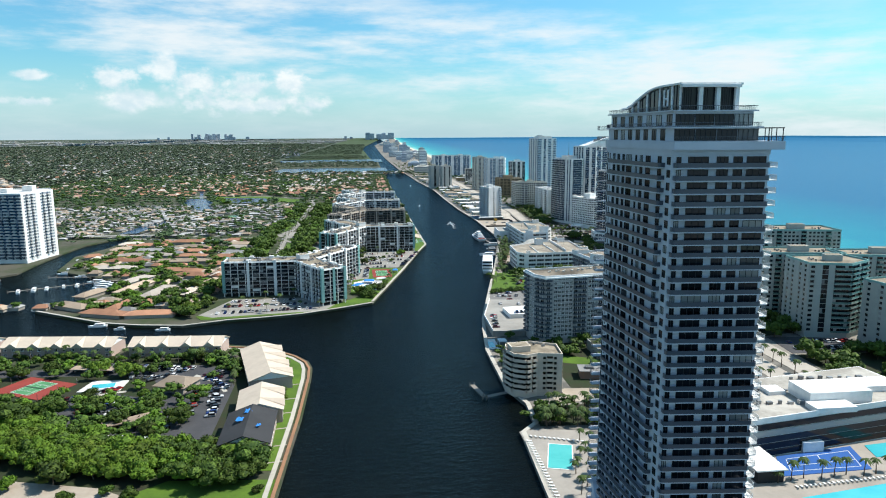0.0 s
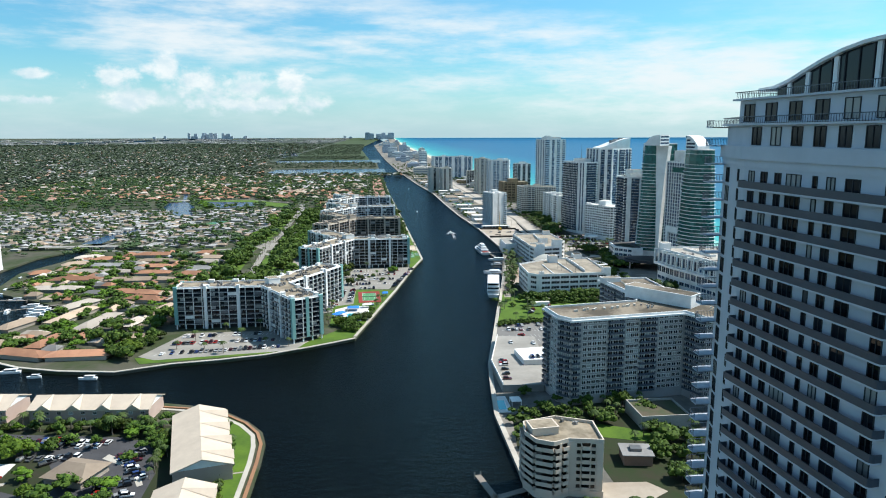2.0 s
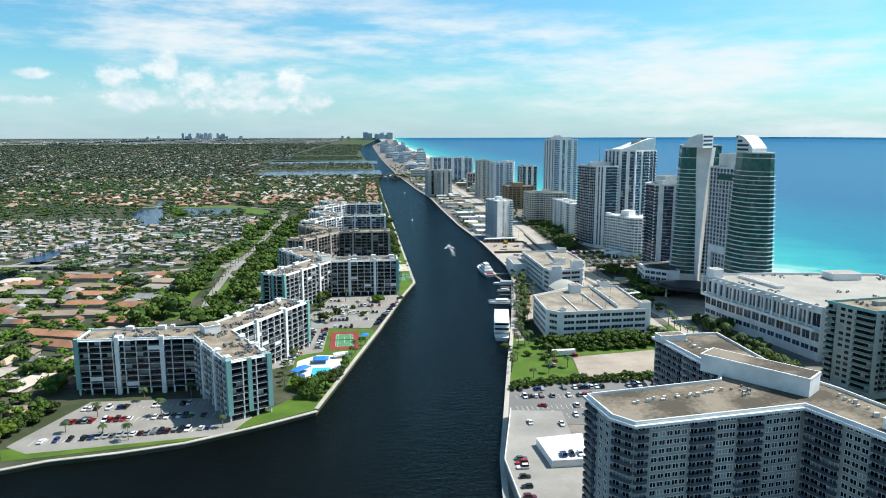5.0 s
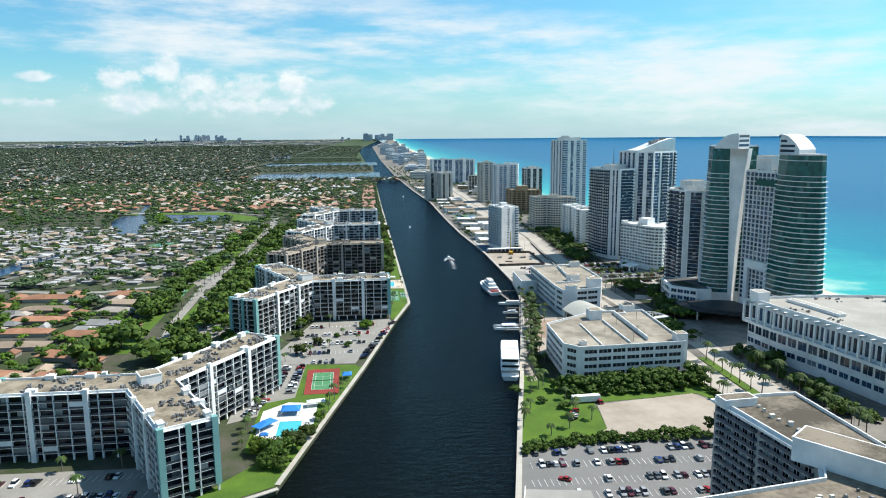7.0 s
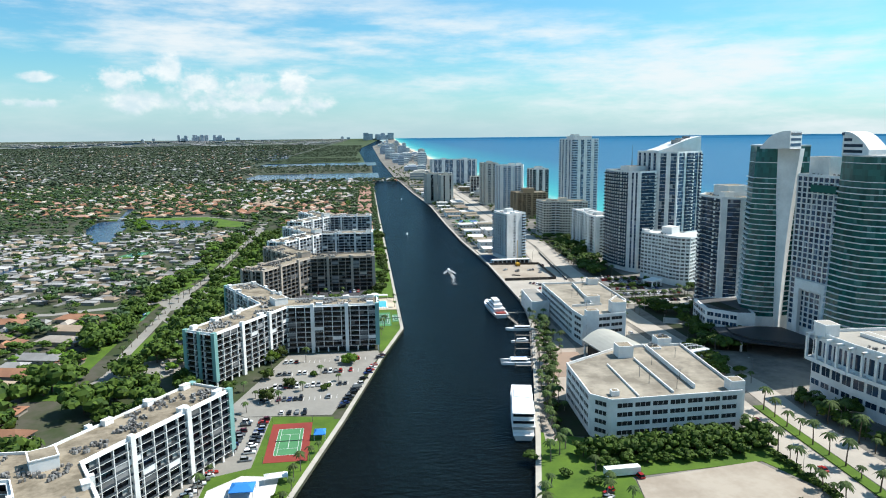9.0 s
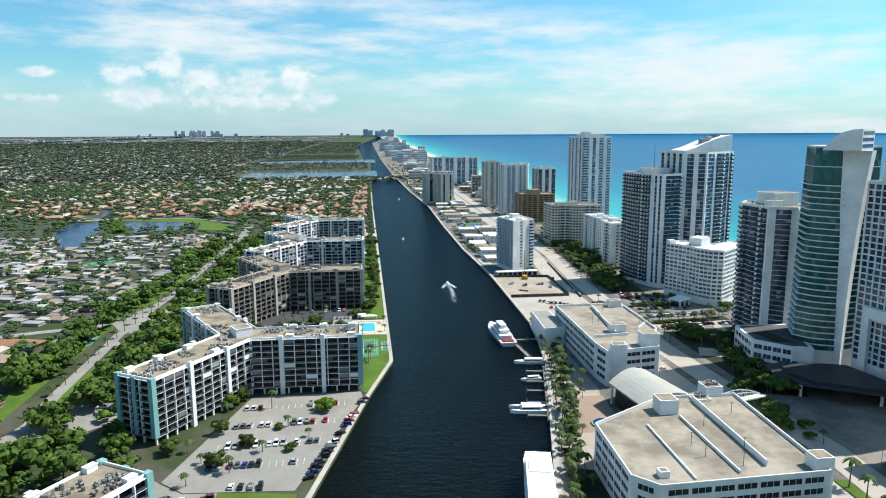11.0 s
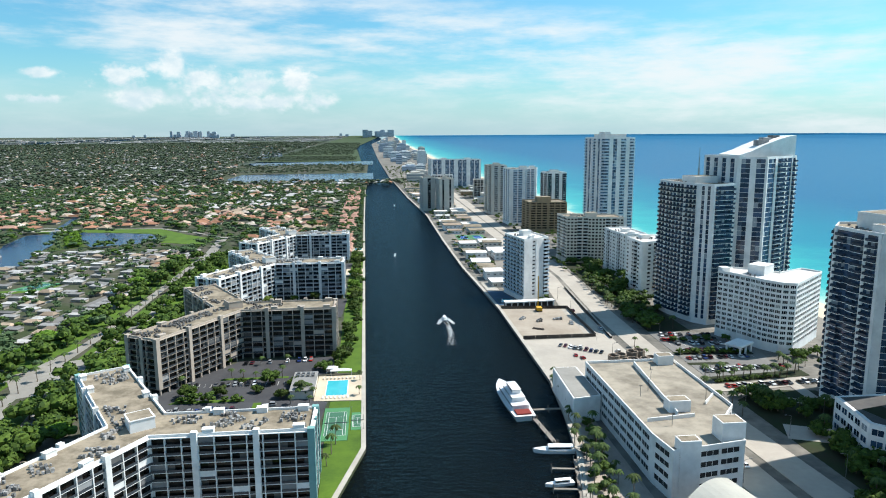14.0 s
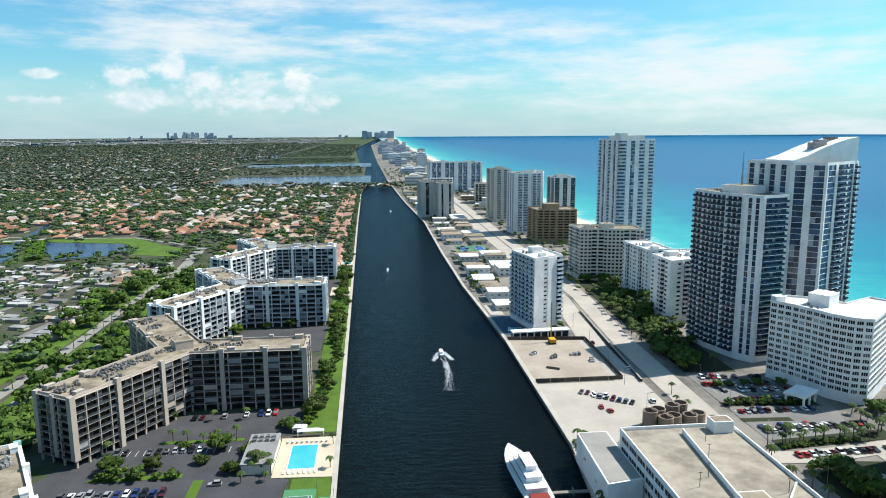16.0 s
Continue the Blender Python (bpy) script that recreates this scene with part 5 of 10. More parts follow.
patterned("apartment_building", "white apartment slab with small square windows", [(222.5, 858), (224, 835.5), (247.5, 842), (247.5, 866)], 12, 2.5, WHITE, GLASS, RAIL_PALE, ["PWPBPW", "WPwBwWPW", "PPP", "WPW"], unit=2.4, win=0.4, roof=ROOF_WHITE, boxes=((-3, 5, 6, 5, 2.2, 10), (7, 3, 4, 4, 2, 10)))
patterned("apartment_building", "white low-rise flats near the beach", rect(262, 902, 20, 22, -6), 9, 2.5, WHITE, GLASS, RAIL_PALE, ["PBPB", "PBP"], unit=2.6, roof=ROOF_WHITE)
patterned("apartment_building", "tan apartment slab with brown balconies", [(214, 1138), (216, 1110), (253, 1106), (253, 1134)], 11, 2.45, TAN, GLASS_BROWN, TAN, ["WBBW", "wBwBwBw", "PP", "PP"], unit=3.2, boxes=((-2, 0, 14, 12, 5, 0),))
patterned("apartment_tower", "grey apartment tower with white stripes", [(199, 1292), (203, 1262), (222, 1265), (220, 1294)], 23, 2.45, CREAM, GLASS, RAIL_PALE, ["WGwBwGW", "WBWBW", "PP", "PP"], unit=2.6, boxes=((0, 0, 8, 8, 3, 0),))
patterned("apartment_tower", "white apartment tower with paired wings", [(204, 1192), (206, 1162), (222, 1160), (224, 1172), (236, 1168), (242, 1190)], 23, 2.5, WHITE, PALE_GLASS, PALE_BLUE, ["WBWGWBW", "WBwBW", "BWB", "WBwBW", "PP", "PP"], unit=2.8, boxes=((0, 0, 8, 8, 3, 0), (10, 2, 6, 6, 3, 0)))
patterned("apartment_tower", "white apartment tower near the beach", [(256, 1230), (258, 1205), (280, 1205), (280, 1232)], 21, 2.4, WHITE, GLASS, NAVY, ["WBwBW", "BWBWB", "PP", "PP"], unit=3.0, boxes=((0, 0, 10, 8, 3, 0),))
for x, y, fl, w in ((121, 1344, 15, 16), (140, 1318, 15, 18)):
    patterned("apartment_tower", "slim tan and grey apartment tower by the canal", [(x, y), (x + 2, y - 28), (x + w + 2, y - 26), (x + w, y + 2)], fl, 2.6, CREAM, GLASS, RAIL_PALE, ["WBWBW", "WwGwW", "PP", "PP"], unit=3.0, boxes=((0, 0, 6, 6, 3, 0),))
patterned("apartment_building", "very wide white apartment slab", [(160, 1690), (163, 1668), (252, 1660), (252, 1684)], 19, 2.5, WHITE, PALE_GLASS, PALE_BLUE, ["WGW", "WGGwGGW", "PP", "PP"], unit=3.6, boxes=((-20, 0, 10, 8, 3, 0), (22, 0, 10, 8, 3, 0)))
for x, y, w, d, fl in ((172, 1560, 34, 16, 11), (225, 1480, 24, 20, 10), (232, 1400, 26, 18, 9), (225, 1340, 30, 14, 7), (262, 1440, 20, 22, 6), (262, 1350, 22, 20, 5)):
    block("apartment_building", "white mid-rise apartment block near the beach", rect(x, y, w, d, -6), fl, 2.5, WHITE if fl % 2 else CREAM, GLASS, bay=5, pier=0.8, rail=None, slab_t=0.5)
patterned("apartment_tower", "tall white apartment tower across the inlet", [(-332, 598), (-279, 592), (-272, 634), (-282, 652), (-332, 648)], 21, 2.55, WHITE, GLASS_BLUE, RAIL_PALE, ["GB", "WPBPBPW", "PP", "PP", "PP"], unit=2.6, boxes=((-6, -6, 12, 10, 3, 0), (10, 6, 8, 8, 4.5, 0)), roof=ROOF_WHITE)
GREENISH = surf("pale_green_render", (0.50, 0.545, 0.51), (0.42, 0.46, 0.43))
GREEN_RAIL = surf("sea_green_rail", (0.16, 0.30, 0.28), (0.12, 0.24, 0.22), rough=0.25, spec=0.5)
green_top = patterned("condo_building", "pale green condominium with teal roof edge and balcony stacks", [(209, 426), (216, 408), (258, 414), (256, 432)], 13, 2.46, GREENISH, GLASS, GREEN_RAIL, ["BwPPwBB", "WPBPPWBPBw", "PP", "PP"], unit=2.2, boxes=((6, 2, 10, 5, 3.5, 8), (-8, 0, 5, 3, 1.5, 8)))
for ob in green_top.children:
    if ob.name.startswith("parapet"):
        ob.data.materials[0] = TEAL
patterned("condo_building", "pale green condominium wing with balcony stacks among trees", [(219, 368), (218, 349), (258, 342), (260, 362)], 14, 2.5, GREENISH, GLASS, GREEN_RAIL, ["WPW", "PwBwPPwBwP", "PP", "PP"], unit=2.8, boxes=((0, 0, 10, 5, 3, -8),))
patterned("condo_building", "pale green condominium wing pointing to the road", [(222, 340), (221, 318), (240, 313), (256, 322), (254, 338)], 14, 2.5, GREENISH, GLASS, GREEN_RAIL, ["WPWPW", "PWGWBB", "BBw", "PP", "PP"], unit=2.5, boxes=((0, 0, 8, 5, 3, -12),))
patterned("condo_building", "pale green condominium wing with green balconies", [(256, 356), (254, 338), (300, 328), (304, 350)], 14, 2.5, GREENISH, GLASS, GREEN_RAIL, ["PP", "wBPPBPw", "PP", "PP"], unit=2.6, boxes=((0, 0, 10, 5, 3, -12),))
patterned("condo_building", "pale green condominium slab beside the beach road", [(243, 308), (247, 270), (272, 270), (268, 312)], 11, 2.6, GREENISH, GLASS, GREEN_RAIL, ["WPW", "PwBwPP", "PP", "PP"], unit=2.8)
patterned("condo_building", "wide pale green condominium by the beach", [(268, 452), (266, 430), (312, 420), (314, 444)], 14, 2.55, GREENISH, GLASS, GREEN_RAIL, ["WPW", "PPwBwPP", "PP", "PP"], unit=2.8, boxes=((0, 0, 10, 6, 3, -12),))
for ob in green_top.users_scene[0].objects:
    if ob.name.startswith("parapet") and ob.parent and ob.parent.name.startswith("condo_building") and ob.data.materials[0] is GREENISH:
        ob.data.materials[0] = TEAL
CREAM_TAN = surf("cream_tan_render", (0.66, 0.57, 0.47), (0.55, 0.47, 0.39))
patterned("apartment_building", "small cream apartment house with rounded balconies", [(55.5, 270), (54.5, 263), (56.5, 257.5), (61, 255), (66, 257), (75.5, 255), (76.5, 268), (66, 273)], 7, 2.1, CREAM_TAN, GLASS_BROWN, CREAM_TAN, ["B", "B", "B", "Bw", "WPBPW", "PP", "PP", "PP"], unit=1.7, bal=1.0, z0=2.2, boxes=((-4, 2, 8, 6, 2.2, 5),), units=4, slab_t=0.25)

# ---- garages, hall and podiums ----
def garage(label, poly, H, bands, opening, stairs, ramps, seed):
    poly = ccw(poly)
    x, y = poly[0]
    root = thing("parking_garage", x, y, label, "parking garage")
    pl = local(poly, x, y)
    sh = (H - 1.4) / bands
    spec = []
    for p, q in zip(pl, pl[1:] + pl[:1]):
        L = (Vector(q) - Vector(p)).length
        n = max(1, round((L - 3) / opening))
        spec.append([(0.5 * 3 / L, 1 - 0.5 * 3 / L, n, (L - 3) / n - 0.7, sh * 0.55, 0)] if L > 8 else None)
    # openings are near-black panes that paint the shade of the parking decks
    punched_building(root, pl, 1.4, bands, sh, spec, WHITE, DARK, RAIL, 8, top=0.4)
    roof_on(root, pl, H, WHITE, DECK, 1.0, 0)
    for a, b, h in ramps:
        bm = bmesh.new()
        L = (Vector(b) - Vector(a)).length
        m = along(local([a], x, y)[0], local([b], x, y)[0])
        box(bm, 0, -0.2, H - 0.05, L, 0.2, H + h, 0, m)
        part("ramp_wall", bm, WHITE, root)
        # flat dark strip on the deck, painted for the shade of the ramp gap
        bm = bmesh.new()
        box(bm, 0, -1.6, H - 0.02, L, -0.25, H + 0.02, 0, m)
        part("ramp_slot", bm, DARK, root, "flat dark strip painting the shaded gap beside the ramp wall")
    for cx, cy, lx, ly, h in stairs:
        bm = bmesh.new()
        box(bm, cx - x - lx / 2, cy - y - ly / 2, 0, cx - x + lx / 2, cy - y + ly / 2, h)
        part("stair_tower", bm, WHITE, root, "white stair tower")
        bm = bmesh.new()
        box(bm, cx - x - lx / 2 + 0.4, cy - y - ly / 2 + 0.4, h - 0.02, cx - x + lx / 2 - 0.4, cy - y + ly / 2 - 0.4, h + 0.05)
        part("stair_roof", bm, ROOF, root)
    # lamp posts on the deck
    bm = bmesh.new()
    box(bm, -0.07, -0.07, 0, 0.07, 0.07, 4.0)
    box(bm, -0.6, -0.1, 3.9, 0.6, 0.1, 4.05)
    me = mesh_of("deck_lamp", bm, METAL)
    r = random.Random(seed)
    xs, ys = [p[0] for p in pl], [p[1] for p in pl]
    inner = offset(pl, -5)
    spots = [(r.uniform(min(xs), max(xs)), r.uniform(min(ys), max(ys))) for _ in range(60)]
    repeat("deck_lamp", me, [pose(a, b, H) for a, b in spots if inside(a, b, inner)][:6], root)
    return root


garage("white parking garage with strip openings beside the canal walk", [(113, 535), (112, 503), (117.5, 497), (164.5, 499.5), (167, 553), (141, 553)], 14.2, 4, 6.2,
       [(138.5, 543, 6, 6, 19), (163.5, 503, 5, 5, 18), (120.5, 503, 2.6, 2.6, 16)], [((128, 500), (128.5, 533), 0.7), ((141, 502), (141, 538), 0.9), ((150, 505), (151, 550), 1.8)], 2)
garage("long white parking garage with strip openings beside the canal walk", [(138.5, 676), (138.5, 612), (140, 601), (163, 605), (166, 622), (172.5, 630), (172.5, 676)], 14.2, 4, 6.4,
       [(160, 609, 7, 6, 20), (145, 603, 6, 4, 17.5), (154, 630, 7, 4.5, 18), (168, 673, 6, 4.5, 17.8)], [((152, 625), (156, 672), 1.6), ((141, 622), (157, 624), 1.2), ((165, 633), (171, 640), 1.0)], 3)
annex = thing("service_building", 133, 672, "low white service building with a pale flat roof", "building")
bm = bmesh.new()
prism(bm, [(-5.5, -18), (5, -16), (5, 14), (-4.5, 14)], 0, 9.5)
part("wall", bm, WHITE, annex)
bm = bmesh.new()
prism(bm, [(-5.0, -17.4), (4.5, -15.4), (4.5, 13.5), (-4.0, 13.5)], 9.5, 9.6)
part("roof", bm, CONCRETE, annex)
for px, py, h in ((163.2, 709, 6.0), (172.7, 712.5, 6.4), (167.4, 705.5, 5.0), (176.5, 706.5, 5.0)):
    tank = thing("tank", px, py, "round brown concrete tank, open and dark on top", "tank", "tanks on the building site")
    for dx2 in (-1.7, 1.7):
        bm = bmesh.new()
        ring = [bmesh.ops.create_circle(bm, segments=18, radius=r, matrix=pose(dx2, dx2 * 0.4, z))["verts"] for r, z in ((2.6, 0), (2.6, h), (2.2, h), (2.2, h - 2.5))]
        for a, b in zip(ring, ring[1:]):
            for k in range(18):
                bm.faces.new((a[k], a[(k + 1) % 18], b[(k + 1) % 18], b[k]))
        bm.faces.new(ring[-1]).material_index = 1
        bmesh.ops.recalc_face_normals(bm, faces=bm.faces)
        part("shell", bm, [surf("tank_concrete", (0.36, 0.28, 0.21), (0.24, 0.19, 0.15)), DARK], tank)

fountain = thing("fountain_basin", 127, 566, "round dark pond with a pale stone rim on the plaza", "fountain")
for nm, r, z0, z1, mt in (("rim", 4.6, 0.2, 0.75, CONCRETE), ("pond_surface", 4.0, 0.5, 0.79, LAKE)):
    bm = bmesh.new()
    prism(bm, [(r * math.cos(2 * math.pi * k / 28), r * math.sin(2 * math.pi * k / 28)) for k in range(28)], z0, z1)
    part(nm, bm, mt, fountain)

# vaulted canopy hall between the garages, on tall columns
hall = thing("canopy_hall", 146, 577, "white vaulted canopy on tall round columns", "canopy")
bm = bmesh.new()
c4 = [Vector(p) for p in local([(134.5, 584), (138.5, 558), (159.5, 569), (153.5, 596.5)], 146, 577)]
rows = []
for k in range(11):
    u = k / 10
    z = 8.6 + 2.8 * math.sin(math.pi * u)
    rows.append([bm.verts.new((*c4[0].lerp(c4[3], u), z)), bm.verts.new((*c4[1].lerp(c4[2], u), z)), bm.verts.new((*c4[1].lerp(c4[2], u), z - 0.6)), bm.verts.new((*c4[0].lerp(c4[3], u), z - 0.6))])
for a, b in zip(rows, rows[1:]):
    for k in range(4):
        bm.faces.new((a[k], b[k], b[(k + 1) % 4], a[(k + 1) % 4]))
bm.faces.new(rows[0]), bm.faces.new(rows[-1][::-1])
bmesh.ops.recalc_face_normals(bm, faces=bm.faces)
part("vault", bm, surf("vault_metal", (0.56, 0.55, 0.48), (0.45, 0.44, 0.39), rough=0.6), hall)
for k in range(6):
    for a, b in ((c4[1], c4[2]), (c4[0], c4[3])):
        bm = bmesh.new()
        p = a.lerp(b, 0.06 + 0.176 * k)
        bmesh.ops.create_cone(bm, segments=12, radius1=0.55, radius2=0.5, depth=8.8, cap_ends=True, matrix=Matrix.Translation((p.x * 0.96, p.y * 0.96, 4.4)))
        part("column", bm, WHITE, hall)
# solid near-black block puts the shade under the canopy into colour
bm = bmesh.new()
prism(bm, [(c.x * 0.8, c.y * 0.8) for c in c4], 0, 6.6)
part("lobby", bm, [DARK], hall, "near-black block painting the lobby's shade behind the columns")
bridge = thing("footbridge", 176, 567, "white arched truss footbridge over the drive", "footbridge")
bm = bmesh.new()
box(bm, -13, -1.5, 6.0, 13, 1.5, 6.4)
part("deck", bm, WHITE, bridge)
for s in (-1.5, 1.5):
    bm = bmesh.new()
    pts = [(-13 + 26 * k / 12, 6.4 + 3.0 * math.sin(math.pi * k / 12)) for k in range(13)]
    for (xa, za), (xb, zb) in zip(pts, pts[1:]):
        v4 = [bm.verts.new(v) for v in ((xa, s - 0.1, za), (xb, s - 0.1, zb), (xb, s + 0.1, zb), (xa, s + 0.1, za), (xa, s - 0.1, za + 0.3), (xb, s - 0.1, zb + 0.3), (xb, s + 0.1, zb + 0.3), (xa, s + 0.1, za + 0.3))]
        for q in ((0, 1, 5, 4), (1, 2, 6, 5), (2, 3, 7, 6), (3, 0, 4, 7), (4, 5, 6, 7), (3, 2, 1, 0)):
            bm.faces.new([v4[i] for i in q])
        hanger = bmesh.new()
        box(hanger, xa - 0.06, s - 0.06, 6.2, xa + 0.06, s + 0.06, za + 0.1)
        part("hanger", hanger, WHITE, bridge)
    bmesh.ops.remove_doubles(bm, verts=bm.verts, dist=0.001)
    part("arch", bm, WHITE, bridge)
bridge.rotation_euler.z = radians(18)
for px, py, hh in ((160, 556, 17.5), (154, 552, 15.0)):
    st = thing("lift_tower", px, py, "square white lift tower with a flat roof", "lift tower")
    bm = bmesh.new()
    box(bm, -3, -3, 0, 3, 3, hh)
    part("shaft", bm, WHITE, st)
    bm = bmesh.new()
    box(bm, -2.6, -2.6, hh, 2.6, 2.6, hh + 0.1)
    part("roof", bm, ROOF, st)
    for k, (ux, uy) in enumerate(((-1.2, -1), (1.2, -1), (0, 1.1))):
        bm = bmesh.new()
        box(bm, ux - 0.7, uy - 0.6, hh, ux + 0.7, uy + 0.6, hh + 1.0)
        part("roof_unit", bm, METAL, st)

# convention hall
cc = thing("convention_hall", 250, 490, "large white convention hall with tall columned windows", "hall")
CC = local(ccw([(211, 531), (213.5, 511), (219, 490), (226, 453), (300, 446), (306, 520), (250, 530)]), 250, 490)
cspec = []
bm = bmesh.new()
prism(bm, CC, 0, 24.0, bottom=False)
part("wall", bm, WHITE, cc)
for i, (p, q) in enumerate(zip(CC, CC[1:] + CC[:1])):
    L = (Vector(q) - Vector(p)).length
    mx, my = (p[0] + q[0]) / 2, (p[1] + q[1]) / 2
    if mx < -26 and L < 60:
        n = max(2, round(L / 5.2))
        for z, h in ((4.0, 2.4), (9.0, 4.2), (16.0, 6.2)):
            me = window_mesh(L / n * 0.84, h, WHITE, GLASS_BLUE, 2)
            repeat("window", me, [along(p, q, z) @ pose(L * (k + 0.5) / n, 0, 0) for k in range(n)], cc)
        bm = bmesh.new()
        box(bm, -0.45, 0, 14.5, 0.45, 3.2, 15.3)
        box(bm, -0.45, 2.3, 14.5, 0.45, 3.2, 24.6)
        box(bm, -0.45, 0, 23.8, 0.45, 3.2, 24.6)
        me = mesh_of("arch_rib", bm, WHITE)
        repeat("arch_rib", me, [along(p, q) @ pose(L * k / n, 0, 0) for k in range(n)], cc)
        bm = bmesh.new()
        box(bm, 0, 0, 14.2, L, 3.4, 14.6, 0, along(p, q))
        box(bm, 0, 3.2, 14.6, L, 3.4, 15.6, 0, along(p, q))
        part("gallery", bm, WHITE, cc)
    elif my < -30:
        me = window_mesh(6.0, 1.5, WHITE, GLASS, 2)
        repeat("window", me, [along(p, q, z) @ pose(14 + 11 * k, 0, 0) for z in (4, 8, 12, 18) for k in range(5)], cc)
roof_on(cc, CC, 24.4, WHITE, HALL_ROOF, 1.2, 60, 8, [(-36, 38, 6, 7, 4.5, 0), (30, 25, 16, 10, 3.5, 0), (-20, 20, 4, 30, 1.2, 10)])

# beach-side podium with a sports deck, east of the slender tower
pod = thing("podium_building", 150, 195, "long white-roofed podium building with dark glass and a blue sports deck", "building")
bm = bmesh.new()
prism(bm, local(ccw([(104, 187), (190, 202), (186, 234), (100, 219)]), 150, 195), 0, 15.0)
part("wall", bm, WHITE, pod)
for k, z in enumerate((3.4, 5.6, 7.8, 10.0, 12.2)):
    bm = bmesh.new()
    box(bm, 0.6, 0.0, z, 86.5, 0.25, z + 1.95, 0, along((-46, -8), (40, 7)))
    part("window_band", bm, GLASS, pod)
bm = bmesh.new()
prism(bm, local(ccw([(104.6, 187.8), (189.4, 202.6), (185.4, 233.4), (100.6, 218.6)]), 150, 195), 15.0, 15.1)
part("roof", bm, surf("cream_roof", (0.58, 0.54, 0.47), (0.36, 0.33, 0.28), grain=0.6, broad=0.08, contrast=1.6), pod)
bm = bmesh.new()
for p, q in (((104, 187), (190, 202)), ((100, 219), (104, 187))):
    L = (Vector(q) - Vector(p)).length
    box(bm, 0, -0.3, 15.0, L, 0.1, 16.2, 0, along(local([p], 150, 195)[0], local([q], 150, 195)[0]))
part("parapet", bm, WHITE, pod)
for k in range(42):
    ux, uy, us = -42 + 1.75 * k, -1 + 0.31 * k + (k * 11) % 23, 0.5 + 0.13 * (k % 5)
    bm = bmesh.new()
    box(bm, ux - us, uy - us * 0.8, 15.1, ux + us, uy + us * 0.8, 15.7 + 0.22 * (k % 4))
    part("roof_unit", bm, METAL, pod)
for cx, cy, lx, ly, z1 in ((4, 11, 22, 12, 19.3), (-2, 1.5, 14, 6, 16.8), (-24, 12, 5, 4, 17.8), (26, 18, 14, 9, 17.2), (-12, 18, 6, 6, 16.4)):
    bm = bmesh.new()
    box(bm, cx - lx / 2, cy - ly / 2, 15.0, cx + lx / 2, cy + ly / 2, z1)
    part("penthouse", bm, WHITE, pod)
bm = bmesh.new()
prism(bm, local(ccw([(98, 130), (195, 128), (195, 202), (189.5, 201.6), (104, 186.7), (98, 186)]), 150, 195), 0, 3.0)
part("deck_base", bm, PAVING, pod)
bm = bmesh.new()
prism(bm, local(ccw([(121, 178), (150, 179), (154, 194), (126, 190)]), 150, 195), 3.0, 3.15)
part("sports_deck", bm, COURT_BLUE, pod, "bright blue sports deck with white lines")
for p, q in (((125, 180.5), (148, 181)), ((128, 188), (151, 191)), ((125, 180.5), (128, 188)), ((148, 181), (151, 191)), ((136.5, 180.7), (139.5, 189.5)), ((126.2, 183.5), (149.3, 185.2))):
    bm = bmesh.new()
    L = (Vector(q) - Vector(p)).length
    box(bm, 0, -0.1, 3.15, L, 0.1, 3.19, 0, along(local([p], 150, 195)[0], local([q], 150, 195)[0]))
    part("court_line", bm, LINE, pod)
bm = bmesh.new()
prism(bm, local(ccw([(110, 140), (176, 140), (176, 172), (148, 170.5), (119, 166), (112, 158)]), 150, 195), 3.0, 3.12)
part("pool", bm, POOL, pod, "turquoise pool on the podium")
bm = bmesh.new()
box(bm, -39, -20, 3, -31, -5, 7)
part("pavilion_wall", bm, DARK, pod, "dark glazed wall of the pavilion")
bm = bmesh.new()
box(bm, -40, -21, 7, -30.4, -4.4, 7.4)
part("pavilion_roof", bm, WHITE, pod, "white flat pavilion roof")
bm = bmesh.new()
box(bm, -14, -3.5, 3, -7, 0.2, 6.5)
part("lift_house", bm, WHITE, pod)
bm = bmesh.new()
prism(bm, local(ccw([(157, 186), (166, 186.5), (168, 195), (159, 194)]), 150, 195), 3.0, 3.14)
part("pool", bm, POOL, pod, "small turquoise pool on the podium")

# low buildings on the barrier island beyond the site
LOW = random.Random(21)


def low_building(x, y, lx, ly, h, turn, wall, roof, label):
    root = thing("low_building", x, y, label, "building", turn=turn)
    bm = bmesh.new()
    box(bm, -lx / 2, -ly / 2, 0, lx / 2, ly / 2, h)
    part("wall", bm, wall, root)
    bm = bmesh.new()
    box(bm, -lx / 2 - 0.4, -ly / 2 - 0.4, h, lx / 2 + 0.4, ly / 2 + 0.4, h + 0.35)
    part("roof", bm, roof, root)
    n = max(1, round(ly / 4))
    me = window_mesh(1.8, 1.1, wall, GLASS)
    spots = [pose(sx * lx / 2, -ly / 2 + ly * (k + 0.5) / n, z, 0, 0, -90 * sx) for z in ([1.0] if h < 4.5 else [1.0, 3.6]) for k in range(n) for sx in (-1, 1)]
    n = max(1, round(lx / 4))
    spots += [pose(-lx / 2 + lx * (k + 0.5) / n, -ly / 2, z, 0, 0, 180) for z in ([1.0] if h < 4.5 else [1.0, 3.6]) for k in range(n)]
    repeat("window", me, spots, root, 1)
    return root


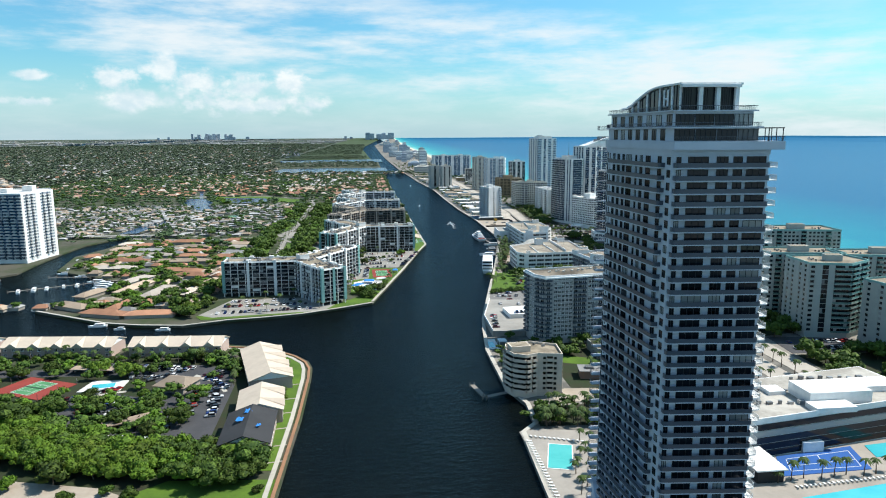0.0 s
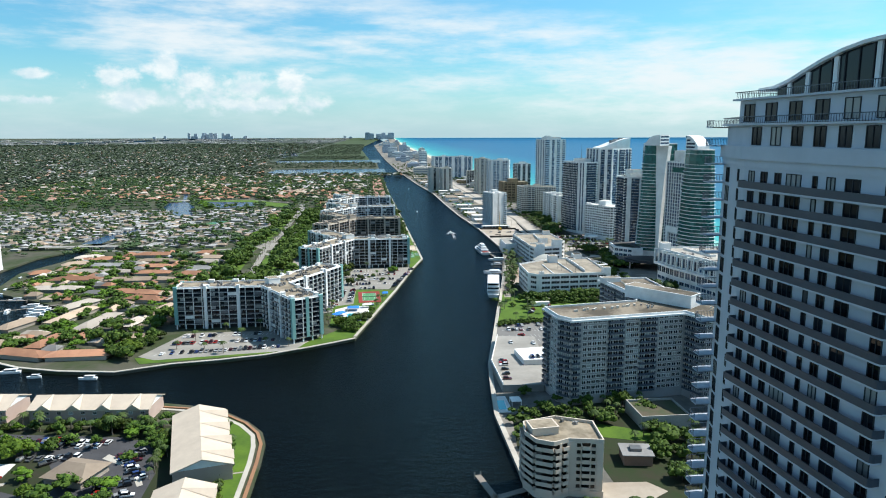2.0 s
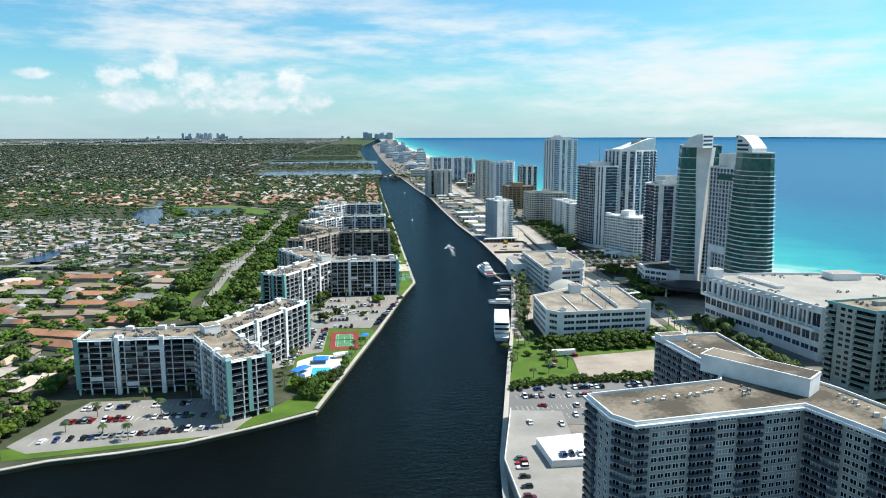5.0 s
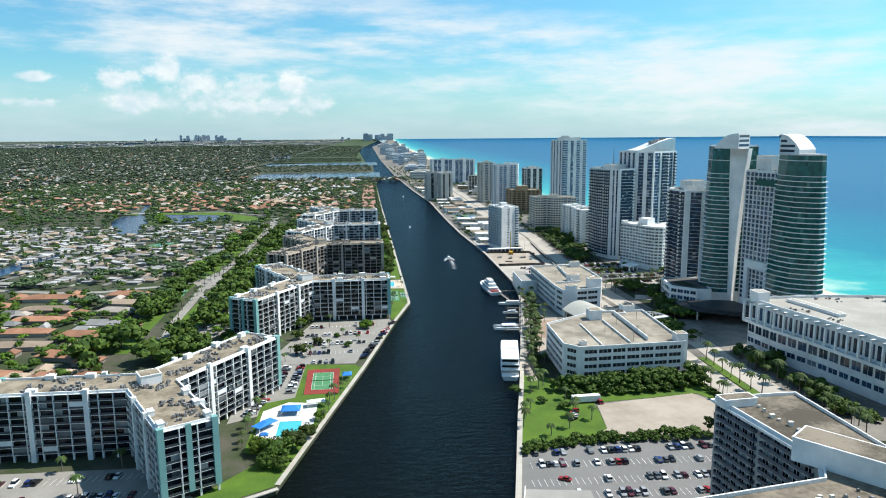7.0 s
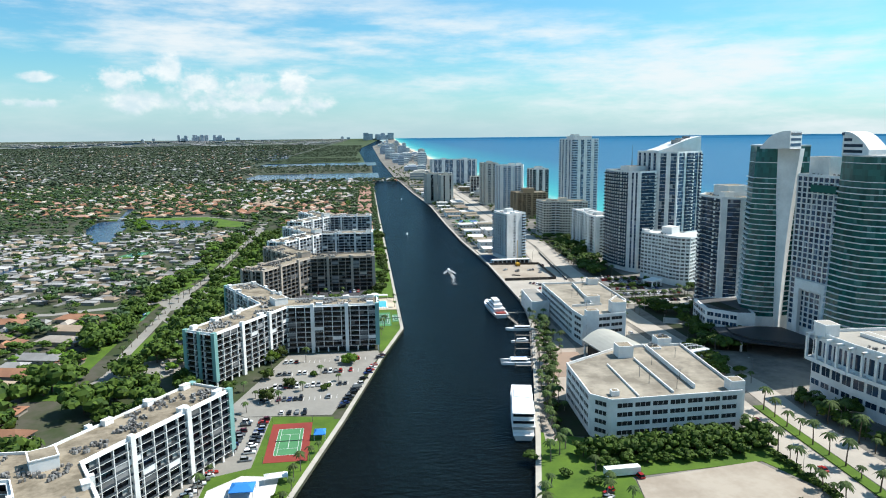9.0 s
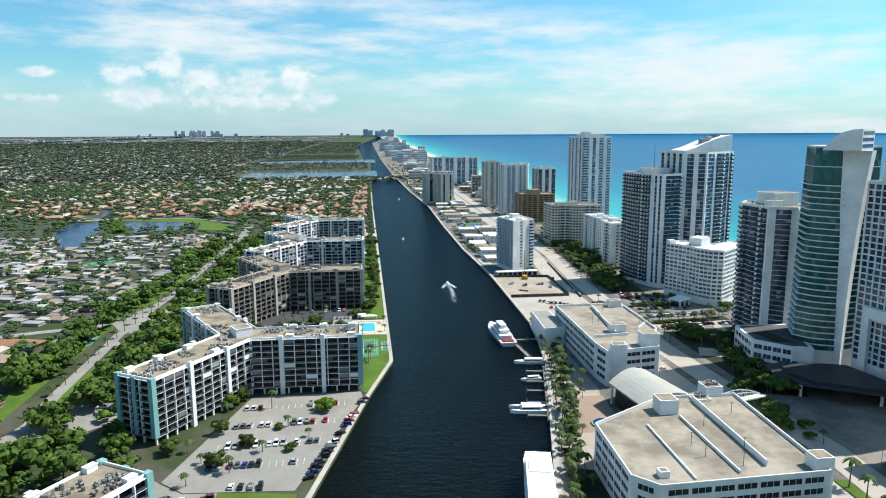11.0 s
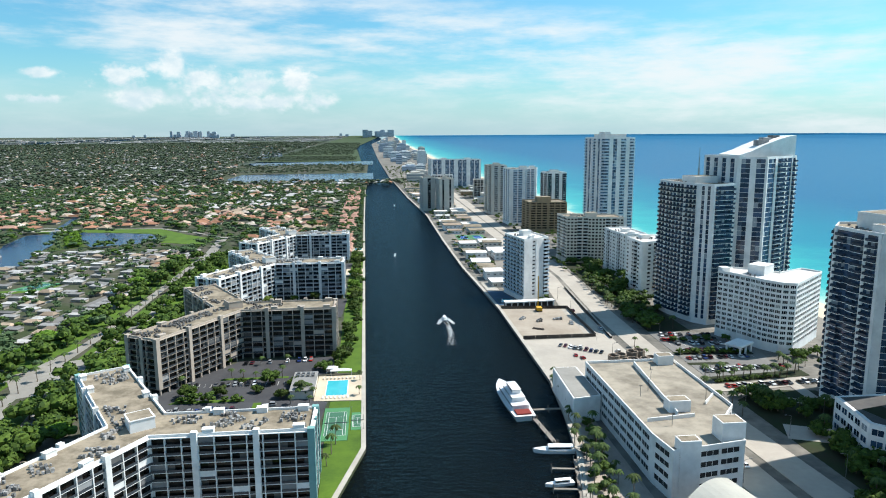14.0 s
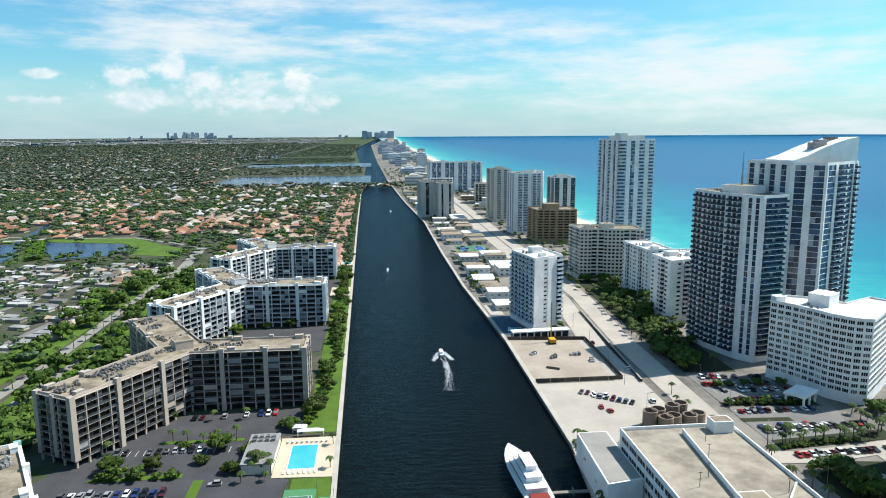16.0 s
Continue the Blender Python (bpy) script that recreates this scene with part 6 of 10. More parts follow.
for row in range(33):
    y = 876 + row * 24
    if 1052 < y < 1110 or 1290 < y < 1350:
        continue
    for lane, (xa, xb) in enumerate(((interp(y, EAST_BANK) + 7, 150), (152, 172))):
        if row < 3 and lane == 1:
            continue
        w = xb - xa - LOW.uniform(2, 6)
        if w < 5 or LOW.random() < 0.12:
            continue
        low_building((xa + xb) / 2, y + LOW.uniform(-2, 2), w, LOW.uniform(10, 19), LOW.choice((3.2, 3.6, 5.8)), LOW.uniform(-4, 2), LOW.choice((WHITE, CREAM, CREAM)), LOW.choice((ROOF_WHITE, ROOF_WHITE, ROOF, TAN_ROOF)),
                     "low pale building with a flat light roof near the canal")
for k in range(26):
    y = 1130 + k * 30 + LOW.uniform(-5, 5)
    x = LOW.uniform(205, 262)
    if LOW.random() < 0.75 and not (1150 < y < 1300 or 1655 < y < 1700):
        low_building(x, y, LOW.uniform(14, 26), LOW.uniform(10, 18), LOW.choice((4, 6.5, 9)), LOW.uniform(-6, 4), LOW.choice((WHITE, CREAM, TAN)), ROOF_WHITE, "low pale building with a flat light roof near the beach")

# far high-rises up the coast and the city on the skyline: plain far shapes with floor bands


def far_tower(x, y, lx, ly, h, wall, label, cat="tower", group="", panes=RAIL_BLUE):
    root = thing("far_tower", x, y, label, cat, group)
    bm = bmesh.new()
    box(bm, -lx / 2, -ly / 2, 0, lx / 2, ly / 2, h)
    box(bm, -lx / 4, -ly / 4, h, lx / 4, ly / 4, h + 3)
    part("wall", bm, wall, root)
    n = max(3, int(h / 6))
    bm = bmesh.new()
    box(bm, -lx / 2 - 0.15, -ly / 2 - 0.15, 0, lx / 2 + 0.15, ly / 2 + 0.15, h / n * 0.34)
    me = mesh_of("window_band", bm, panes)
    repeat("window_band", me, [pose(0, 0, h / n * (k + 0.25)) for k in range(n)], root, 0)
    return root


for k in range(60):
    y = 1720 + 55 * k + LOW.uniform(-20, 20) + (k > 30) * (k - 30) * 60
    xa, xb = interp(y, EAST_BANK) + 40, interp(y, SHORE) - 45
    far_tower(LOW.uniform(xa, xb), y, LOW.uniform(18, 45), LOW.uniform(14, 22), LOW.choice((12, 16, 22, 30, 42)) * (0.8 if k < 12 else 1), LOW.choice((TOWER_WHITE, CREAM, WHITE)), "distant pale high-rise on the barrier island", group="distant high-rises")
for k in range(26):
    a = radians(LOW.uniform(-15.0, -11.3) if k < 18 else LOW.uniform(-17.5, 0.5))
    d = LOW.uniform(12500, 14500)
    h = LOW.uniform(45, 115) if k < 18 else LOW.uniform(35, 55)
    # blue-grey wall colour stands in for the haze over the skyline
    far_tower(HUB.x + math.sin(a) * d, HUB.y + math.cos(a) * d, LOW.uniform(40, 70), 50, h, surf("haze_tinted_wall", (0.52, 0.60, 0.66)), "distant city tower on the horizon", group="city skyline")
for k in range(10):
    y = 11500 + k * 350
    far_tower(interp(y, SHORE) - LOW.uniform(60, 500), y, LOW.uniform(60, 110), 60, LOW.uniform(60, 120), MATS["haze_tinted_wall"], "distant coastal tower on the horizon", group="coastal skyline")

# ---- ground covers, roads, courts and pools ----
def lane(name, pts, width, z, mat, label, kind="structure"):
    """A ribbon of even width along a line of the plan."""
    lo, hi = [], []
    for i, p in enumerate(pts):
        a, b = Vector(pts[max(0, i - 1)]), Vector(pts[min(len(pts) - 1, i + 1)])
        d = (b - a).normalized()
        nrm = Vector((-d.y, d.x)) * width / 2
        lo.append(tuple(Vector(p) - nrm)), hi.append(tuple(Vector(p) + nrm))
    verts = [drawn(*p, z) for p in lo] + [drawn(*p, z) for p in hi]
    n = len(pts)
    base = [v - Vector((0, 0, 0.3)) for v in verts]
    faces = [(i, i + 1, n + i + 1, n + i) for i in range(n - 1)]
    m = len(verts)
    faces += [(m + i, m + i + 1, i + 1, i) for i in range(n - 1)] + [(n + i, n + i + 1, m + n + i + 1, m + n + i) for i in range(n - 1)]
    me = raw_mesh(name, verts + base, faces, [mat])
    return tagged(new(name, me), label, "road" if "road" in name else name.split("_")[0], kind=kind)


CAP = surf("seawall_cap", (0.60, 0.56, 0.48), (0.46, 0.42, 0.36), grain=0.8, broad=0.1)
wb = [(interp(y, WEST_BANK) - 0.8, y) for y in (423, 450, 484, 505, 527, 565, 604, 625, 643, 660, 700, 780, 900, 1020, 1250, 1500, 1640)]
lane("seawall_west", wb, 1.6, 0.35, CAP, "pale concrete seawall cap along the canal")
lane("seawall_south", [(x + 0.5, y + 0.8) for x, y in SOUTH_SHORE[:11]][::-1], 1.5, 0.35, CAP, "pale concrete seawall cap along the shore")
lane("seawall_east", [(interp(y, EAST_BANK) + 0.9, y) for y, x in EAST_BANK if y < 2000], 1.8, 0.4, CAP, "pale concrete seawall cap along the canal")
pe = [(-29, 60), (-29.2, 190), (-28.5, 208), (-27.2, 246), (-26.9, 288), (-27.5, 301), (-30, 310), (-35.5, 319), (-44, 327.5), (-60, 335.5), (-75, 339.5)]
lane("seawall_peninsula", pe, 1.1, 0.4, surf("rust_cap", (0.40, 0.21, 0.11), (0.30, 0.16, 0.09)), "rust-brown seawall edge along the peninsula")
lane("path_peninsula", [(x - 2.3 if i < 6 else x - 1.4, y - (0 if i < 5 else 1.6)) for i, (x, y) in enumerate(pe)], 1.5, 0.2, CAP, "pale waterside footpath")

WZ = 0.16
ROAD_W = [(-76, 575), (-76, 590), (-79, 617), (-81, 664), (-83.5, 700), (-84, 730), (-82, 760), (-80, 800), (-81, 905), (-82, 1032), (-90, 1120)]
ROAD_E = [(-62, 655), (-67, 690), (-72, 715), (-72, 742), (-69.5, 780), (-67, 820), (-69, 860), (-73, 910), (-77, 960), (-78.5, 1032), (-86, 1120)]
lane("road_west", ROAD_W, 5.0, WZ, LOT_PALE, "pale road between trees and verges")
lane("road_west", ROAD_E, 4.6, WZ + 0.02, LOT_PALE, "pale road between trees and verges")
flat("junction_west_bend", [(-96, 724), (-84, 744), (-72, 748), (-66, 726), (-70, 706), (-82, 700)], 0.14, LOT_PALE, "broad pale bend of the suburban road")
lane("road_west", [(-48, 604), (-60, 640), (-70, 668), (-84, 690)], 5.0, WZ + 0.012, LOT_PALE, "pale side road beside the flats")
flat("junction_west", [(-84, 560), (-74, 560), (-46, 588), (-46, 606), (-62, 606), (-76, 600)], 0.125, LOT_PALE, "pale concrete junction beside the flats")
flat("lot_west", [(-66, 478), (-50, 476), (-30, 522), (-44, 532)], 0.12, ASPHALT, "dark asphalt car park behind the flats")
lane("road_cross", [(-262, 727), (-220, 714), (-177, 701), (-148, 700), (-126, 709), (-101, 716), (-87, 736)], 6.0, WZ + 0.01, LOT_PALE, "pale cross road")
lane("road_suburb", [(-210, 560), (-160, 575), (-95, 580)], 4.5, WZ, ASPHALT, "asphalt suburban street")
ROW_DIR = Vector((0.255, 0.967))
for k in range(-1, 11):
    x0 = -112 - 22 * k
    lane("street_suburb", [(x0, 722), (x0 + 0.264 * 110, 832), (x0 + 0.264 * 225, 947), (x0 + 0.264 * 330, 1052)] if k > 3 else [(x0, 735), (x0 + 0.264 * 30, 765)] if k < 0 else [(x0, 722), (x0 + 0.264 * 40 * (k + 1), 722 + 40 * (k + 1))], 3.6, WZ - 0.02, LOT_PALE if k % 2 else ASPHALT_PALE, "pale street between rows of low roofs")
flat("lawn_suburb", [(-104, 738), (-97, 742), (-84, 762), (-84, 772), (-106, 768)], 0.11, GRASS, "bright lawn beside the road")
flat("lawn_suburb", [(-90, 790), (-84, 790), (-85, 900), (-92, 890)], 0.11, GRASS, "bright lawn beside the road")
flat("lot_suburb", [(-122, 806), (-108, 812), (-100, 880), (-110, 884)], 0.12, ASPHALT_PALE, "grey parking strip beside the road")
flat("lawn_court_bank", [(-184, 884), (-150, 900), (-152, 912), (-186, 896)], 0.11, GRASS, "green bank below a tennis court")
# deck colour mixes blue paving with the painted shadow of the tower
flat("quay_deck", [(131.5, 822), (146, 822), (140, 858), (131, 860)], 0.2, surf("shadowed_blue_deck", (0.06, 0.12, 0.20), (0.045, 0.09, 0.15)), "blue-grey waterside deck with the tower's shadow in its tone")
flat("quay_terrace", [(131, 861), (139, 861), (138, 884), (130.5, 884)], 0.2, CAP, "pale waterside terrace beside the tower")
lane("road_bridge", [(-300, 728), (-262, 727), (-225, 727), (-190, 722)], 8.0, 2.6, CONCRETE, "low concrete road bridge over the canal")
lane("road_shore", [(20, 1020), (18, 1250), (14, 1500), (10, 1640)], 6.0, WZ, PAVING, "pale street between pink roofs")
lane("road_ocean_west", [(176, 226), (175, 300), (174, 380), (174, 453), (174.5, 512), (176, 540), (170, 600), (168.5, 650), (170, 745), (171, 800), (180, 895), (181, 1000), (178, 1200), (176, 1500), (172, 1800)], 11.5, WZ, BOULEVARD, "broad pale boulevard carriageway")
lane("road_ocean_east", [(191, 228), (191, 300), (191, 453), (191, 512), (193, 540), (186, 600), (183, 650), (185.5, 745), (187, 800), (194, 895), (194, 1000), (191, 1200), (190, 1500), (184, 1800)], 11.5, WZ, BOULEVARD, "broad pale boulevard carriageway")
lane("median_strip", [(182.6, 380), (182.6, 453), (183, 520)], 4.0, 0.30, GRASS, "planted median strip of the boulevard")
lane("road_hotel_drive", [(198, 640), (212, 634), (226, 632)], 12, WZ + 0.02, BOULEVARD, "pale hotel forecourt")

flat("lawn_shore", [(2, 423), (-20, 410), (-41, 400), (-95, 391), (-100, 400), (-30, 405), (-5, 440), (8, 490), (22, 528), (27, 528), (16, 484)], 0.12, GRASS, "mown grass strip along the seawall")
flat("lawn_court", [(-12, 446), (5, 440), (20, 500), (24, 530), (1, 533), (0, 493), (-12, 488)], 0.16, GRASS, "mown lawn round the pool and court")
flat("lawn_point", [(42, 606), (45, 606), (54, 642), (53.4, 684), (41, 684), (41, 650)], 0.16, GRASS, "bright green lawn on the canal point")
flat("lawn_bank", [(42, 716), (52.8, 716), (50.5, 1010), (40, 1010)], 0.10, GRASS, "green bank strip with hedges")
flat("lawn_road", [(-77, 560), (-56, 560), (-50, 800), (-52, 1000), (-73, 1000), (-77, 800)], 0.10, GRASS, "grass verge beside the road")
flat("lawn_road", [(-100, 560), (-86, 560), (-92, 700), (-86, 800), (-82, 1000), (-92, 1000), (-98, 800)], 0.10, GRASS, "grass verge beside the road")
LAWN_LAKES = [(-262, 1195), (-168, 1187), (-128, 1140), (-95, 1108), (-96, 1074), (-140, 1090), (-146, 1122), (-166, 1152), (-246, 1172)]
lane("road_lake_bridge", [(-300, 1172), (-284, 1168), (-256, 1174), (-244, 1180)], 6.0, 2.2, CAP, "low pale road bridge at the head of the lake")
flat("scrub_tongue", [(-262, 1156), (-247, 1170), (-222, 1112), (-198, 1073), (-214, 1062), (-224, 1040), (-236, 1095)], 0.24, surf("scrub_green", (0.075, 0.115, 0.02), (0.05, 0.08, 0.016), grain=0.6, broad=0.1, bump=0.5), "lime-green scrub on a tongue of land between lakes")
flat("lawn_lakes", LAWN_LAKES, 0.2, GRASS, "bright green bank round the lakes")
flat("lawn_lakes", [(-330, 1215), (-300, 1200), (-270, 1176), (-268, 1160), (-300, 1184), (-330, 1194)], 0.2, GRASS, "bright green bank round the lakes")
lane("road_lakes", [(-330, 1222), (-262, 1197), (-168, 1189), (-120, 1150), (-92, 1120)], 4.0, WZ, LOT_PALE, "pale road along the lake bank")
flat("lawn_canal_park", [(84, 437), (78.5, 434), (88, 480), (95, 508), (112, 500), (116, 471), (113, 450), (102, 441)], 0.14, GRASS, "bright mown lawn beside the canal")
flat("lawn_lot", [(113, 473), (160, 478), (170, 455), (168, 440), (172, 440), (172, 492), (113, 494)], 0.13, GRASS, "green strip under a hedge")
flat("lot_sand", [(103, 441.5), (113, 450), (116.5, 471.5), (158, 478), (168, 455), (150, 441), (143, 443)], 0.2, SANDLOT, "pale empty sandy lot")
flat("lot_asphalt", [(72, 402), (76.5, 431), (100, 440), (150, 438), (166, 430), (166, 396), (100, 398)], 0.12, ASPHALT_PALE, "worn asphalt car park")
flat("lawn_peninsula", [(-45, 327), (-36, 318), (-30.4, 305), (-29, 290), (-30.2, 206), (-40, 206), (-39, 300), (-48, 318)], 0.12, GRASS, "bright green lawn strips beside the water")
flat("lot_estate_south", [(-130, 100), (-72, 100), (-74, 196), (-82, 201), (-130, 214)], 0.09, SANDLOT, "pale sandy yard behind the grove")
flat("lawn_peninsula_south", [(-29.6, 80), (-29.6, 200), (-62, 203), (-72, 195), (-72, 80)], 0.12, GRASS, "bright green lawn")
for yy in (210, 222, 236, 250, 264, 280):
    flat("path_cross", [(-37, yy), (-29, yy + 1.5), (-29, yy + 2.3), (-37, yy + 0.8)], 0.16, PAVING, "narrow pale footpath across the lawn")
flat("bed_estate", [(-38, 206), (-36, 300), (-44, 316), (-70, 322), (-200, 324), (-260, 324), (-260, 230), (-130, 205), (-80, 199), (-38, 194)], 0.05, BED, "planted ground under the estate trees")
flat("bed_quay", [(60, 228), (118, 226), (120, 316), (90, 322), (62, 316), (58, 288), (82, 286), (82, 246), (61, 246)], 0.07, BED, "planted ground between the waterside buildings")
flat("lot_quay", [(71, 258.5), (79, 263), (92, 262), (96, 256), (85, 249), (72, 248.5)], 0.12, SANDLOT, "small pale yard beside the towers")
flat("lot_annex", [(126, 286), (160, 284), (176, 300), (178, 330), (162, 330), (158, 300), (128, 304)], 0.11, ASPHALT, "asphalt drive at the foot of the condominium")
flat("bed_annex", [(88, 284), (126, 282), (128, 300), (104, 300), (100, 330), (86, 326)], 0.09, BED, "planted ground beside the annex")
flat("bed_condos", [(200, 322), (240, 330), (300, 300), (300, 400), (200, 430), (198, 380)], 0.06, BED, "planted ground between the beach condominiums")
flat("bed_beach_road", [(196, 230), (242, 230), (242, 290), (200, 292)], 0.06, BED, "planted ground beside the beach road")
flat("lot_condos", [(199, 294), (242, 292), (241, 316), (202, 320)], 0.13, ASPHALT, "dark car park below the condominiums")
flat("lot_corner", [(140, 240), (168, 240), (168, 268), (140, 268)], 0.13, ASPHALT_PALE, "grey car park behind the podium")
flat("bed_hotel", [(197, 588), (214, 582), (226, 606), (212, 618), (214, 640), (233, 646), (232, 674), (210, 677), (196, 668)], 0.07, BED, "dense planting round the hotel drive")
lane("road_hotel_south", [(187, 682), (200, 680.5), (216, 682), (236, 685)], 8, WZ + 0.03, BOULEVARD, "pale side street beside the hotel")
lane("road_hotel_loop", [(208, 680), (213, 668), (219, 664), (226, 668), (227, 681)], 5, WZ + 0.035, BOULEVARD, "curved pale drive beside the hotel")
for pl in ([(196, 722), (232, 719), (232, 723), (196, 726)], [(197, 686), (240, 690), (240, 697), (197, 693)], [(196, 708), (214, 707), (214, 710), (196, 711)]):
    flat("bed_car_park", pl, 0.22, BED, "planted strip in the hotel car park")
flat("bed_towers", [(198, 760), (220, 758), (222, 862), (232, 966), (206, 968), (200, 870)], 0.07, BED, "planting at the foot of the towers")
flat("lot_estate", [(-136, 322), (-112, 318), (-76, 312), (-57, 284), (-56, 234), (-80, 232), (-110, 240), (-124, 272), (-108, 282), (-92, 274), (-88, 286), (-98, 304), (-136, 310)], 0.085, ASPHALT, "asphalt parking courts of the estate")
flat("path_estate", [(-126, 276), (-120, 274), (-100, 281), (-100, 283), (-120, 277)], 0.13, CAP, "pale footpath beside the pool")
flat("path_estate", [(-77, 296), (-66, 288), (-60, 276), (-58.6, 277), (-64, 290), (-76, 299)], 0.13, CAP, "pale footpath round the turning circle")
flat("drive_peninsula", [(-170, 306), (-76, 300), (-68, 276), (-71, 247), (-66, 230), (-59, 232), (-57, 262), (-60, 300), (-70, 309), (-170, 315)], 0.10, ASPHALT, "asphalt drive and parking of the estate")
lane("road_estate", [(-72, 250), (-100, 262), (-125, 268), (-160, 272)], 7.0, 0.1, ASPHALT, "asphalt estate road under trees")
lane("road_estate", [(-98, 262), (-92, 244), (-74, 236)], 6.0, 0.11, ASPHALT, "asphalt estate road under trees")
LOTS = {
    "lot_flats_south": ([(-99, 402), (-86, 440), (-36, 439), (-21, 418), (-27, 404), (-90, 396)], LOT_PALE), "lot_flats": ([(-17, 541), (-1, 606), (41, 607), (42, 600), (23, 532), (-9, 534)], LOT_PALE),
    "lot_flats_side": ([(-22, 470), (-12, 476), (-12, 488), (0, 493), (1, 533), (-9, 533.5), (-17, 540), (-22, 545)], LOT_PALE), "lot_flats_north": ([(-42, 672), (-20, 662), (38, 660), (40, 684), (34, 686), (34, 714), (40, 716), (40, 738), (-2, 736), (-30, 700)], ASPHALT),
    "lot_flats_third": ([(-22, 806), (40, 806), (42, 850), (0, 846)], ASPHALT), "lot_flats_fourth": ([(-22, 918), (40, 918), (42, 966), (0, 960)], ASPHALT),
    "lot_hotel": ([(197, 758), (228, 754), (236, 716), (226, 690), (196, 686)], ASPHALT_PALE), "lot_flats_west": ([(-60, 590), (-40, 590), (-20, 618), (-36, 660), (-60, 664)], LOT_PALE)}
for nm, (pl, mt) in LOTS.items():
    flat(nm, pl, 0.14, mt, "asphalt car park beside the flats" if "flats" in nm else "worn grey asphalt hotel car park")
for pl in ([(-20, 688), (8, 688), (8, 690.5), (-18, 690.5)], [(-6, 712), (22, 712), (22, 714), (-4, 714)], [(12, 668), (15, 668), (15, 686), (12, 686)]):
    flat("lawn_island", pl, 0.24, GRASS, "planted kerb island in the car park")
flat("site_sand", [(131.5, 813), (169, 809), (168, 754.5), (131.5, 754.5)], 0.14, SANDLOT, "bare sandy building site")
flat("site_paving", [(131.5, 752.5), (168, 752.5), (166, 716), (140, 692), (131.5, 692)], 0.14, BOULEVARD, "pale paved yard beside the canal")
flat("promenade", [(102, 540), (123, 630), (129, 690), (136, 690), (136, 600), (128, 560), (113, 536), (100, 500), (96, 500)], 0.15, PAVING, "pale waterside promenade")
flat("bed_promenade", [(100, 504), (111, 504), (113, 540), (128, 562), (135, 600), (135, 676), (130, 676), (124, 630), (112, 570), (104, 536)], 0.19, surf("promenade_paving", (0.52, 0.44, 0.36), (0.38, 0.32, 0.27), grain=0.8, broad=0.1), "pale paved strip along the promenade")
flat("bed_garage", [(101, 504), (112, 502), (113, 534), (107, 536)], 0.23, BED, "planted bed beside the garage")
flat("plaza", [(114, 560), (133, 560), (135, 592), (126, 592)], 0.23, surf("brick_paving", (0.42, 0.30, 0.22), (0.34, 0.25, 0.19)), "brick-coloured plaza")

flat("lawn_annex", [(84, 302), (88, 294), (104, 288), (108, 294), (100, 300), (92, 304)], 0.13, GRASS, "lawn beside the annex")
hut = thing("garden_house", 94, 276, "small brown flat-roofed house among trees", "house", turn=-10)
for nm, dims, mt in (("wall", (-4.5, -4, 0, 4.5, 4, 3.4), surf("brown_wall", (0.34, 0.22, 0.16))), ("roof", (-5, -4.5, 3.4, 5, 4.5, 3.7), GREY_ROOF), ("roof_unit", (-2, -1.5, 3.7, 1.5, 1.5, 4.6), METAL)):
    bm = bmesh.new()
    box(bm, *dims)
    part(nm, bm, mt, hut)
# parking deck beside the slab building
deck = thing("parking_deck", 80, 370, "pale low parking deck beside the canal", "parking deck")
bm = bmesh.new()
prism(bm, local(ccw([(63.5, 368), (63, 339), (80, 338), (86, 350), (92, 404), (73.5, 407)]), 80, 370), 0, 3.0)
part("slab", bm, CONCRETE, deck)
bm = bmesh.new()
prism(bm, local(ccw([(76, 378), (77, 362), (88, 362), (92, 380)]), 80, 370), 3.0, 5.4)
part("ramp_roof", bm, WHITE, deck, "white flat roof over the ramp")
bm = bmesh.new()
for p, q in (((63.5, 368), (63, 339)), ((73.5, 407), (63.5, 368))):
    L = (Vector(q) - Vector(p)).length
    box(bm, 0, -0.25, 3.0, L, 0, 4.0, 0, along(local([p], 80, 370)[0], local([q], 80, 370)[0]))
part("parapet", bm, WHITE, deck)

# courts and pools
def court(x, y, lx, ly, turn, surround, inner, label, hx, hy, group=""):
    root = thing("tennis_court", x, y, label, "tennis court", group, turn=turn)
    bm = bmesh.new()
    box(bm, -lx / 2, -ly / 2, 0, lx / 2, ly / 2, 0.22)
    part("surround", bm, surround, root)
    bm = bmesh.new()
    box(bm, -hx, -hy, 0.2, hx, hy, 0.235)
    part("playing_surface", bm, inner, root)
    w = 0.06
    k = hx * 0.75
    for x0, y0, x1, y1 in ((-hx, -hy, hx, -hy), (-hx, hy, hx, hy), (-hx, -hy, -hx, hy), (hx, -hy, hx, hy), (-k, -hy, -k, hy), (k, -hy, k, hy), (-k, -hy * 0.54, k, -hy * 0.54), (-k, hy * 0.54, k, hy * 0.54), (0, -hy * 0.54, 0, hy * 0.54)):
        bm = bmesh.new()
        box(bm, min(x0, x1) - w, min(y0, y1) - w, 0.235, max(x0, x1) + w, max(y0, y1) + w, 0.26)
        part("court_line", bm, LINE, root)
    bm = bmesh.new()
    box(bm, -hx - 0.5, -0.02, 0.3, hx + 0.5, 0.02, 0.6)
    part("net", bm, METAL, root)
    for sx in (-1, 1):
        for sy in (-1, 0, 1):
            bm = bmesh.new()
            box(bm, sx * lx / 2 - 0.06, sy * ly / 2 - 0.06, 0, sx * lx / 2 + 0.06, sy * ly / 2 + 0.06, 2.6)
            part("fence_post", bm, METAL, root)
    return root


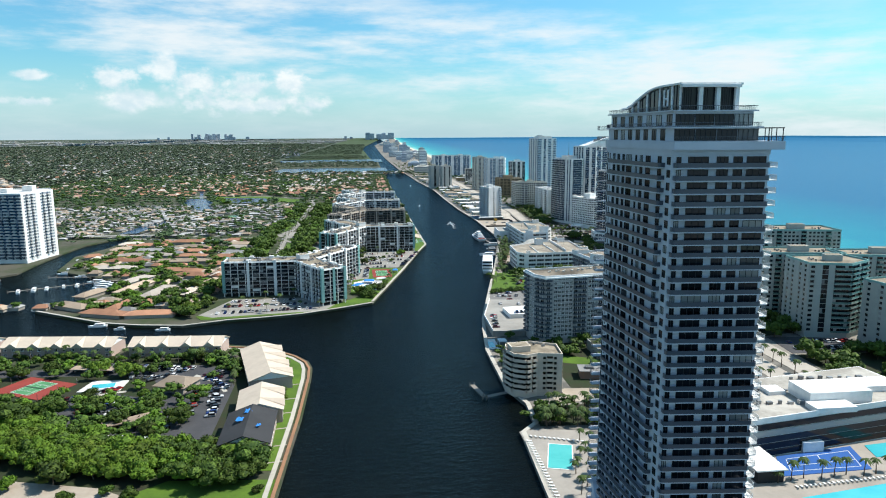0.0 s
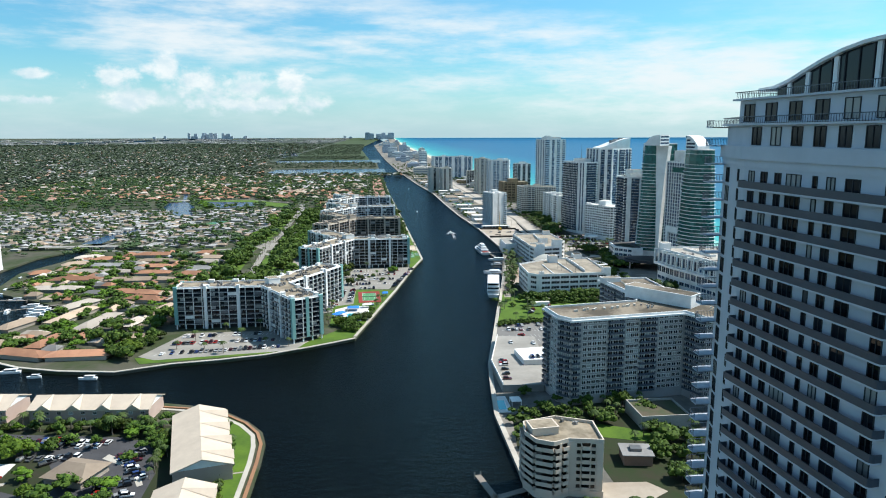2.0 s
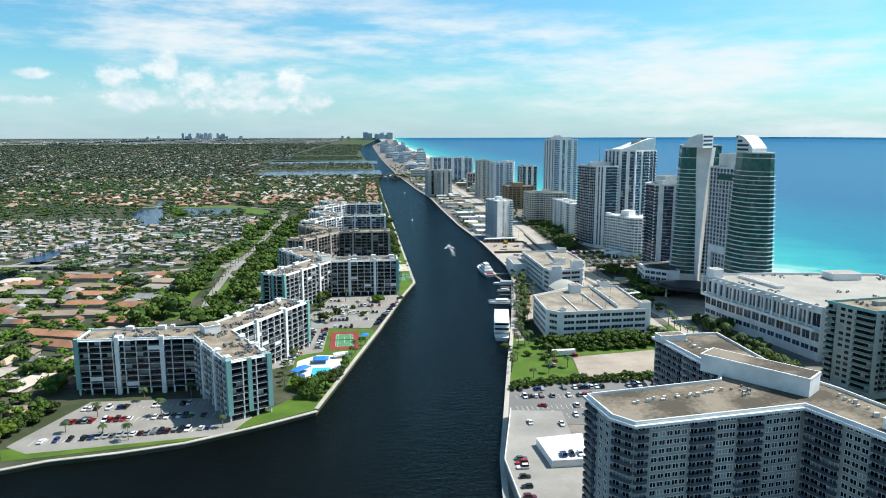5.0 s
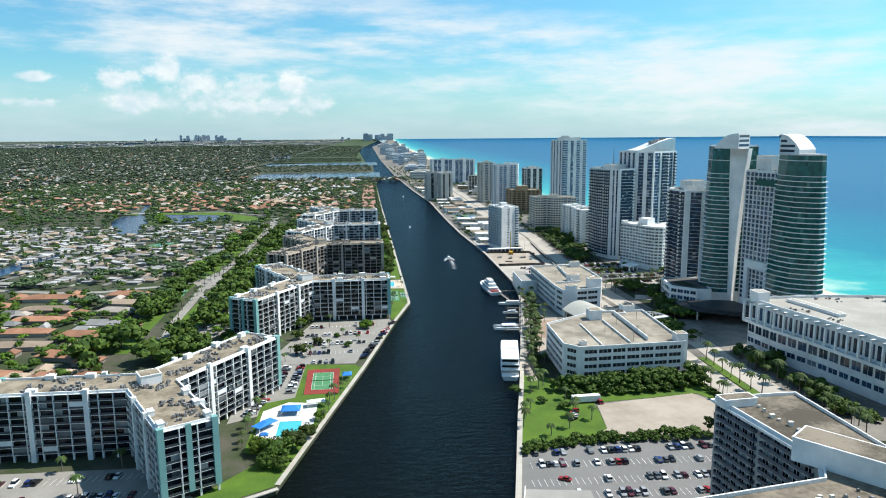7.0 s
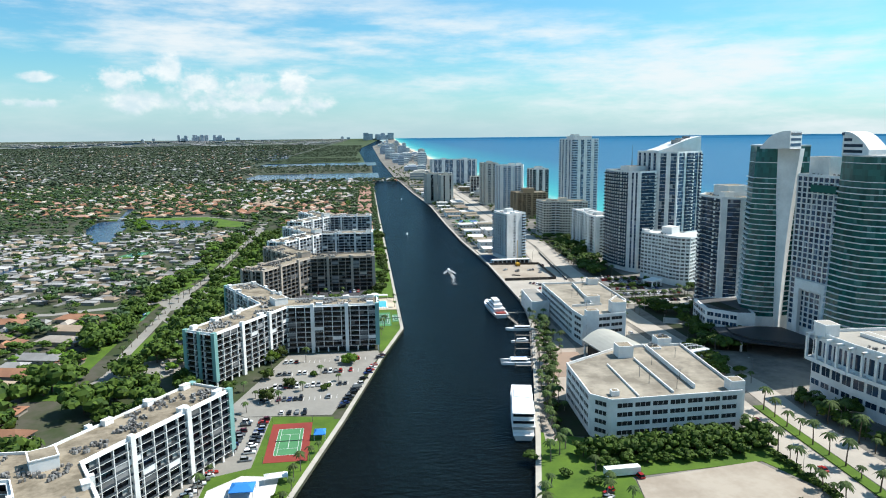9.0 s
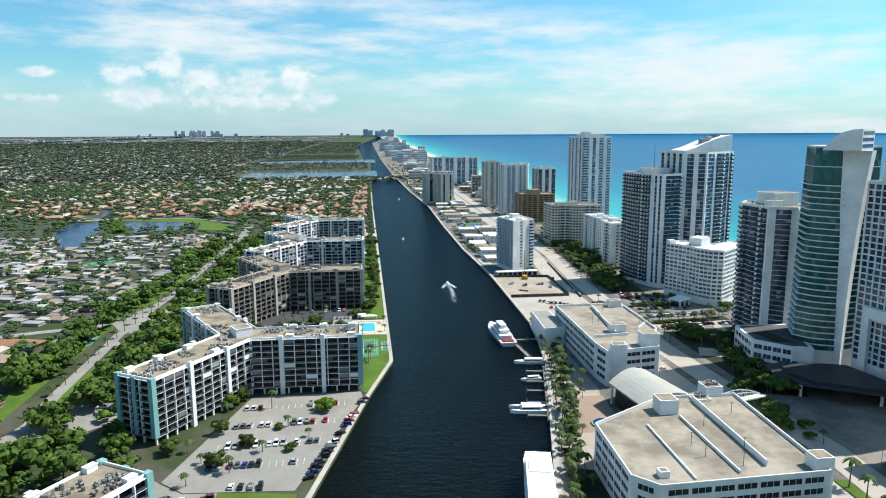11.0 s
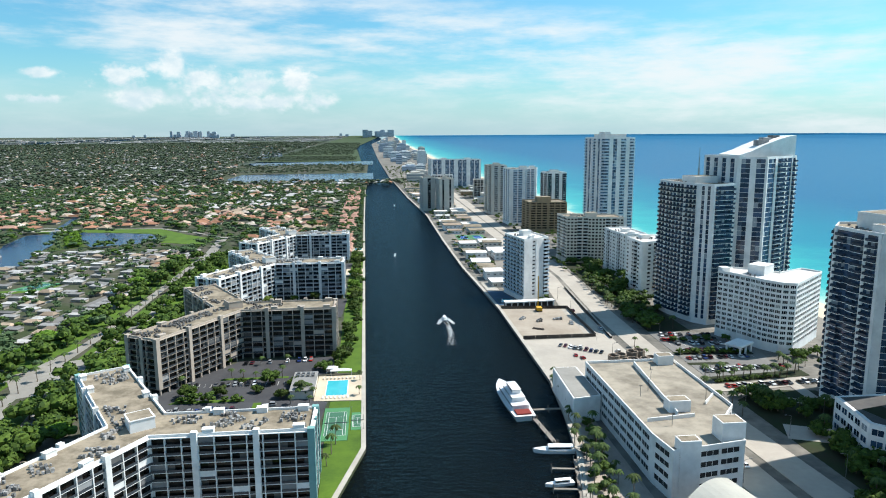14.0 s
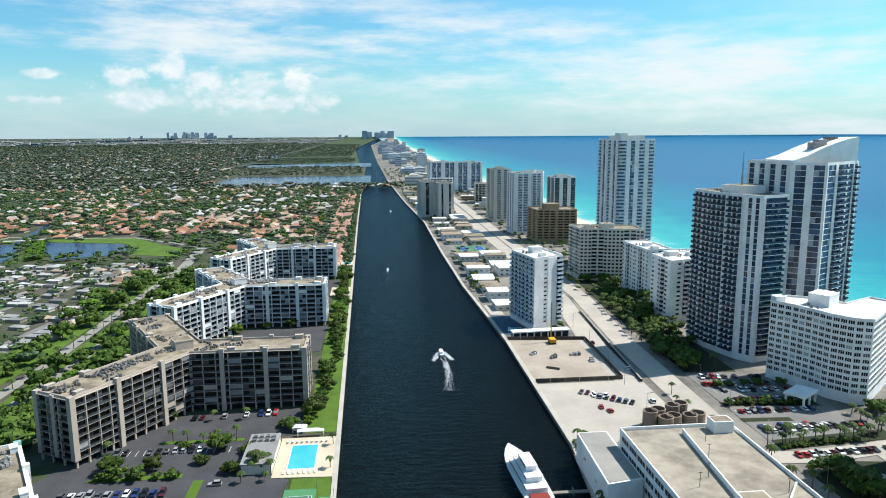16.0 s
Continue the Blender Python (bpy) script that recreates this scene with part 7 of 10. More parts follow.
court(9.8, 510.8, 14.0, 30, 1.5, COURT_RED, COURT_GREEN, "green tennis court with red surround", 4.3, 10.2)
court(44.2, 663.5, 9.2, 28, 0, COURT_GREEN, surf("dull_green_court", (0.07, 0.2, 0.12)), "green tennis court beside the pool terrace", 3.6, 10)
court(51.8, 665, 4.4, 15, 0, COURT_GREEN, MATS["dull_green_court"], "small green ball court beside the seawall", 1.7, 5)
court(-167, 908, 18, 26, -20, COURT_GREEN, surf("teal_court", (0.05, 0.22, 0.20)), "teal tennis court behind the rows of roofs", 4.5, 9)
court(-139.5, 290.5, 26, 19, -26, COURT_RED, COURT_GREEN, "green tennis court with red surround among trees", 5, 7)
court(-98, 689, 13, 20, 4, COURT_GREEN, COURT_BLUE, "blue tennis court with green surround among trees", 4.5, 9)
for dx3 in (-7, 7):
    court(152 + dx3, 1085, 13, 28, 0, COURT_GREEN, COURT_BLUE, "blue tennis court with green surround by the canal", 4, 9)


def pool(x, y, lx, ly, turn, deckpoly, deck_mat, label, mat=POOL):
    root = thing("swimming_pool", x, y, label, "swimming pool")
    bm = bmesh.new()
    prism(bm, local(ccw(deckpoly), x, y), 0, 0.28)
    part("pool_deck", bm, deck_mat, root)
    bm = bmesh.new()
    pl = rect(0, 0, lx, ly, turn)
    prism(bm, offset(pl, 0.35), 0.2, 0.36)
    part("coping", bm, WHITE, root)
    bm = bmesh.new()
    prism(bm, pl, 0.3, 0.40)
    part("pool_surface", bm, mat, root, "clear turquoise water")
    return root


def lounger_at(x, y, turn, group, z=0.28):
    root = thing("sun_lounger", x, y, "white sun lounger on the pool terrace", "sun lounger", group, turn=turn, z=z)
    bm = bmesh.new()
    box(bm, -0.3, -0.8, 0.25, 0.3, 0.4, 0.35)
    for sx in (-0.25, 0.25):
        for yy in (-0.7, 0.3):
            box(bm, sx - 0.04, yy - 0.04, 0, sx + 0.04, yy + 0.04, 0.25)
    part("frame", bm, WHITE, root)
    bm = bmesh.new()
    box(bm, -0.3, 0, 0, 0.3, 0.7, 0.08, 0, pose(0, 0.38, 0.3, 35))
    part("backrest", bm, WHITE, root)


pool(1.0, 463, 8, 13, 0, [(-10.5, 480), (-2, 488), (9.5, 486), (9.3, 453), (-10.2, 455)], surf("white_deck", (0.68, 0.66, 0.62), (0.55, 0.53, 0.5)), "rectangular turquoise pool on a white terrace")
pool(43, 698, 8.2, 16, 0, [(34.7, 685), (34.7, 712), (53.4, 712), (53.8, 684)], surf("sand_deck", (0.62, 0.52, 0.38), (0.52, 0.43, 0.32)), "rectangular turquoise pool on a sand-coloured terrace")
pool(44, 930, 7, 12, 0, [(38, 918), (38, 942), (50.5, 942), (51, 918)], MATS["sand_deck"], "turquoise pool beside the flats")
pool(45, 1030, 6, 10, 0, [(39, 1020), (39, 1040), (50, 1040), (50, 1020)], MATS["sand_deck"], "turquoise pool beside the flats")
pool(-111.5, 289, 9, 5, 10, [(-120, 283), (-118, 296), (-103, 295), (-103, 283)], MATS["white_deck"], "turquoise pool among estate trees")
pool(59.8, 325, 3, 9, -4, [(57, 318), (57.5, 334), (63, 334), (63, 318)], MATS["white_deck"], "narrow turquoise pool on the quay")
pool(60.5, 204, 7.5, 17, -16, [(51.4, 224), (58, 225.5), (76, 222), (76, 180), (60.5, 172), (52, 176)], surf("travertine_deck", (0.44, 0.40, 0.345), (0.33, 0.30, 0.26)), "turquoise pool on a waterside terrace", surf("green_pool", (0.08, 0.50, 0.46), (0.12, 0.58, 0.54), rough=0.05, spec=0.5))
for k in range(9):
    lounger_at(37 + k * 1.6, 708.5, 180, "loungers by the pool")
for k in range(7):
    lounger_at(38 + k * 1.6, 687.3, 0, "loungers by the pool")
    lounger_at(7.2, 456 + k * 2.0, 90, "loungers by the pool")
for k in range(22):
    lounger_at(52.6 + 0.02 * k, 176 + k * 1.9, 90, "loungers on the waterside terrace")
for k in range(26):
    lounger_at(121 + 1.5 * k, 171.4 + 0.12 * k, 180, "loungers by the podium pool", 3.0)
for k in range(12):
    lounger_at(54.6 + k * 1.5, 219.4 - k * 0.55, 200, "loungers on the waterside terrace")


def cabana(x, y, lx, ly, turn, mat, label):
    root = thing("cabana", x, y, label, "cabana", turn=turn)
    bm = bmesh.new()
    box(bm, -lx / 2, -ly / 2, 2.0, lx / 2, ly / 2, 2.2)
    top = [bm.verts.new(v) for v in ((-lx / 2, -ly / 2, 2.2), (lx / 2, -ly / 2, 2.2), (lx / 2, ly / 2, 2.2), (-lx / 2, ly / 2, 2.2), (-lx / 4, 0, 3.0), (lx / 4, 0, 3.0))]
    for f4 in ((0, 1, 5, 4), (1, 2, 5), (2, 3, 4, 5), (3, 0, 4)):
        bm.faces.new([top[i] for i in f4])
    part("roof", bm, mat, root)
    for sx in (-1, 1):
        for sy in (-1, 1):
            bm = bmesh.new()
            box(bm, sx * (lx / 2 - 0.2) - 0.08, sy * (ly / 2 - 0.2) - 0.08, 0, sx * (lx / 2 - 0.2) + 0.08, sy * (ly / 2 - 0.2) + 0.08, 2.0)
            part("post", bm, WHITE, root)


cabana(65.5, 326, 4, 5, 0, WHITE, "small white-roofed quay shelter")
cabana(0.2, 477.5, 7, 6, 0, BLUE_CLOTH, "bright blue canvas pool cabana")
cabana(-7.6, 464.5, 4, 9, -38, BLUE_CLOTH, "bright blue canvas pool cabana")
cabana(20, 513, 4, 5, 0, BLUE_CLOTH, "small blue canvas shelter beside the court")
cabana(9, 483.5, 7, 3.5, 10, WHITE, "white flat pergola beside the pool")
cabana(44, 713.5, 9, 2, 0, WHITE, "long white pool shelter")
cabana(-6.5, 455, 3, 2, 0, BLUE_CLOTH, "small blue canvas shelter")
cabana(40, 717, 5, 2.5, 0, WHITE, "white garden shed roof")
bath = thing("pool_house", 30, 697, "low grey-roofed pool house", "pool house")
bm = bmesh.new()
box(bm, -4.5, -9, 0, 4.5, 12, 3.2)
part("wall", bm, CREAM, bath)
bm = bmesh.new()
box(bm, -4.8, -9.3, 3.2, 4.8, 12.3, 3.6)
part("roof", bm, GREY_ROOF, bath)
for k in range(8):
    bm = bmesh.new()
    box(bm, -3.5 + (k % 4) * 2.0, 6 + (k // 4) * 2.5, 3.6, -2.3 + (k % 4) * 2.0, 7.4 + (k // 4) * 2.5, 4.4)
    part("roof_unit", bm, METAL, bath)

pool(138.5, 831, 6, 7, -12, [(133, 825), (145, 825), (144, 837), (133, 838)], surf("teal_deck", (0.05, 0.11, 0.14)), "blue pool on the dark quay deck")
shelter = thing("quay_pavilion", 149, 818, "long white flat-roofed pavilion with dark openings", "pavilion", turn=4)
bm = bmesh.new()
box(bm, -15, -2.5, 3.0, 15, 2.5, 3.6)
part("roof", bm, WHITE, shelter)
# near-black block paints the shade inside the pavilion's openings
bm = bmesh.new()
box(bm, -14.4, -1.6, 0, 14.4, 2.3, 3.0)
part("room", bm, DARK, shelter)
for k in range(9):
    bm = bmesh.new()
    box(bm, -14.8 + 3.6 * k, -2.3, 0, -14.3 + 3.6 * k, -1.7, 3.0)
    part("post", bm, WHITE, shelter)
porch = thing("hotel_porch", 226, 722, "white flat-roofed entrance porch of the hotel", "porch", turn=35)
bm = bmesh.new()
box(bm, -6, -4, 4.2, 6, 4, 5.0)
part("roof", bm, WHITE, porch)
for px, py in ((-5.2, -3.2), (5.2, -3.2), (-5.2, 3.2), (5.2, 3.2), (0, -3.2)):
    bm = bmesh.new()
    box(bm, px - 0.35, py - 0.35, 0, px + 0.35, py + 0.35, 4.2)
    part("column", bm, WHITE, porch)
wall_low = thing("retaining_wall", 178.6, 800, "low dark wall along the middle of the boulevard", "wall")
bm = bmesh.new()
box(bm, -0.35, -50, 0, 0.35, 62, 1.3, 0, pose(0, 0, 0, 0, 0, -4))
part("wall", bm, BROWN, wall_low)
bm = bmesh.new()
box(bm, -0.42, -50, 1.3, 0.42, 62, 1.42, 0, pose(0, 0, 0, 0, 0, -4))
part("coping", bm, CONCRETE, wall_low)
# white lines of parking bays, as one cover
vs, fs = [], []
for x0, y0, x1, y1, n, dx4, dy4 in ((76, 405, 160, 402, 44, 0, 4), (78, 413, 160, 411, 43, 0, 4), (80, 424, 162, 421, 43, 0, 4), (-92, 402, -34, 408, 28, 0.5, 4), (-88, 418, -36, 420, 25, 0.5, 4), (-86, 430, -40, 432, 23, 0.5, 4),
                                    (-6, 546, 24, 548, 14, 0, 4), (-5, 560, 28, 562, 15, 0, 4), (-3, 576, 32, 578, 16, 0, 4), (-2, 592, 35, 594, 16, 0, 4), (198, 700, 226, 700, 13, 0, 4), (198, 714, 230, 714, 14, 0, 4), (-18, 704, 26, 704, 18, 0, 4), (200, 735, 230, 733, 14, 0, 4)):
    for k in range(n + 1):
        a = Vector((x0 + (x1 - x0) * k / n, y0 + (y1 - y0) * k / n))
        e = len(vs)
        for sx, t in ((-0.07, 0), (0.07, 0), (0.07, 1), (-0.07, 1)):
            vs.append((a.x + sx + dx4 * t, a.y + dy4 * t, 0.20))
        fs.append((e, e + 1, e + 2, e + 3))
tagged(new("parking_lines", raw_mesh("parking_lines", vs, fs, [LINE])), "worn white parking bay lines on the asphalt", "road marking", kind="stuff")

# fence round the building site, and its machines
fence = thing("site_fence", 150, 782, "dark hoarding fence round the building site", "fence")
for p, q in (((131.5, 813.5), (169.5, 809.5)), ((169.5, 809.5), (168.5, 754)), ((168.5, 754), (131.5, 754))):
    n = round((Vector(q) - Vector(p)).length / 6)
    bm = bmesh.new()
    box(bm, 0, -0.05, 0.1, (Vector(q) - Vector(p)).length / n - 0.1, 0.05, 1.9)
    me = mesh_of("fence_panel", bm, surf("hoarding", (0.10, 0.085, 0.07), (0.06, 0.05, 0.045), vary=0.3))
    L = (Vector(q) - Vector(p)).length
    repeat("fence_panel", me, [along(local([p], 150, 782)[0], local([q], 150, 782)[0]) @ pose(L * k / n, 0, 0) for k in range(n)], fence)
rig = thing("drilling_rig", 152, 806, "yellow tracked drilling rig with a tall mast", "construction machine")
YEL = surf("machine_yellow", (0.62, 0.36, 0.03), (0.5, 0.28, 0.03))
for nm, dims, mt in (("track", (-1.6, -2.2, 0, -0.8, 2.2, 0.9), DARK), ("track", (0.8, -2.2, 0, 1.6, 2.2, 0.9), DARK), ("cab", (-1.5, -2.4, 0.9, 1.5, 1.8, 2.6), YEL), ("mast", (-0.25, 2.0, 0, 0.25, 2.5, 20), YEL)):
    bm = bmesh.new()
    box(bm, *dims)
    part(nm, bm, mt, rig)
for k, (x, y, lx, ly, h) in enumerate(((158, 787, 5, 2, 1.6), (147, 784, 3, 2, 2.0), (139, 790, 3.5, 2, 1.5), (143, 770, 1.5, 6, 0.8), (163, 778, 4, 2, 1.5))):
    pile = thing("site_material", x, y, "heap of building material on the sandy site", "building material", turn=20 * k)
    bm = bmesh.new()
    for j in range(4):
        box(bm, -lx / 2 + j * lx / 4, -ly / 2, 0, -lx / 2 + (j + 0.85) * lx / 4, ly / 2, h * (0.6 + 0.13 * j))
    bmesh.ops.bevel(bm, geom=list(bm.edges), offset=0.08, segments=1, affect="EDGES")
    part("stack", bm, BROWN if k == 3 else METAL, pile)

# ---- trees, palms and hedges ----
def leaf_cloud(rng, lobes, count, size, flatness=0.5):
    """Quads of leaf clumps on and inside a crown made of several lobes (x, y, z, radius)."""
    weights = np.array([l[3] ** 2 for l in lobes])
    pick = rng.choice(len(lobes), count, p=weights / weights.sum())
    lob = np.array(lobes)[pick]
    d = rng.normal(size=(count, 3))
    d /= np.linalg.norm(d, axis=1)[:, None]
    d[:, 2] = np.where(d[:, 2] < -0.35, -d[:, 2] * 0.5, d[:, 2])
    r = lob[:, 3] * (0.72 + 0.34 * rng.random(count))
    c = lob[:, :3] + d * r[:, None] * np.array((1, 1, 0.8))
    nrm = d + rng.normal(size=(count, 3)) * flatness
    nrm /= np.linalg.norm(nrm, axis=1)[:, None]
    t = np.cross(nrm, rng.normal(size=(count, 3)))
    t /= np.linalg.norm(t, axis=1)[:, None]
    b = np.cross(nrm, t)
    s = size * (0.6 + 0.8 * rng.random(count))[:, None]
    quad = np.stack([c - t * s, c - b * s * 0.62, c + t * s, c + b * s * 0.62], 1)
    quad[:, 0] -= nrm * s * 0.25
    quad[:, 2] -= nrm * s * 0.25
    return quad.reshape(-1, 3)


def blobs(rng, lobes, nu=7, nv=4, fill=0.74):
    """Uneven leafy masses inside the lobes, as loose quads."""
    out = []
    for x, y, z, r in lobes:
        rad = r * fill * (0.8 + 0.4 * rng.random((nv + 1, nu)))
        a = 2 * math.pi * (np.arange(nu) + rng.random()) / nu
        e = np.linspace(-0.75, math.pi / 2, nv + 1)[:, None]
        g = np.stack([x + rad * np.cos(e) * np.cos(a), y + rad * np.cos(e) * np.sin(a), z + 0.8 * rad * np.sin(e)], -1)
        h = np.roll(g, -1, axis=1)
        out.append(np.stack([g[:-1], h[:-1], h[1:], g[1:]], 2).reshape(-1, 3))
    return np.concatenate(out)


def quads_mesh(name, co, mats, mi=None):
    """Mesh of loose quads from their corners, four after four."""
    n = len(co) // 4
    me = bpy.data.meshes.new(name)
    me.vertices.add(n * 4)
    me.vertices.foreach_set("co", np.ascontiguousarray(co, dtype=np.float32).ravel())
    me.loops.add(n * 4)
    me.loops.foreach_set("vertex_index", np.arange(n * 4, dtype=np.int32))
    me.polygons.add(n)
    me.polygons.foreach_set("loop_start", np.arange(0, n * 4, 4, dtype=np.int32))
    for m in mats:
        me.materials.append(m)
    if mi is not None:
        me.polygons.foreach_set("material_index", np.asarray(mi, dtype=np.int32))
    me.update(calc_edges=True)
    me.validate()
    return me


def limb(bm, a, b, r0, r1, seg=6):
    a, b = Vector(a), Vector(b)
    q = (b - a).to_track_quat("Z", "Y")
    rings = [[bm.verts.new(p + q @ Vector((r * math.cos(2 * math.pi * k / seg), r * math.sin(2 * math.pi * k / seg), 0))) for k in range(seg)] for p, r in ((a, r0), (b, r1))]
    for k in range(seg):
        bm.faces.new((rings[0][k], rings[0][(k + 1) % seg], rings[1][(k + 1) % seg], rings[1][k]))


def make_tree(seed, height, spread, mat, count, leaf):
    rng, r = np.random.default_rng(seed), random.Random(seed)
    lobes = [(0, 0, height * 0.62, spread * 0.44)]
    for k in range(7):
        a = k * 0.9 + r.uniform(-0.3, 0.3)
        d = spread * r.uniform(0.3, 0.55)
        lobes.append((d * math.cos(a), d * math.sin(a), height * r.uniform(0.36, 0.72), spread * r.uniform(0.24, 0.36)))
    bm = bmesh.new()
    limb(bm, (0, 0, -0.2), (0, 0, height * 0.3), 0.16 + height * 0.015, 0.13)
    for l in lobes[1:6]:
        limb(bm, (0, 0, height * 0.3), (l[0] * 0.85, l[1] * 0.85, l[2]), 0.11, 0.04, 5)
    trunk = mesh_of("trunk", bm, TRUNK)
    crown = quads_mesh("crown", np.concatenate([leaf_cloud(rng, lobes, count, leaf), blobs(rng, lobes)]), [mat])
    return trunk, crown


TREES = [make_tree(11 + k, h, s, m, 760, 0.35) for k, (h, s, m) in enumerate(((6.5, 6.5, LEAF), (5.5, 6.0, LEAF), (7.5, 7.0, LEAF), (6.0, 7.5, LEAF_LIGHT), (5.0, 5.0, LEAF_LIGHT), (4.2, 4.6, LEAF)))]
COVER_TREES = [make_tree(11 + k, h, s, LEAF, 150, 0.6) for k, (h, s) in enumerate(((6.5, 6.5), (5.5, 6.0), (7.5, 7.0), (6.0, 7.5), (5.0, 5.0), (4.2, 4.6)))]
PINE = make_tree(41, 9.5, 4.0, LEAF, 260, 0.4)


def make_palm(seed, height, fronds=15, reach=2.3):
    r = random.Random(seed)
    bm = bmesh.new()
    lean = (r.uniform(-0.5, 0.5), r.uniform(-0.5, 0.5))
    mids = [(lean[0] * u * u, lean[1] * u * u, height * u) for u in (0, 0.4, 0.75, 1.0)]
    for (a, b), (ra, rb) in zip(zip(mids, mids[1:]), ((0.22, 0.16), (0.16, 0.13), (0.13, 0.11))):
        limb(bm, a, b, ra, rb)
    trunk = mesh_of("trunk", bm, PALM_TRUNK)
    co = []
    top = Vector(mids[-1])
    for k in range(fronds):
        a = 2 * math.pi * k / fronds + r.uniform(-0.2, 0.2)
        rise = r.uniform(0.1, 1.0)
        d, side = Vector((math.cos(a), math.sin(a), 0)), Vector((-math.sin(a), math.cos(a), 0))
        L = reach * r.uniform(0.85, 1.15)
        spine = [top + d * L * u + Vector((0, 0, rise * L * 0.55 * u - L * (0.75 + 0.3 * rise) * u * u)) for u in (0, 0.35, 0.7, 1.0)]
        for (p, q), (wa, wb) in zip(zip(spine, spine[1:]), ((0.10, 0.34), (0.34, 0.30), (0.30, 0.04))):
            for s in (-1, 1):
                dip = Vector((0, 0, -0.16))
                co += [p, q, q + side * s * wb * L * 0.5 + dip * wb * 3, p + side * s * wa * L * 0.5 + dip * wa * 3]
    crown = quads_mesh("fronds", np.array([tuple(v) for v in co]), [PALM_LEAF])
    return trunk, crown


PALMS = [make_palm(70 + k, h, 15, rr) for k, (h, rr) in enumerate(((5.5, 2.1), (6.5, 2.3), (7.5, 2.4), (4.5, 2.0)))]
PLANT_LABELS = {"tree": "leafy green broad-leaved tree with a rounded crown", "palm_tree": "slender palm tree with drooping green fronds", "pine_tree": "tall thin dark green pine tree"}
COUNT = {"tree": 0, "palm_tree": 0, "pine_tree": 0}
SPARE = {"tree": [], "palm_tree": []}
TREE_RND = random.Random(5)


def plant(kind, x, y, size=1.0, z=0.0, which=None, group=""):
    pool4 = {"tree": TREES, "palm_tree": PALMS, "pine_tree": [PINE]}[kind]
    k = (TREE_RND.choice((0, 1, 2, 5, 0, 1, 2, 5, 3, 4)) if kind == "tree" else TREE_RND.randrange(len(pool4))) if which is None else which
    if COUNT[kind] >= 190:
        SPARE[kind].append((k, x, y, z, size, TREE_RND.uniform(0, 360)))
        return
    COUNT[kind] += 1
    root = thing(kind, x, y, PLANT_LABELS[kind] + (" by the water" if group == "shore" else ""), "tree" if kind != "palm_tree" else "palm tree", turn=TREE_RND.uniform(0, 360), size=size * TREE_RND.uniform(0.85, 1.15), z=z)
    for nm, me in zip(("trunk", "crown"), pool4[k]):
        ob = new(nm, me)
        ob.parent = root


def row_of(kind, pts, gap, size=1.0, jitter=0.8, z=0.0, which=None, skip=0.0):
    for p, q in zip(pts, pts[1:]):
        L = math.hypot(q[0] - p[0], q[1] - p[1])
        for k in range(max(1, int(L / gap))):
            if TREE_RND.random() < skip:
                continue
            u = (k + 0.5) / max(1, int(L / gap))
            plant(kind, p[0] + (q[0] - p[0]) * u + TREE_RND.uniform(-jitter, jitter), p[1] + (q[1] - p[1]) * u + TREE_RND.uniform(-jitter, jitter), size * TREE_RND.uniform(0.8, 1.2), z, which)


# nearest first: peninsula grove, lawns, promenade, boulevard
GROVE_N = [(-230, 300), (-145, 268), (-112, 241), (-79, 224), (-53, 221), (-33, 206)]
GROVE_S = [(-230, 262), (-145, 232), (-112, 214), (-80, 205), (-54, 199), (-33, 197)]


def between_lines(x, u):
    a = interp(x, GROVE_S)
    return a + (interp(x, GROVE_N) - a) * u


for k in range(46):
    x = TREE_RND.uniform(-150, -38)
    plant("tree", x, between_lines(x, TREE_RND.random()), TREE_RND.uniform(0.9, 1.3), which=TREE_RND.choice((3, 4, 3, 4)) if x < -56 else TREE_RND.choice((0, 2, 1)))
for x, y, s in ((-108, 203, 1.0), (-96, 205, 1.1), (-118, 206, 1.0), (-88, 194, 0.7), (-78, 197, 0.6), (-70, 193, 0.6), (-34, 193, 0.5)):
    plant("tree", x, y, s)
for x, y, s in ((-92, 247, 1.3), (-70, 246, 1.2), (-83, 259, 1.2), (-105, 262, 1.1), (-90, 273, 1.0), (-105, 300, 1.0), (-119, 306, 1.0), (-81, 316, 0.9), (-140, 309, 1.1), (-60, 306, 0.9), (-98, 240, 1.2), (-78, 238, 1.1), (-118, 256, 1.2), (-128, 262, 1.1), (-96, 304, 0.9), (-152, 304, 1.1), (-158, 290, 1.1), (-52, 296, 0.8), (-46, 308, 0.9), (-128, 250, 1.2), (-140, 262, 1.2), (-112, 276, 0.9)):
    plant("tree", x, y, s)
row_of("tree", [(-168, 330), (-122, 323), (-112, 322), (-74, 319)], 5, 0.62, 1.3)
row_of("palm_tree", [(-168, 329), (-74, 320)], 6, 0.8, 1.5)
row_of("palm_tree", [(-38.5, 212), (-36, 262), (-36.5, 294), (-43, 318)], 4.5, 0.6, 1.2)
row_of("tree", [(-35.5, 262), (-36, 292), (-43, 318)], 5, 0.42, 1.0)
row_of("palm_tree", [(-74, 322), (-62, 312), (-58, 296), (-56, 280)], 2.6, 0.75, 1.6)
row_of("tree", [(-72, 320), (-61, 310), (-58, 294)], 3.2, 0.62, 1.6)
row_of("tree", [(-44, 268), (-43, 312)], 7, 0.55, 1.0)
row_of("palm_tree", [(-120, 322), (-66, 314)], 9, 0.9, 2)
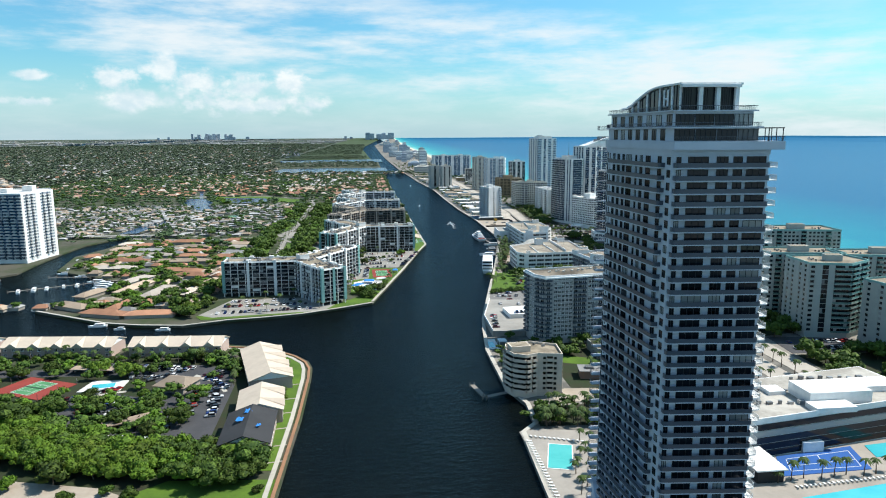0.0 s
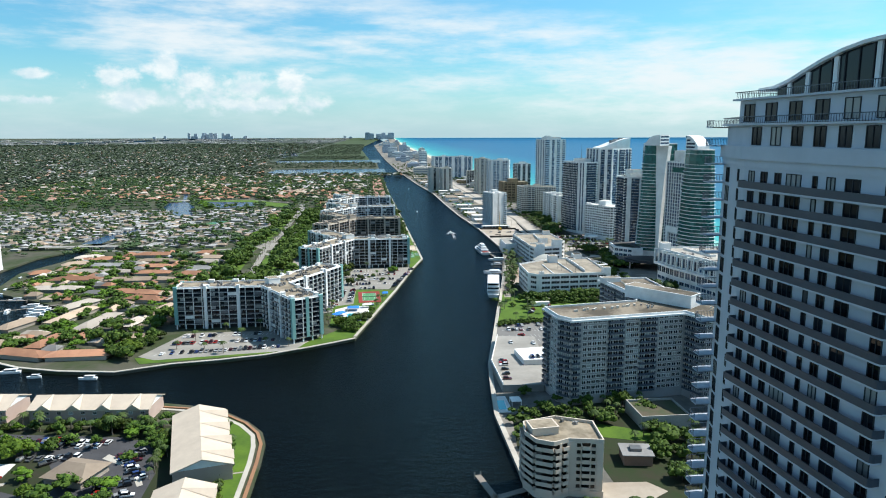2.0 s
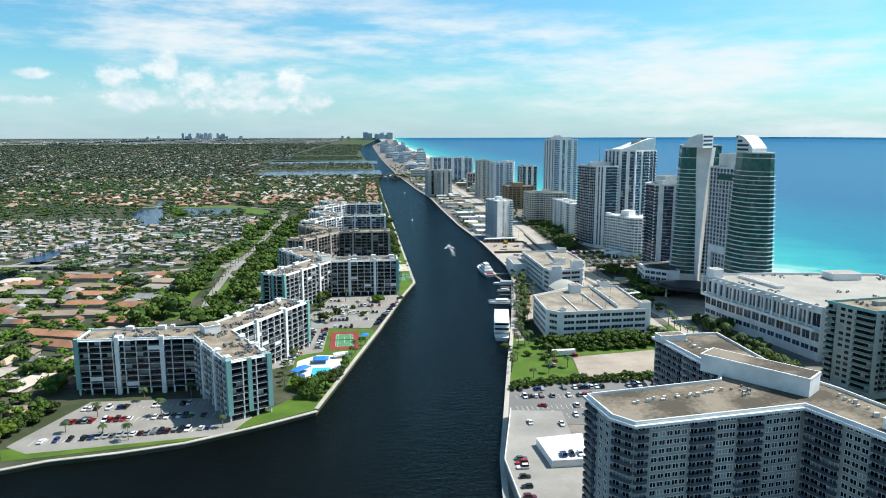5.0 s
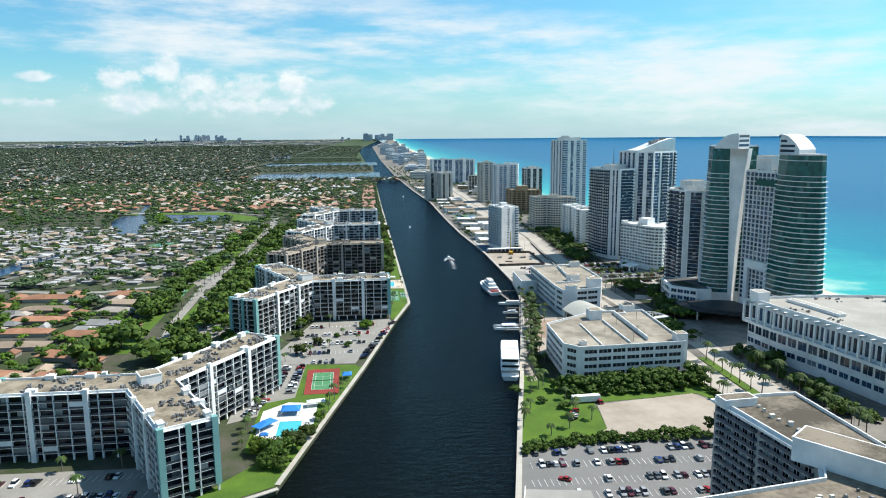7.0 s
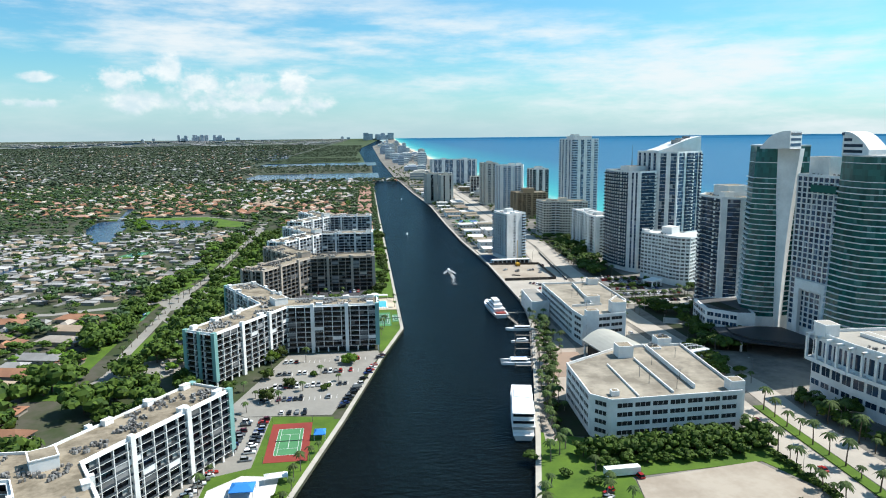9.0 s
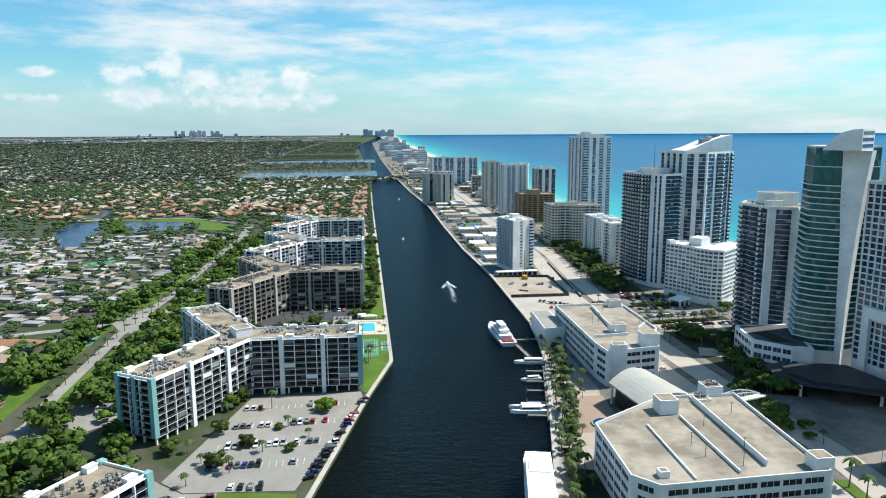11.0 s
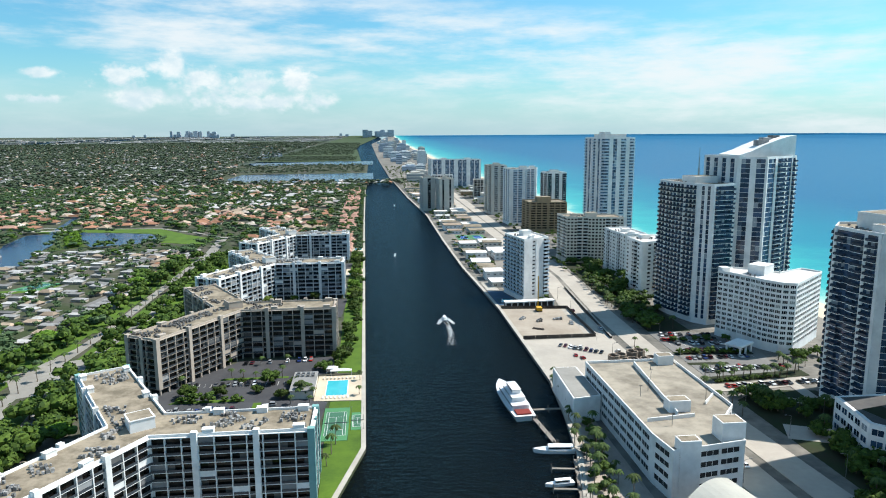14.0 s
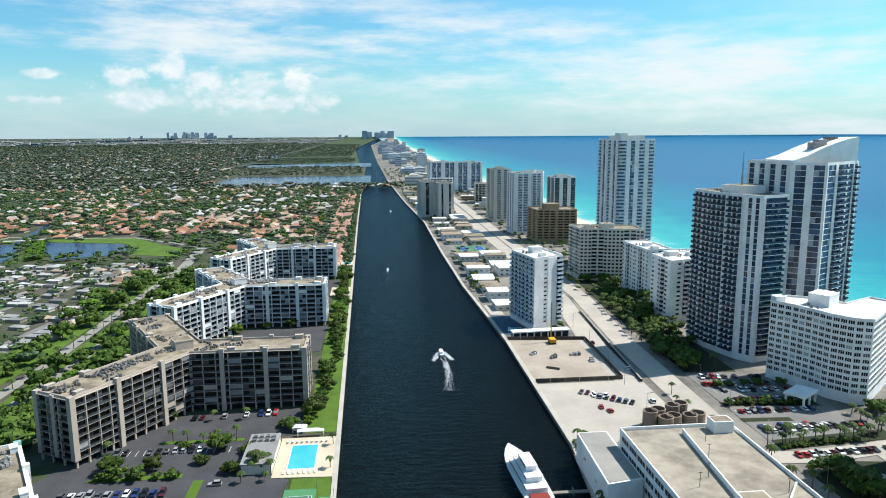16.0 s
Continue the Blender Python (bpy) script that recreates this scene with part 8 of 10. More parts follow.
# shore of the flats
for x, y, s in ((0, 441, 1.1), (4, 447, 1.0), (-3, 436, 1.0), (8, 456, 0.8), (-6, 446, 0.9), (2, 434, 0.9), (11, 470, 0.7)):
    plant("tree", x, y, s)
row_of("palm_tree", [(11, 462), (15, 486), (21, 505)], 5, 0.75, 0.8)
row_of("palm_tree", [(-13, 446), (-14, 470), (-11, 492)], 5, 0.8, 1.0)
row_of("tree", [(-106, 396), (-96, 436)], 8, 1.1, 2)
for x, y in ((-70, 408), (-55, 424), (-60, 403), (-78, 425), (-42, 412), (-30, 410), (-84, 412), (-66, 440), (-48, 440)):
    plant("palm_tree", x, y, 0.9)
for x, y, s in ((-3, 548, 0.9), (19, 558, 0.75), (4, 563, 0.6), (-6, 574, 0.7), (28, 590, 0.75), (13, 575, 0.6), (-8, 596, 1.2), (-5, 603, 1.0), (-20, 560, 0.8)):
    plant("tree", x, y, s)
for x, y in ((-8, 552), (-6, 585), (10, 558), (16, 577), (8, 594), (24, 568), (-9, 538), (-13, 520), (-11, 505), (2, 545), (-14, 560)):
    plant("palm_tree", x, y, 0.85)
row_of("tree", [(44, 720), (48, 800), (47, 900), (45, 1000)], 7.5, 0.85, 2.0)
row_of("tree", [(36, 722), (38, 716)], 4, 0.7)
for x, y, s in ((-16, 726, 0.8), (-8, 733, 0.9), (12, 697, 0.7), (-2, 694, 0.7), (22, 690, 0.8), (16, 706, 0.8), (4, 708, 0.7), (-14, 694, 0.9), (26, 703, 0.7), (-6, 842, 0.9), (10, 848, 0.7), (22, 850, 0.7), (0, 950, 0.9), (34, 722, 0.5), (38, 612, 0.5)):
    plant("tree", x, y, s)
for k in range(12):
    plant("palm_tree", TREE_RND.uniform(25, 35), TREE_RND.uniform(683, 694), 0.8)
for x, y in ((52, 706), (52, 690), (45, 647), (44, 640), (43, 632), (20, 730), (-20, 706), (8, 730)):
    plant("palm_tree", x, y, 0.8)
# canal park, lot hedge, promenade
for x, y in ((84, 455), (86, 462), (90, 470), (104, 462), (107, 468), (100, 452), (94, 486), (98, 490), (101, 494), (106, 478), (92, 447), (110, 458)):
    plant("palm_tree", x, y, 1.0)
for x, y, s in ((96, 476, 0.5), (103, 470, 0.45), (88, 488, 0.5)):
    plant("tree", x, y, s)
row_of("tree", [(103, 488), (168, 488)], 4.6, 0.95, 1.5, which=0)
row_of("tree", [(108, 481), (160, 484)], 6, 0.85, 1.5, which=5)
row_of("tree", [(78, 434.5), (103, 439), (150, 438.5)], 3.6, 0.55, 0.6, which=5)
row_of("tree", [(168, 452), (166, 482)], 3.0, 0.5, 0.4, which=5)
plant("pine_tree", 150, 441, 1.1), plant("pine_tree", 147, 443, 0.8)
row_of("palm_tree", [(99, 502), (104, 535), (114, 580), (124, 630), (131, 680)], 5.5, 0.85, 1.6)
row_of("palm_tree", [(107, 520), (112, 548), (128, 600), (134, 660)], 7, 0.8, 1.8)
row_of("tree", [(102, 512), (108, 540), (120, 590), (128, 640)], 7, 0.5, 2.0, which=4)
row_of("tree", [(104, 524), (112, 552), (124, 596), (131, 640), (134, 672)], 8, 0.5, 1.6)
row_of("palm_tree", [(102, 512), (110, 548), (121, 592), (129, 640)], 4.5, 0.95, 1.6)
row_of("palm_tree", [(183, 430), (183, 520)], 7, 1.1, 0.5)
row_of("palm_tree", [(198.5, 430), (199, 520)], 7, 1.15, 0.5)
row_of("palm_tree", [(167.5, 440), (168, 525)], 5.5, 0.95, 1.0)
row_of("tree", [(203, 460), (205, 520)], 5, 0.6, 2.0)
row_of("palm_tree", [(203, 455), (206, 530)], 6, 0.9, 2.0)
row_of("palm_tree", [(128, 688), (134, 700)], 3, 0.9, 2)
row_of("palm_tree", [(179, 640), (181, 740)], 8, 0.8, 1.0)
row_of("palm_tree", [(186.5, 680), (188, 672), (189.5, 664), (190.5, 650)], 6, 0.85, 0.6)
row_of("tree", [(200, 600), (208, 625)], 5, 0.8, 3.0)
row_of("palm_tree", [(190, 690), (232, 690), (240, 712)], 5, 0.85, 1.5)
row_of("tree", [(196, 687), (226, 690)], 2.2, 0.3, 0.4)
row_of("palm_tree", [(197, 690), (242, 694)], 5, 0.95, 1.5)
row_of("tree", [(197, 724), (231, 721)], 3.5, 0.5, 0.8)
row_of("tree", [(198, 742), (232, 742)], 6, 0.55, 2)
row_of("tree", [(200, 770), (212, 850), (220, 830)], 5, 0.8, 4)
row_of("palm_tree", [(196, 762), (200, 870)], 6, 0.85, 3)
row_of("tree", [(205, 870), (225, 930)], 6, 0.8, 5)
for x0, x1, y0, y1, n in ((196, 208, 655, 671, 15), (204, 228, 640, 660, 14), (197, 224, 586, 618, 26), (204, 222, 618, 640, 10), (198, 220, 760, 880, 46), (204, 232, 880, 960, 30), (200, 212, 440, 540, 22), (186, 206, 540, 600, 16), (232, 262, 690, 716, 14)):
    for k in range(n):
        plant(TREE_RND.choice(("tree", "tree", "palm_tree")), TREE_RND.uniform(x0, x1), TREE_RND.uniform(y0, y1), TREE_RND.uniform(0.6, 1.1))
# foot of the near towers
for k in range(70):
    x, y = TREE_RND.uniform(60, 118), TREE_RND.uniform(226, 314)
    if not (54 < x < 84 and 246 < y < 287) and not (66 < x < 100 and 246 < y < 286) and not (84 < x < 108 and 286 < y < 306):
        plant("tree", x, y, TREE_RND.uniform(0.6, 1.1))
for k in range(44):
    x, y = TREE_RND.uniform(61, 88), TREE_RND.uniform(226, 247)
    plant("palm_tree", x, y, TREE_RND.uniform(0.7, 1.05))
for x, y in ((62, 192), (64, 196), (66, 201), (69, 205), (70, 190), (66, 184), (60, 180), (68, 198), (65, 188), (73, 184), (63, 184), (71, 196), (68, 192), (72, 210), (66, 178), (70, 214)):
    plant("palm_tree", x, y, 0.8, 0.28)
for k in range(22):
    plant("tree", TREE_RND.uniform(66, 96), TREE_RND.uniform(310, 334), TREE_RND.uniform(0.4, 0.7))
for k in range(14):
    plant("palm_tree", 117 + 4.6 * k, 174.5 + (k % 3) * 0.8 + 0.15 * k, 0.85, 3.0)
row_of("tree", [(114, 488), (140, 491), (168, 492)], 3.6, 1.0, 0.8)
row_of("tree", [(80, 437.5), (101, 441.5), (142, 442)], 3.0, 0.5, 0.4)
for k in range(34):
    x, y = TREE_RND.uniform(86, 166), TREE_RND.uniform(280, 326)
    if not (103 < x < 125 and 296 < y < 316) and not (x > 118 and y > 302):
        plant(TREE_RND.choice(("tree", "tree", "palm_tree")), x, y, TREE_RND.uniform(0.6, 1.0))
for k in range(34):
    plant("tree", TREE_RND.uniform(198, 240), TREE_RND.uniform(234, 292), TREE_RND.uniform(0.9, 1.4))
for k in range(24):
    plant("tree", TREE_RND.uniform(198, 222), TREE_RND.uniform(318, 370), TREE_RND.uniform(0.9, 1.4))
row_of("palm_tree", [(165, 240), (167, 395)], 7, 1.0, 1.5)
row_of("palm_tree", [(182.6, 240), (182.6, 395)], 8, 1.0, 0.8)
for tx, ty, ts in ((-115, 421, 1.3), (-110, 404, 1.2), (-106, 412, 1.1), (-119, 432, 1.3), (-127, 449, 1.2), (-112, 440, 1.0), (-106, 452, 1.2), (-118, 470, 1.4), (-100, 430, 0.9), (-127, 428, 1.1), (-103, 398, 1.0), (-104, 468, 1.2), (-142, 500, 1.4), (-134, 492, 1.2)):
    plant("tree", tx, ty, ts)
# western road
row_of("tree", [(-92, 560), (-96, 700), (-92, 800), (-86, 1000)], 17, 1.5, 4.5)
row_of("tree", [(-66, 620), (-68, 780), (-66, 1000)], 17, 1.3, 3.0)
row_of("palm_tree", [(-80, 610), (-83, 700), (-78, 830), (-76, 1000)], 12, 0.9, 0.8)
row_of("tree", [(-56, 640), (-54, 700), (-54, 800), (-55, 1000)], 14, 1.4, 4.5)
for x, y, s in ((-61, 654, 1.7), (-58, 646, 1.5), (-60, 602, 1.8), (-64, 584, 1.6), (-100, 634, 1.8), (-58, 535, 1.6), (-70, 545, 1.9), (-62, 556, 1.7), (-92, 530, 1.8), (-96, 500, 1.6), (-100, 545, 1.9), (-74, 505, 1.4), (-88, 476, 1.5), (-46, 545, 1.5), (-36, 560, 1.3), (-30, 545, 1.2), (-98, 470, 1.6), (-68, 586, 1.8), (-92, 570, 1.9), (-40, 575, 1.3), (-54, 566, 1.2)):
    plant("tree", x, y, s)
for k in range(18):
    plant("tree", TREE_RND.choice((TREE_RND.uniform(-98, -89), TREE_RND.uniform(-66, -52))), TREE_RND.uniform(606, 700), TREE_RND.uniform(0.9, 1.4))
row_of("tree", [(-18, 689), (8, 689)], 5, 0.6, 0.6)
row_of("palm_tree", [(-4, 713), (22, 713)], 5, 0.7, 0.5)
row_of("palm_tree", [(-46, 474), (-26, 516)], 5, 0.8, 1.0)
row_of("tree", [(-69, 476), (-46, 532)], 6, 0.6, 1.0)


# the trees past the nearest, joined into one cover
def bake(kind, pool4):
    groups = [[], []]
    for k, x, y, z, s, turn in SPARE[kind]:
        for j in (0, 1):
            me = pool4[k][j]
            co = np.empty(len(me.vertices) * 3)
            me.vertices.foreach_get("co", co)
            c, q = math.cos(radians(turn)) * s, math.sin(radians(turn)) * s
            co = co.reshape(-1, 3) @ np.array(((c, q, 0), (-q, c, 0), (0, 0, s))) * shrink(x, y) + np.array(drawn(x, y, z))
            if j == 0:
                quad = [tuple(p.vertices) for p in me.polygons]
                co = co[np.array(quad).ravel()]
            groups[j].append(co)
    if groups[0]:
        co = np.concatenate(groups[0] + groups[1])
        mi = np.r_[np.zeros(sum(map(len, groups[0])) // 4), np.ones(sum(map(len, groups[1])) // 4)]
        ob = new(kind + "_cover", quads_mesh(kind + "_cover", co, [TRUNK, PALM_LEAF if kind == "palm_tree" else LEAF], mi))
        tagged(ob, "many green trees and palms farther off" if kind == "tree" else "many palm trees with drooping fronds farther off", "trees", kind="stuff")


bake("tree", COVER_TREES), bake("palm_tree", PALMS)


# ---- suburbs: houses and the wood of garden trees ----
SUB = np.random.default_rng(17)
KEEP_OFF = [LOTS[k][0] for k in LOTS]
WATERS = [LAKE_WEST, LAKE_EAST, CREEK, [(-276, 1160), (-262, 1160), (-292, 1300), (-306, 1300)], LAWN_LAKES, [(-280, 530), (-230, 540), (-225, 765), (-280, 765)], [(-245, 440), (-172, 440), (-170, 510), (-245, 560)]]


def free(x, y):
    if y > 2140 and x > -340:
        return False
    if 1836 < y < 2140 and x > -262:
        return False
    if y >= 1836 and x > -30:
        return False
    if -88 < x < -62 and 555 < y < 1050:
        return False
    if abs(x + 150) < 80 and abs(y - 706) < 8:
        return False
    if x > -62 and y < 1005:
        return False
    if y < 445 and (x > -104 or y < 400 + (-x - 104) * 0.2):
        return False
    return not any(inside(x, y, w) for w in WATERS)


def house_template(hip):
    """Unit house: walls 1 x 1, eaves at z 0.42, hipped roof; quads only (a hip's triangle has a doubled corner)."""
    w = [(-.5, -.5), (.5, -.5), (.5, .5), (-.5, .5)]
    walls = [[(*w[i], 0), (*w[(i + 1) % 4], 0), (*w[(i + 1) % 4], .42), (*w[i], .42)] for i in range(4)]
    e = [(-.57, -.57, .40), (.57, -.57, .40), (.57, .57, .40), (-.57, .57, .40)]
    a, b = (-.5 + hip, 0, .78), (.5 - hip, 0, .78)
    roof = [[e[0], e[1], b, a], [e[1], e[2], b, b], [e[2], e[3], a, b], [e[3], e[0], a, a]]
    return np.array(walls), np.array(roof)


WALLS, HIP = house_template(0.22)
FLAT = np.array([[(-.53, -.53, .44), (.53, -.53, .44), (.53, .53, .48), (-.53, .53, .48)], [(-.53, -.53, .36), (.53, -.53, .36), (.53, -.53, .44), (-.53, -.53, .44)], [(.53, .53, .36), (-.53, .53, .36), (-.53, .53, .48), (.53, .53, .48)], [(.53, -.53, .36), (.53, .53, .36), (.53, .53, .48), (.53, -.53, .44)]])
HOUSE_WALL = surf("house_wall", (0.44, 0.39, 0.33), (0.35, 0.31, 0.26), vary=0.3, island=0.25)
ROOFS = {"terra": TERRACOTTA, "tan": TAN_ROOF, "grey": GREY_ROOF, "white": surf("pale_house_roof", (0.55, 0.54, 0.52), (0.30, 0.29, 0.28), vary=0.3, island=0.3), "cream": surf("cream_house_roof", (0.60, 0.53, 0.45), (0.42, 0.36, 0.30), vary=0.25, island=0.25), "pink": surf("pink_roof", (0.52, 0.30, 0.22), (0.42, 0.25, 0.19), vary=0.2, island=0.2)}
HOUSE_LABEL = {"terra": "house with an orange terracotta tile roof", "tan": "low house with a tan shingle roof", "grey": "low house with a grey roof", "white": "low house with a pale flat roof", "cream": "low house with a pale cream roof", "pink": "waterside house with a pink tile roof"}
HOUSE_MESH = {}
houses = {k: [] for k in ROOFS}


def add_house(x, y, lx, ly, h, turn, roof, near=False, flat_roof=False):
    if near:
        key = (roof, flat_roof)
        if key not in HOUSE_MESH:
            HOUSE_MESH[key] = (quads_mesh("wall", WALLS.reshape(-1, 3), [HOUSE_WALL]), quads_mesh("roof", (FLAT if flat_roof else HIP).reshape(-1, 3), [ROOFS[roof]]))
        root = thing("house", x, y, HOUSE_LABEL[roof] + " among garden trees", "house", "suburban houses", turn=turn)
        for nm, me in zip(("wall", "roof"), HOUSE_MESH[key]):
            ob = new(nm, me)
            ob.parent, ob.scale = root, (lx, ly, h)
        return
    houses[roof].append((x, y, lx, ly, h, turn, flat_roof))


near_left = 100
# long terraces south-west of the flats: middle, length, depth, heading
TERRACES = [(-200, 660, 28, 8, -4, "terra"), (-193, 633, 36, 8, -5, "grey"), (-189, 607, 45, 8, -5, "cream"), (-155, 575, 48, 8.5, 0, "tan"), (-197, 551, 34, 8, -5, "cream"), (-232, 607, 14, 8, 35, "terra"), (-165, 503, 27, 9, 64, "cream"), (-158, 479, 34, 9, 76, "tan"), (-139, 462, 33, 9.5, 80, "cream"), (-119, 461, 20, 9, 76, "cream"),
            (-126, 404, 27, 8.5, 0, "terra"), (-153, 408, 26, 8.5, -20, "terra"), (-141, 535, 34, 9, -17, "terra"), (-129, 514, 23, 8, -20, "terra"), (-178, 428, 24, 9, -32, "tan"), (-150, 428, 22, 8, 78, "terra"), (-180, 462, 22, 8.5, 70, "tan"), (-196, 580, 34, 8, -3, "terra"), (-160, 650, 30, 8, -6, "tan"), (-155, 625, 26, 8, -6, "terra"),
            (-150, 600, 24, 8, -4, "terra"), (-120, 660, 24, 9, -12, "tan"), (-118, 640, 20, 9, -12, "cream"), (-116, 612, 24, 9, -10, "grey"), (-118, 590, 22, 9, -10, "terra"), (-114, 556, 20, 9, -14, "terra"), (-110, 490, 14, 10, 70, "tan"), (-86, 500, 16, 9, -14, "terra"), (-88, 524, 16, 9, -14, "terra"), (-220, 640, 18, 8, 30, "tan"), (-222, 672, 20, 8, 20, "cream"), (-170, 678, 34, 8, -4, "terra"), (-126, 684, 22, 9, -8, "terra")]
for x, y, lx, ly, ang, kind in TERRACES:
    add_house(x, y, lx, ly, SUB.uniform(5.0, 6.0), ang, kind, True, kind == "white")
for k in range(900):  # smaller houses, porches and sheds in the gaps
    x, y = SUB.uniform(-235, -98), SUB.uniform(398, 690)
    if free(x, y) and SUB.random() < 0.30 and not any(abs((x - a) * math.cos(radians(g)) + (y - b) * math.sin(radians(g))) < lx / 2 + 4 and abs((y - b) * math.cos(radians(g)) - (x - a) * math.sin(radians(g))) < ly / 2 + 5 for a, b, lx, ly, g, kd in TERRACES):
        kind = str(SUB.choice(["tan", "terra", "cream", "terra", "grey", "tan"]))
        add_house(x, y, SUB.uniform(5, 12), SUB.uniform(5, 8), SUB.uniform(4.0, 5.2), SUB.choice([-6, 84]) + SUB.normal() * 4, kind, False, kind == "white")
# rows of low pale roofs farther north
for row in range(-2, 46):
    for n in range(44):
        at = Vector((-104 - 11 * row, 724)) + ROW_DIR * (n * 7.6 + SUB.normal() * 0.6)
        x, y = at.x + (4.4 if row % 2 else -4.4) * 0.4 + SUB.normal() * 0.4, at.y
        if free(x, y) and SUB.random() < 0.55 and y < 1062 and x < -92 and not (-112 < x < -84 and y < 775) and not inside(x, y, [(-184, 880), (-148, 896), (-152, 930), (-186, 924)]):
            near = near_left > 0 and -240 < x and y < 860
            near_left -= near
            kind = str(SUB.choice(["white", "grey", "white", "white", "grey", "tan"] if not (row in (5, 6) and 930 < y < 1000) else ["terra", "tan"]))
            add_house(x, y, SUB.uniform(7.5, 9.6), SUB.uniform(4.2, 5.6), SUB.uniform(3.6, 4.6), -15 + SUB.normal() * 2, kind, near, kind in ("white", "grey"))
# terracotta quarter beyond the lakes, and pink roofs along the bank
for gx in range(-900, 12, 15):
    for gy in range(1030, 1750, 17):
        x, y = gx + SUB.normal() * 3, gy + SUB.normal() * 3
        if free(x, y) and SUB.random() < (0.58 if y < 1430 else 0.42) and (x > -420 or SUB.random() < 0.6) and (y > 1190 or x > -60):
            white = 1350 < y < 1640 and -180 < x + (y - 1350) * -0.25 < -80
            kind = str(SUB.choice(["white", "white", "white", "tan"] if white else ["terra", "terra", "pink", "tan", "terra", "cream", "tan"] if y < 1430 else ["tan", "terra", "cream", "tan", "white", "grey"]))
            add_house(x, y, SUB.uniform(10, 16), SUB.uniform(9, 13), SUB.uniform(5, 7), SUB.choice([0, 90]) + SUB.normal() * 8, kind, False)
for gy in range(1012, 1660, 11):
    for x in (24, 35):
        add_house(x + SUB.normal() * 0.5, gy, 9.5, 9.5, 6, SUB.normal() * 3, "pink")
# scattered far roofs
for k in range(3200):
    d = 1150 + 4600 * SUB.random() ** 1.5
    a = radians(SUB.uniform(-30, 2))
    x, y = HUB.x + math.sin(a) * d, HUB.y + math.cos(a) * d
    if free(x, y) and y > 1080 and not (x > -900 and 1000 < y < 1750):
        kind = str(SUB.choice(["white", "grey", "tan", "grey", "terra", "grey", "grey"]))
        big = SUB.random() < 0.06
        add_house(x, y, SUB.uniform(8, 13) * (3 if big else 1), SUB.uniform(8, 12) * (2.4 if big else 1), SUB.uniform(6.5, 9) * (1.3 if big else 1), SUB.choice([0, 90]), "white" if big else kind, False, big)
for k in range(260):  # pale warehouses near the skyline
    a, d = radians(SUB.uniform(-30, 0)), SUB.uniform(6500, 13000)
    x, y = HUB.x + math.sin(a) * d, HUB.y + math.cos(a) * d
    if x < -340:
        add_house(x, y, SUB.uniform(40, 160), SUB.uniform(30, 60), SUB.uniform(14, 26), 0, "white", False, True)
for kind, rows in houses.items():
    wall_co, roof_co = [], []
    for x, y, lx, ly, h, turn, fl in rows:
        s = shrink(x, y)
        c, q = math.cos(radians(turn)), math.sin(radians(turn))
        m = np.array(((c * lx, q * lx, 0), (-q * ly, c * ly, 0), (0, 0, h))) * s
        o = np.array(drawn(x, y, 0.0))
        wall_co.append(WALLS.reshape(-1, 3) @ m + o)
        roof_co.append((FLAT if fl else HIP).reshape(-1, 3) @ m + o)
    if rows:
        co = np.concatenate(wall_co + roof_co)
        n = len(rows) * 4
        tagged(new("house_quarter", quads_mesh("house_quarter", co, [HOUSE_WALL, ROOFS[kind]], np.r_[np.zeros(n), np.ones(len(co) // 4 - n)])), "many distant " + HOUSE_LABEL[kind].replace("house", "houses"), "houses", kind="stuff")


def wood(name, spots, count, leaf, mats, label):
    """Joined garden trees: for each (x, y, height, spread) a cloud of leaf clumps."""
    out = []
    shapes = []
    for k in range(8):
        rng = np.random.default_rng(300 + k)
        lobes = [(0, 0, 0.62, 0.34)] + [(0.3 * math.cos(a), 0.3 * math.sin(a), rng.uniform(0.35, 0.68), rng.uniform(0.18, 0.28)) for a in np.arange(0, 6.28, 1.26) + k]
        cells = (7, 4) if count > 200 else (6, 3) if count > 60 else (5, 2)
        lobes = lobes if count > 60 else lobes[:3] if count > 12 else lobes[:1]
        shapes.append(np.concatenate([leaf_cloud(rng, lobes, count, leaf), blobs(rng, lobes, *cells)]))
    for i, (x, y, h, sp) in enumerate(spots):
        s = shrink(x, y)
        out.append(shapes[i % 8] * np.array((sp * s, sp * s, h * s)) + np.array(drawn(x, y, 0.0)))
    if out:
        co = np.concatenate(out)
        mi = np.repeat(SUB.choice(len(mats), len(out), p=[0.8, 0.2] if len(mats) == 2 else None), len(shapes[0]) // 4)
        tagged(new(name, quads_mesh(name, co, mats, mi)), label, "trees", kind="stuff")


spots = []
for k in range(1500):
    x, y = SUB.uniform(-245, -98), SUB.uniform(395, 690)
    if free(x, y) and SUB.random() < 0.34:
        spots.append((x, y, SUB.uniform(3.5, 6.5), SUB.uniform(4, 9)))
for k in range(420):
    x, y = SUB.uniform(-400, -60), SUB.uniform(212, 322)
    if x < -165:
        spots.append((x, y, SUB.uniform(5, 8), SUB.uniform(5, 8)))
grove, shade = [], []
for k in range(300):
    x = SUB.uniform(-215, -33)
    (grove if x < -54 + 6 * SUB.normal() else shade).append((x, between_lines(x, SUB.random()), SUB.uniform(5.5, 8.5), SUB.uniform(5, 9)))
for k in range(40):
    x, y = SUB.choice([SUB.uniform(-62, -46), SUB.uniform(-104, -92)]), SUB.uniform(590, 1010)
    spots.append((x, y, SUB.uniform(7, 10), SUB.uniform(9, 17)))
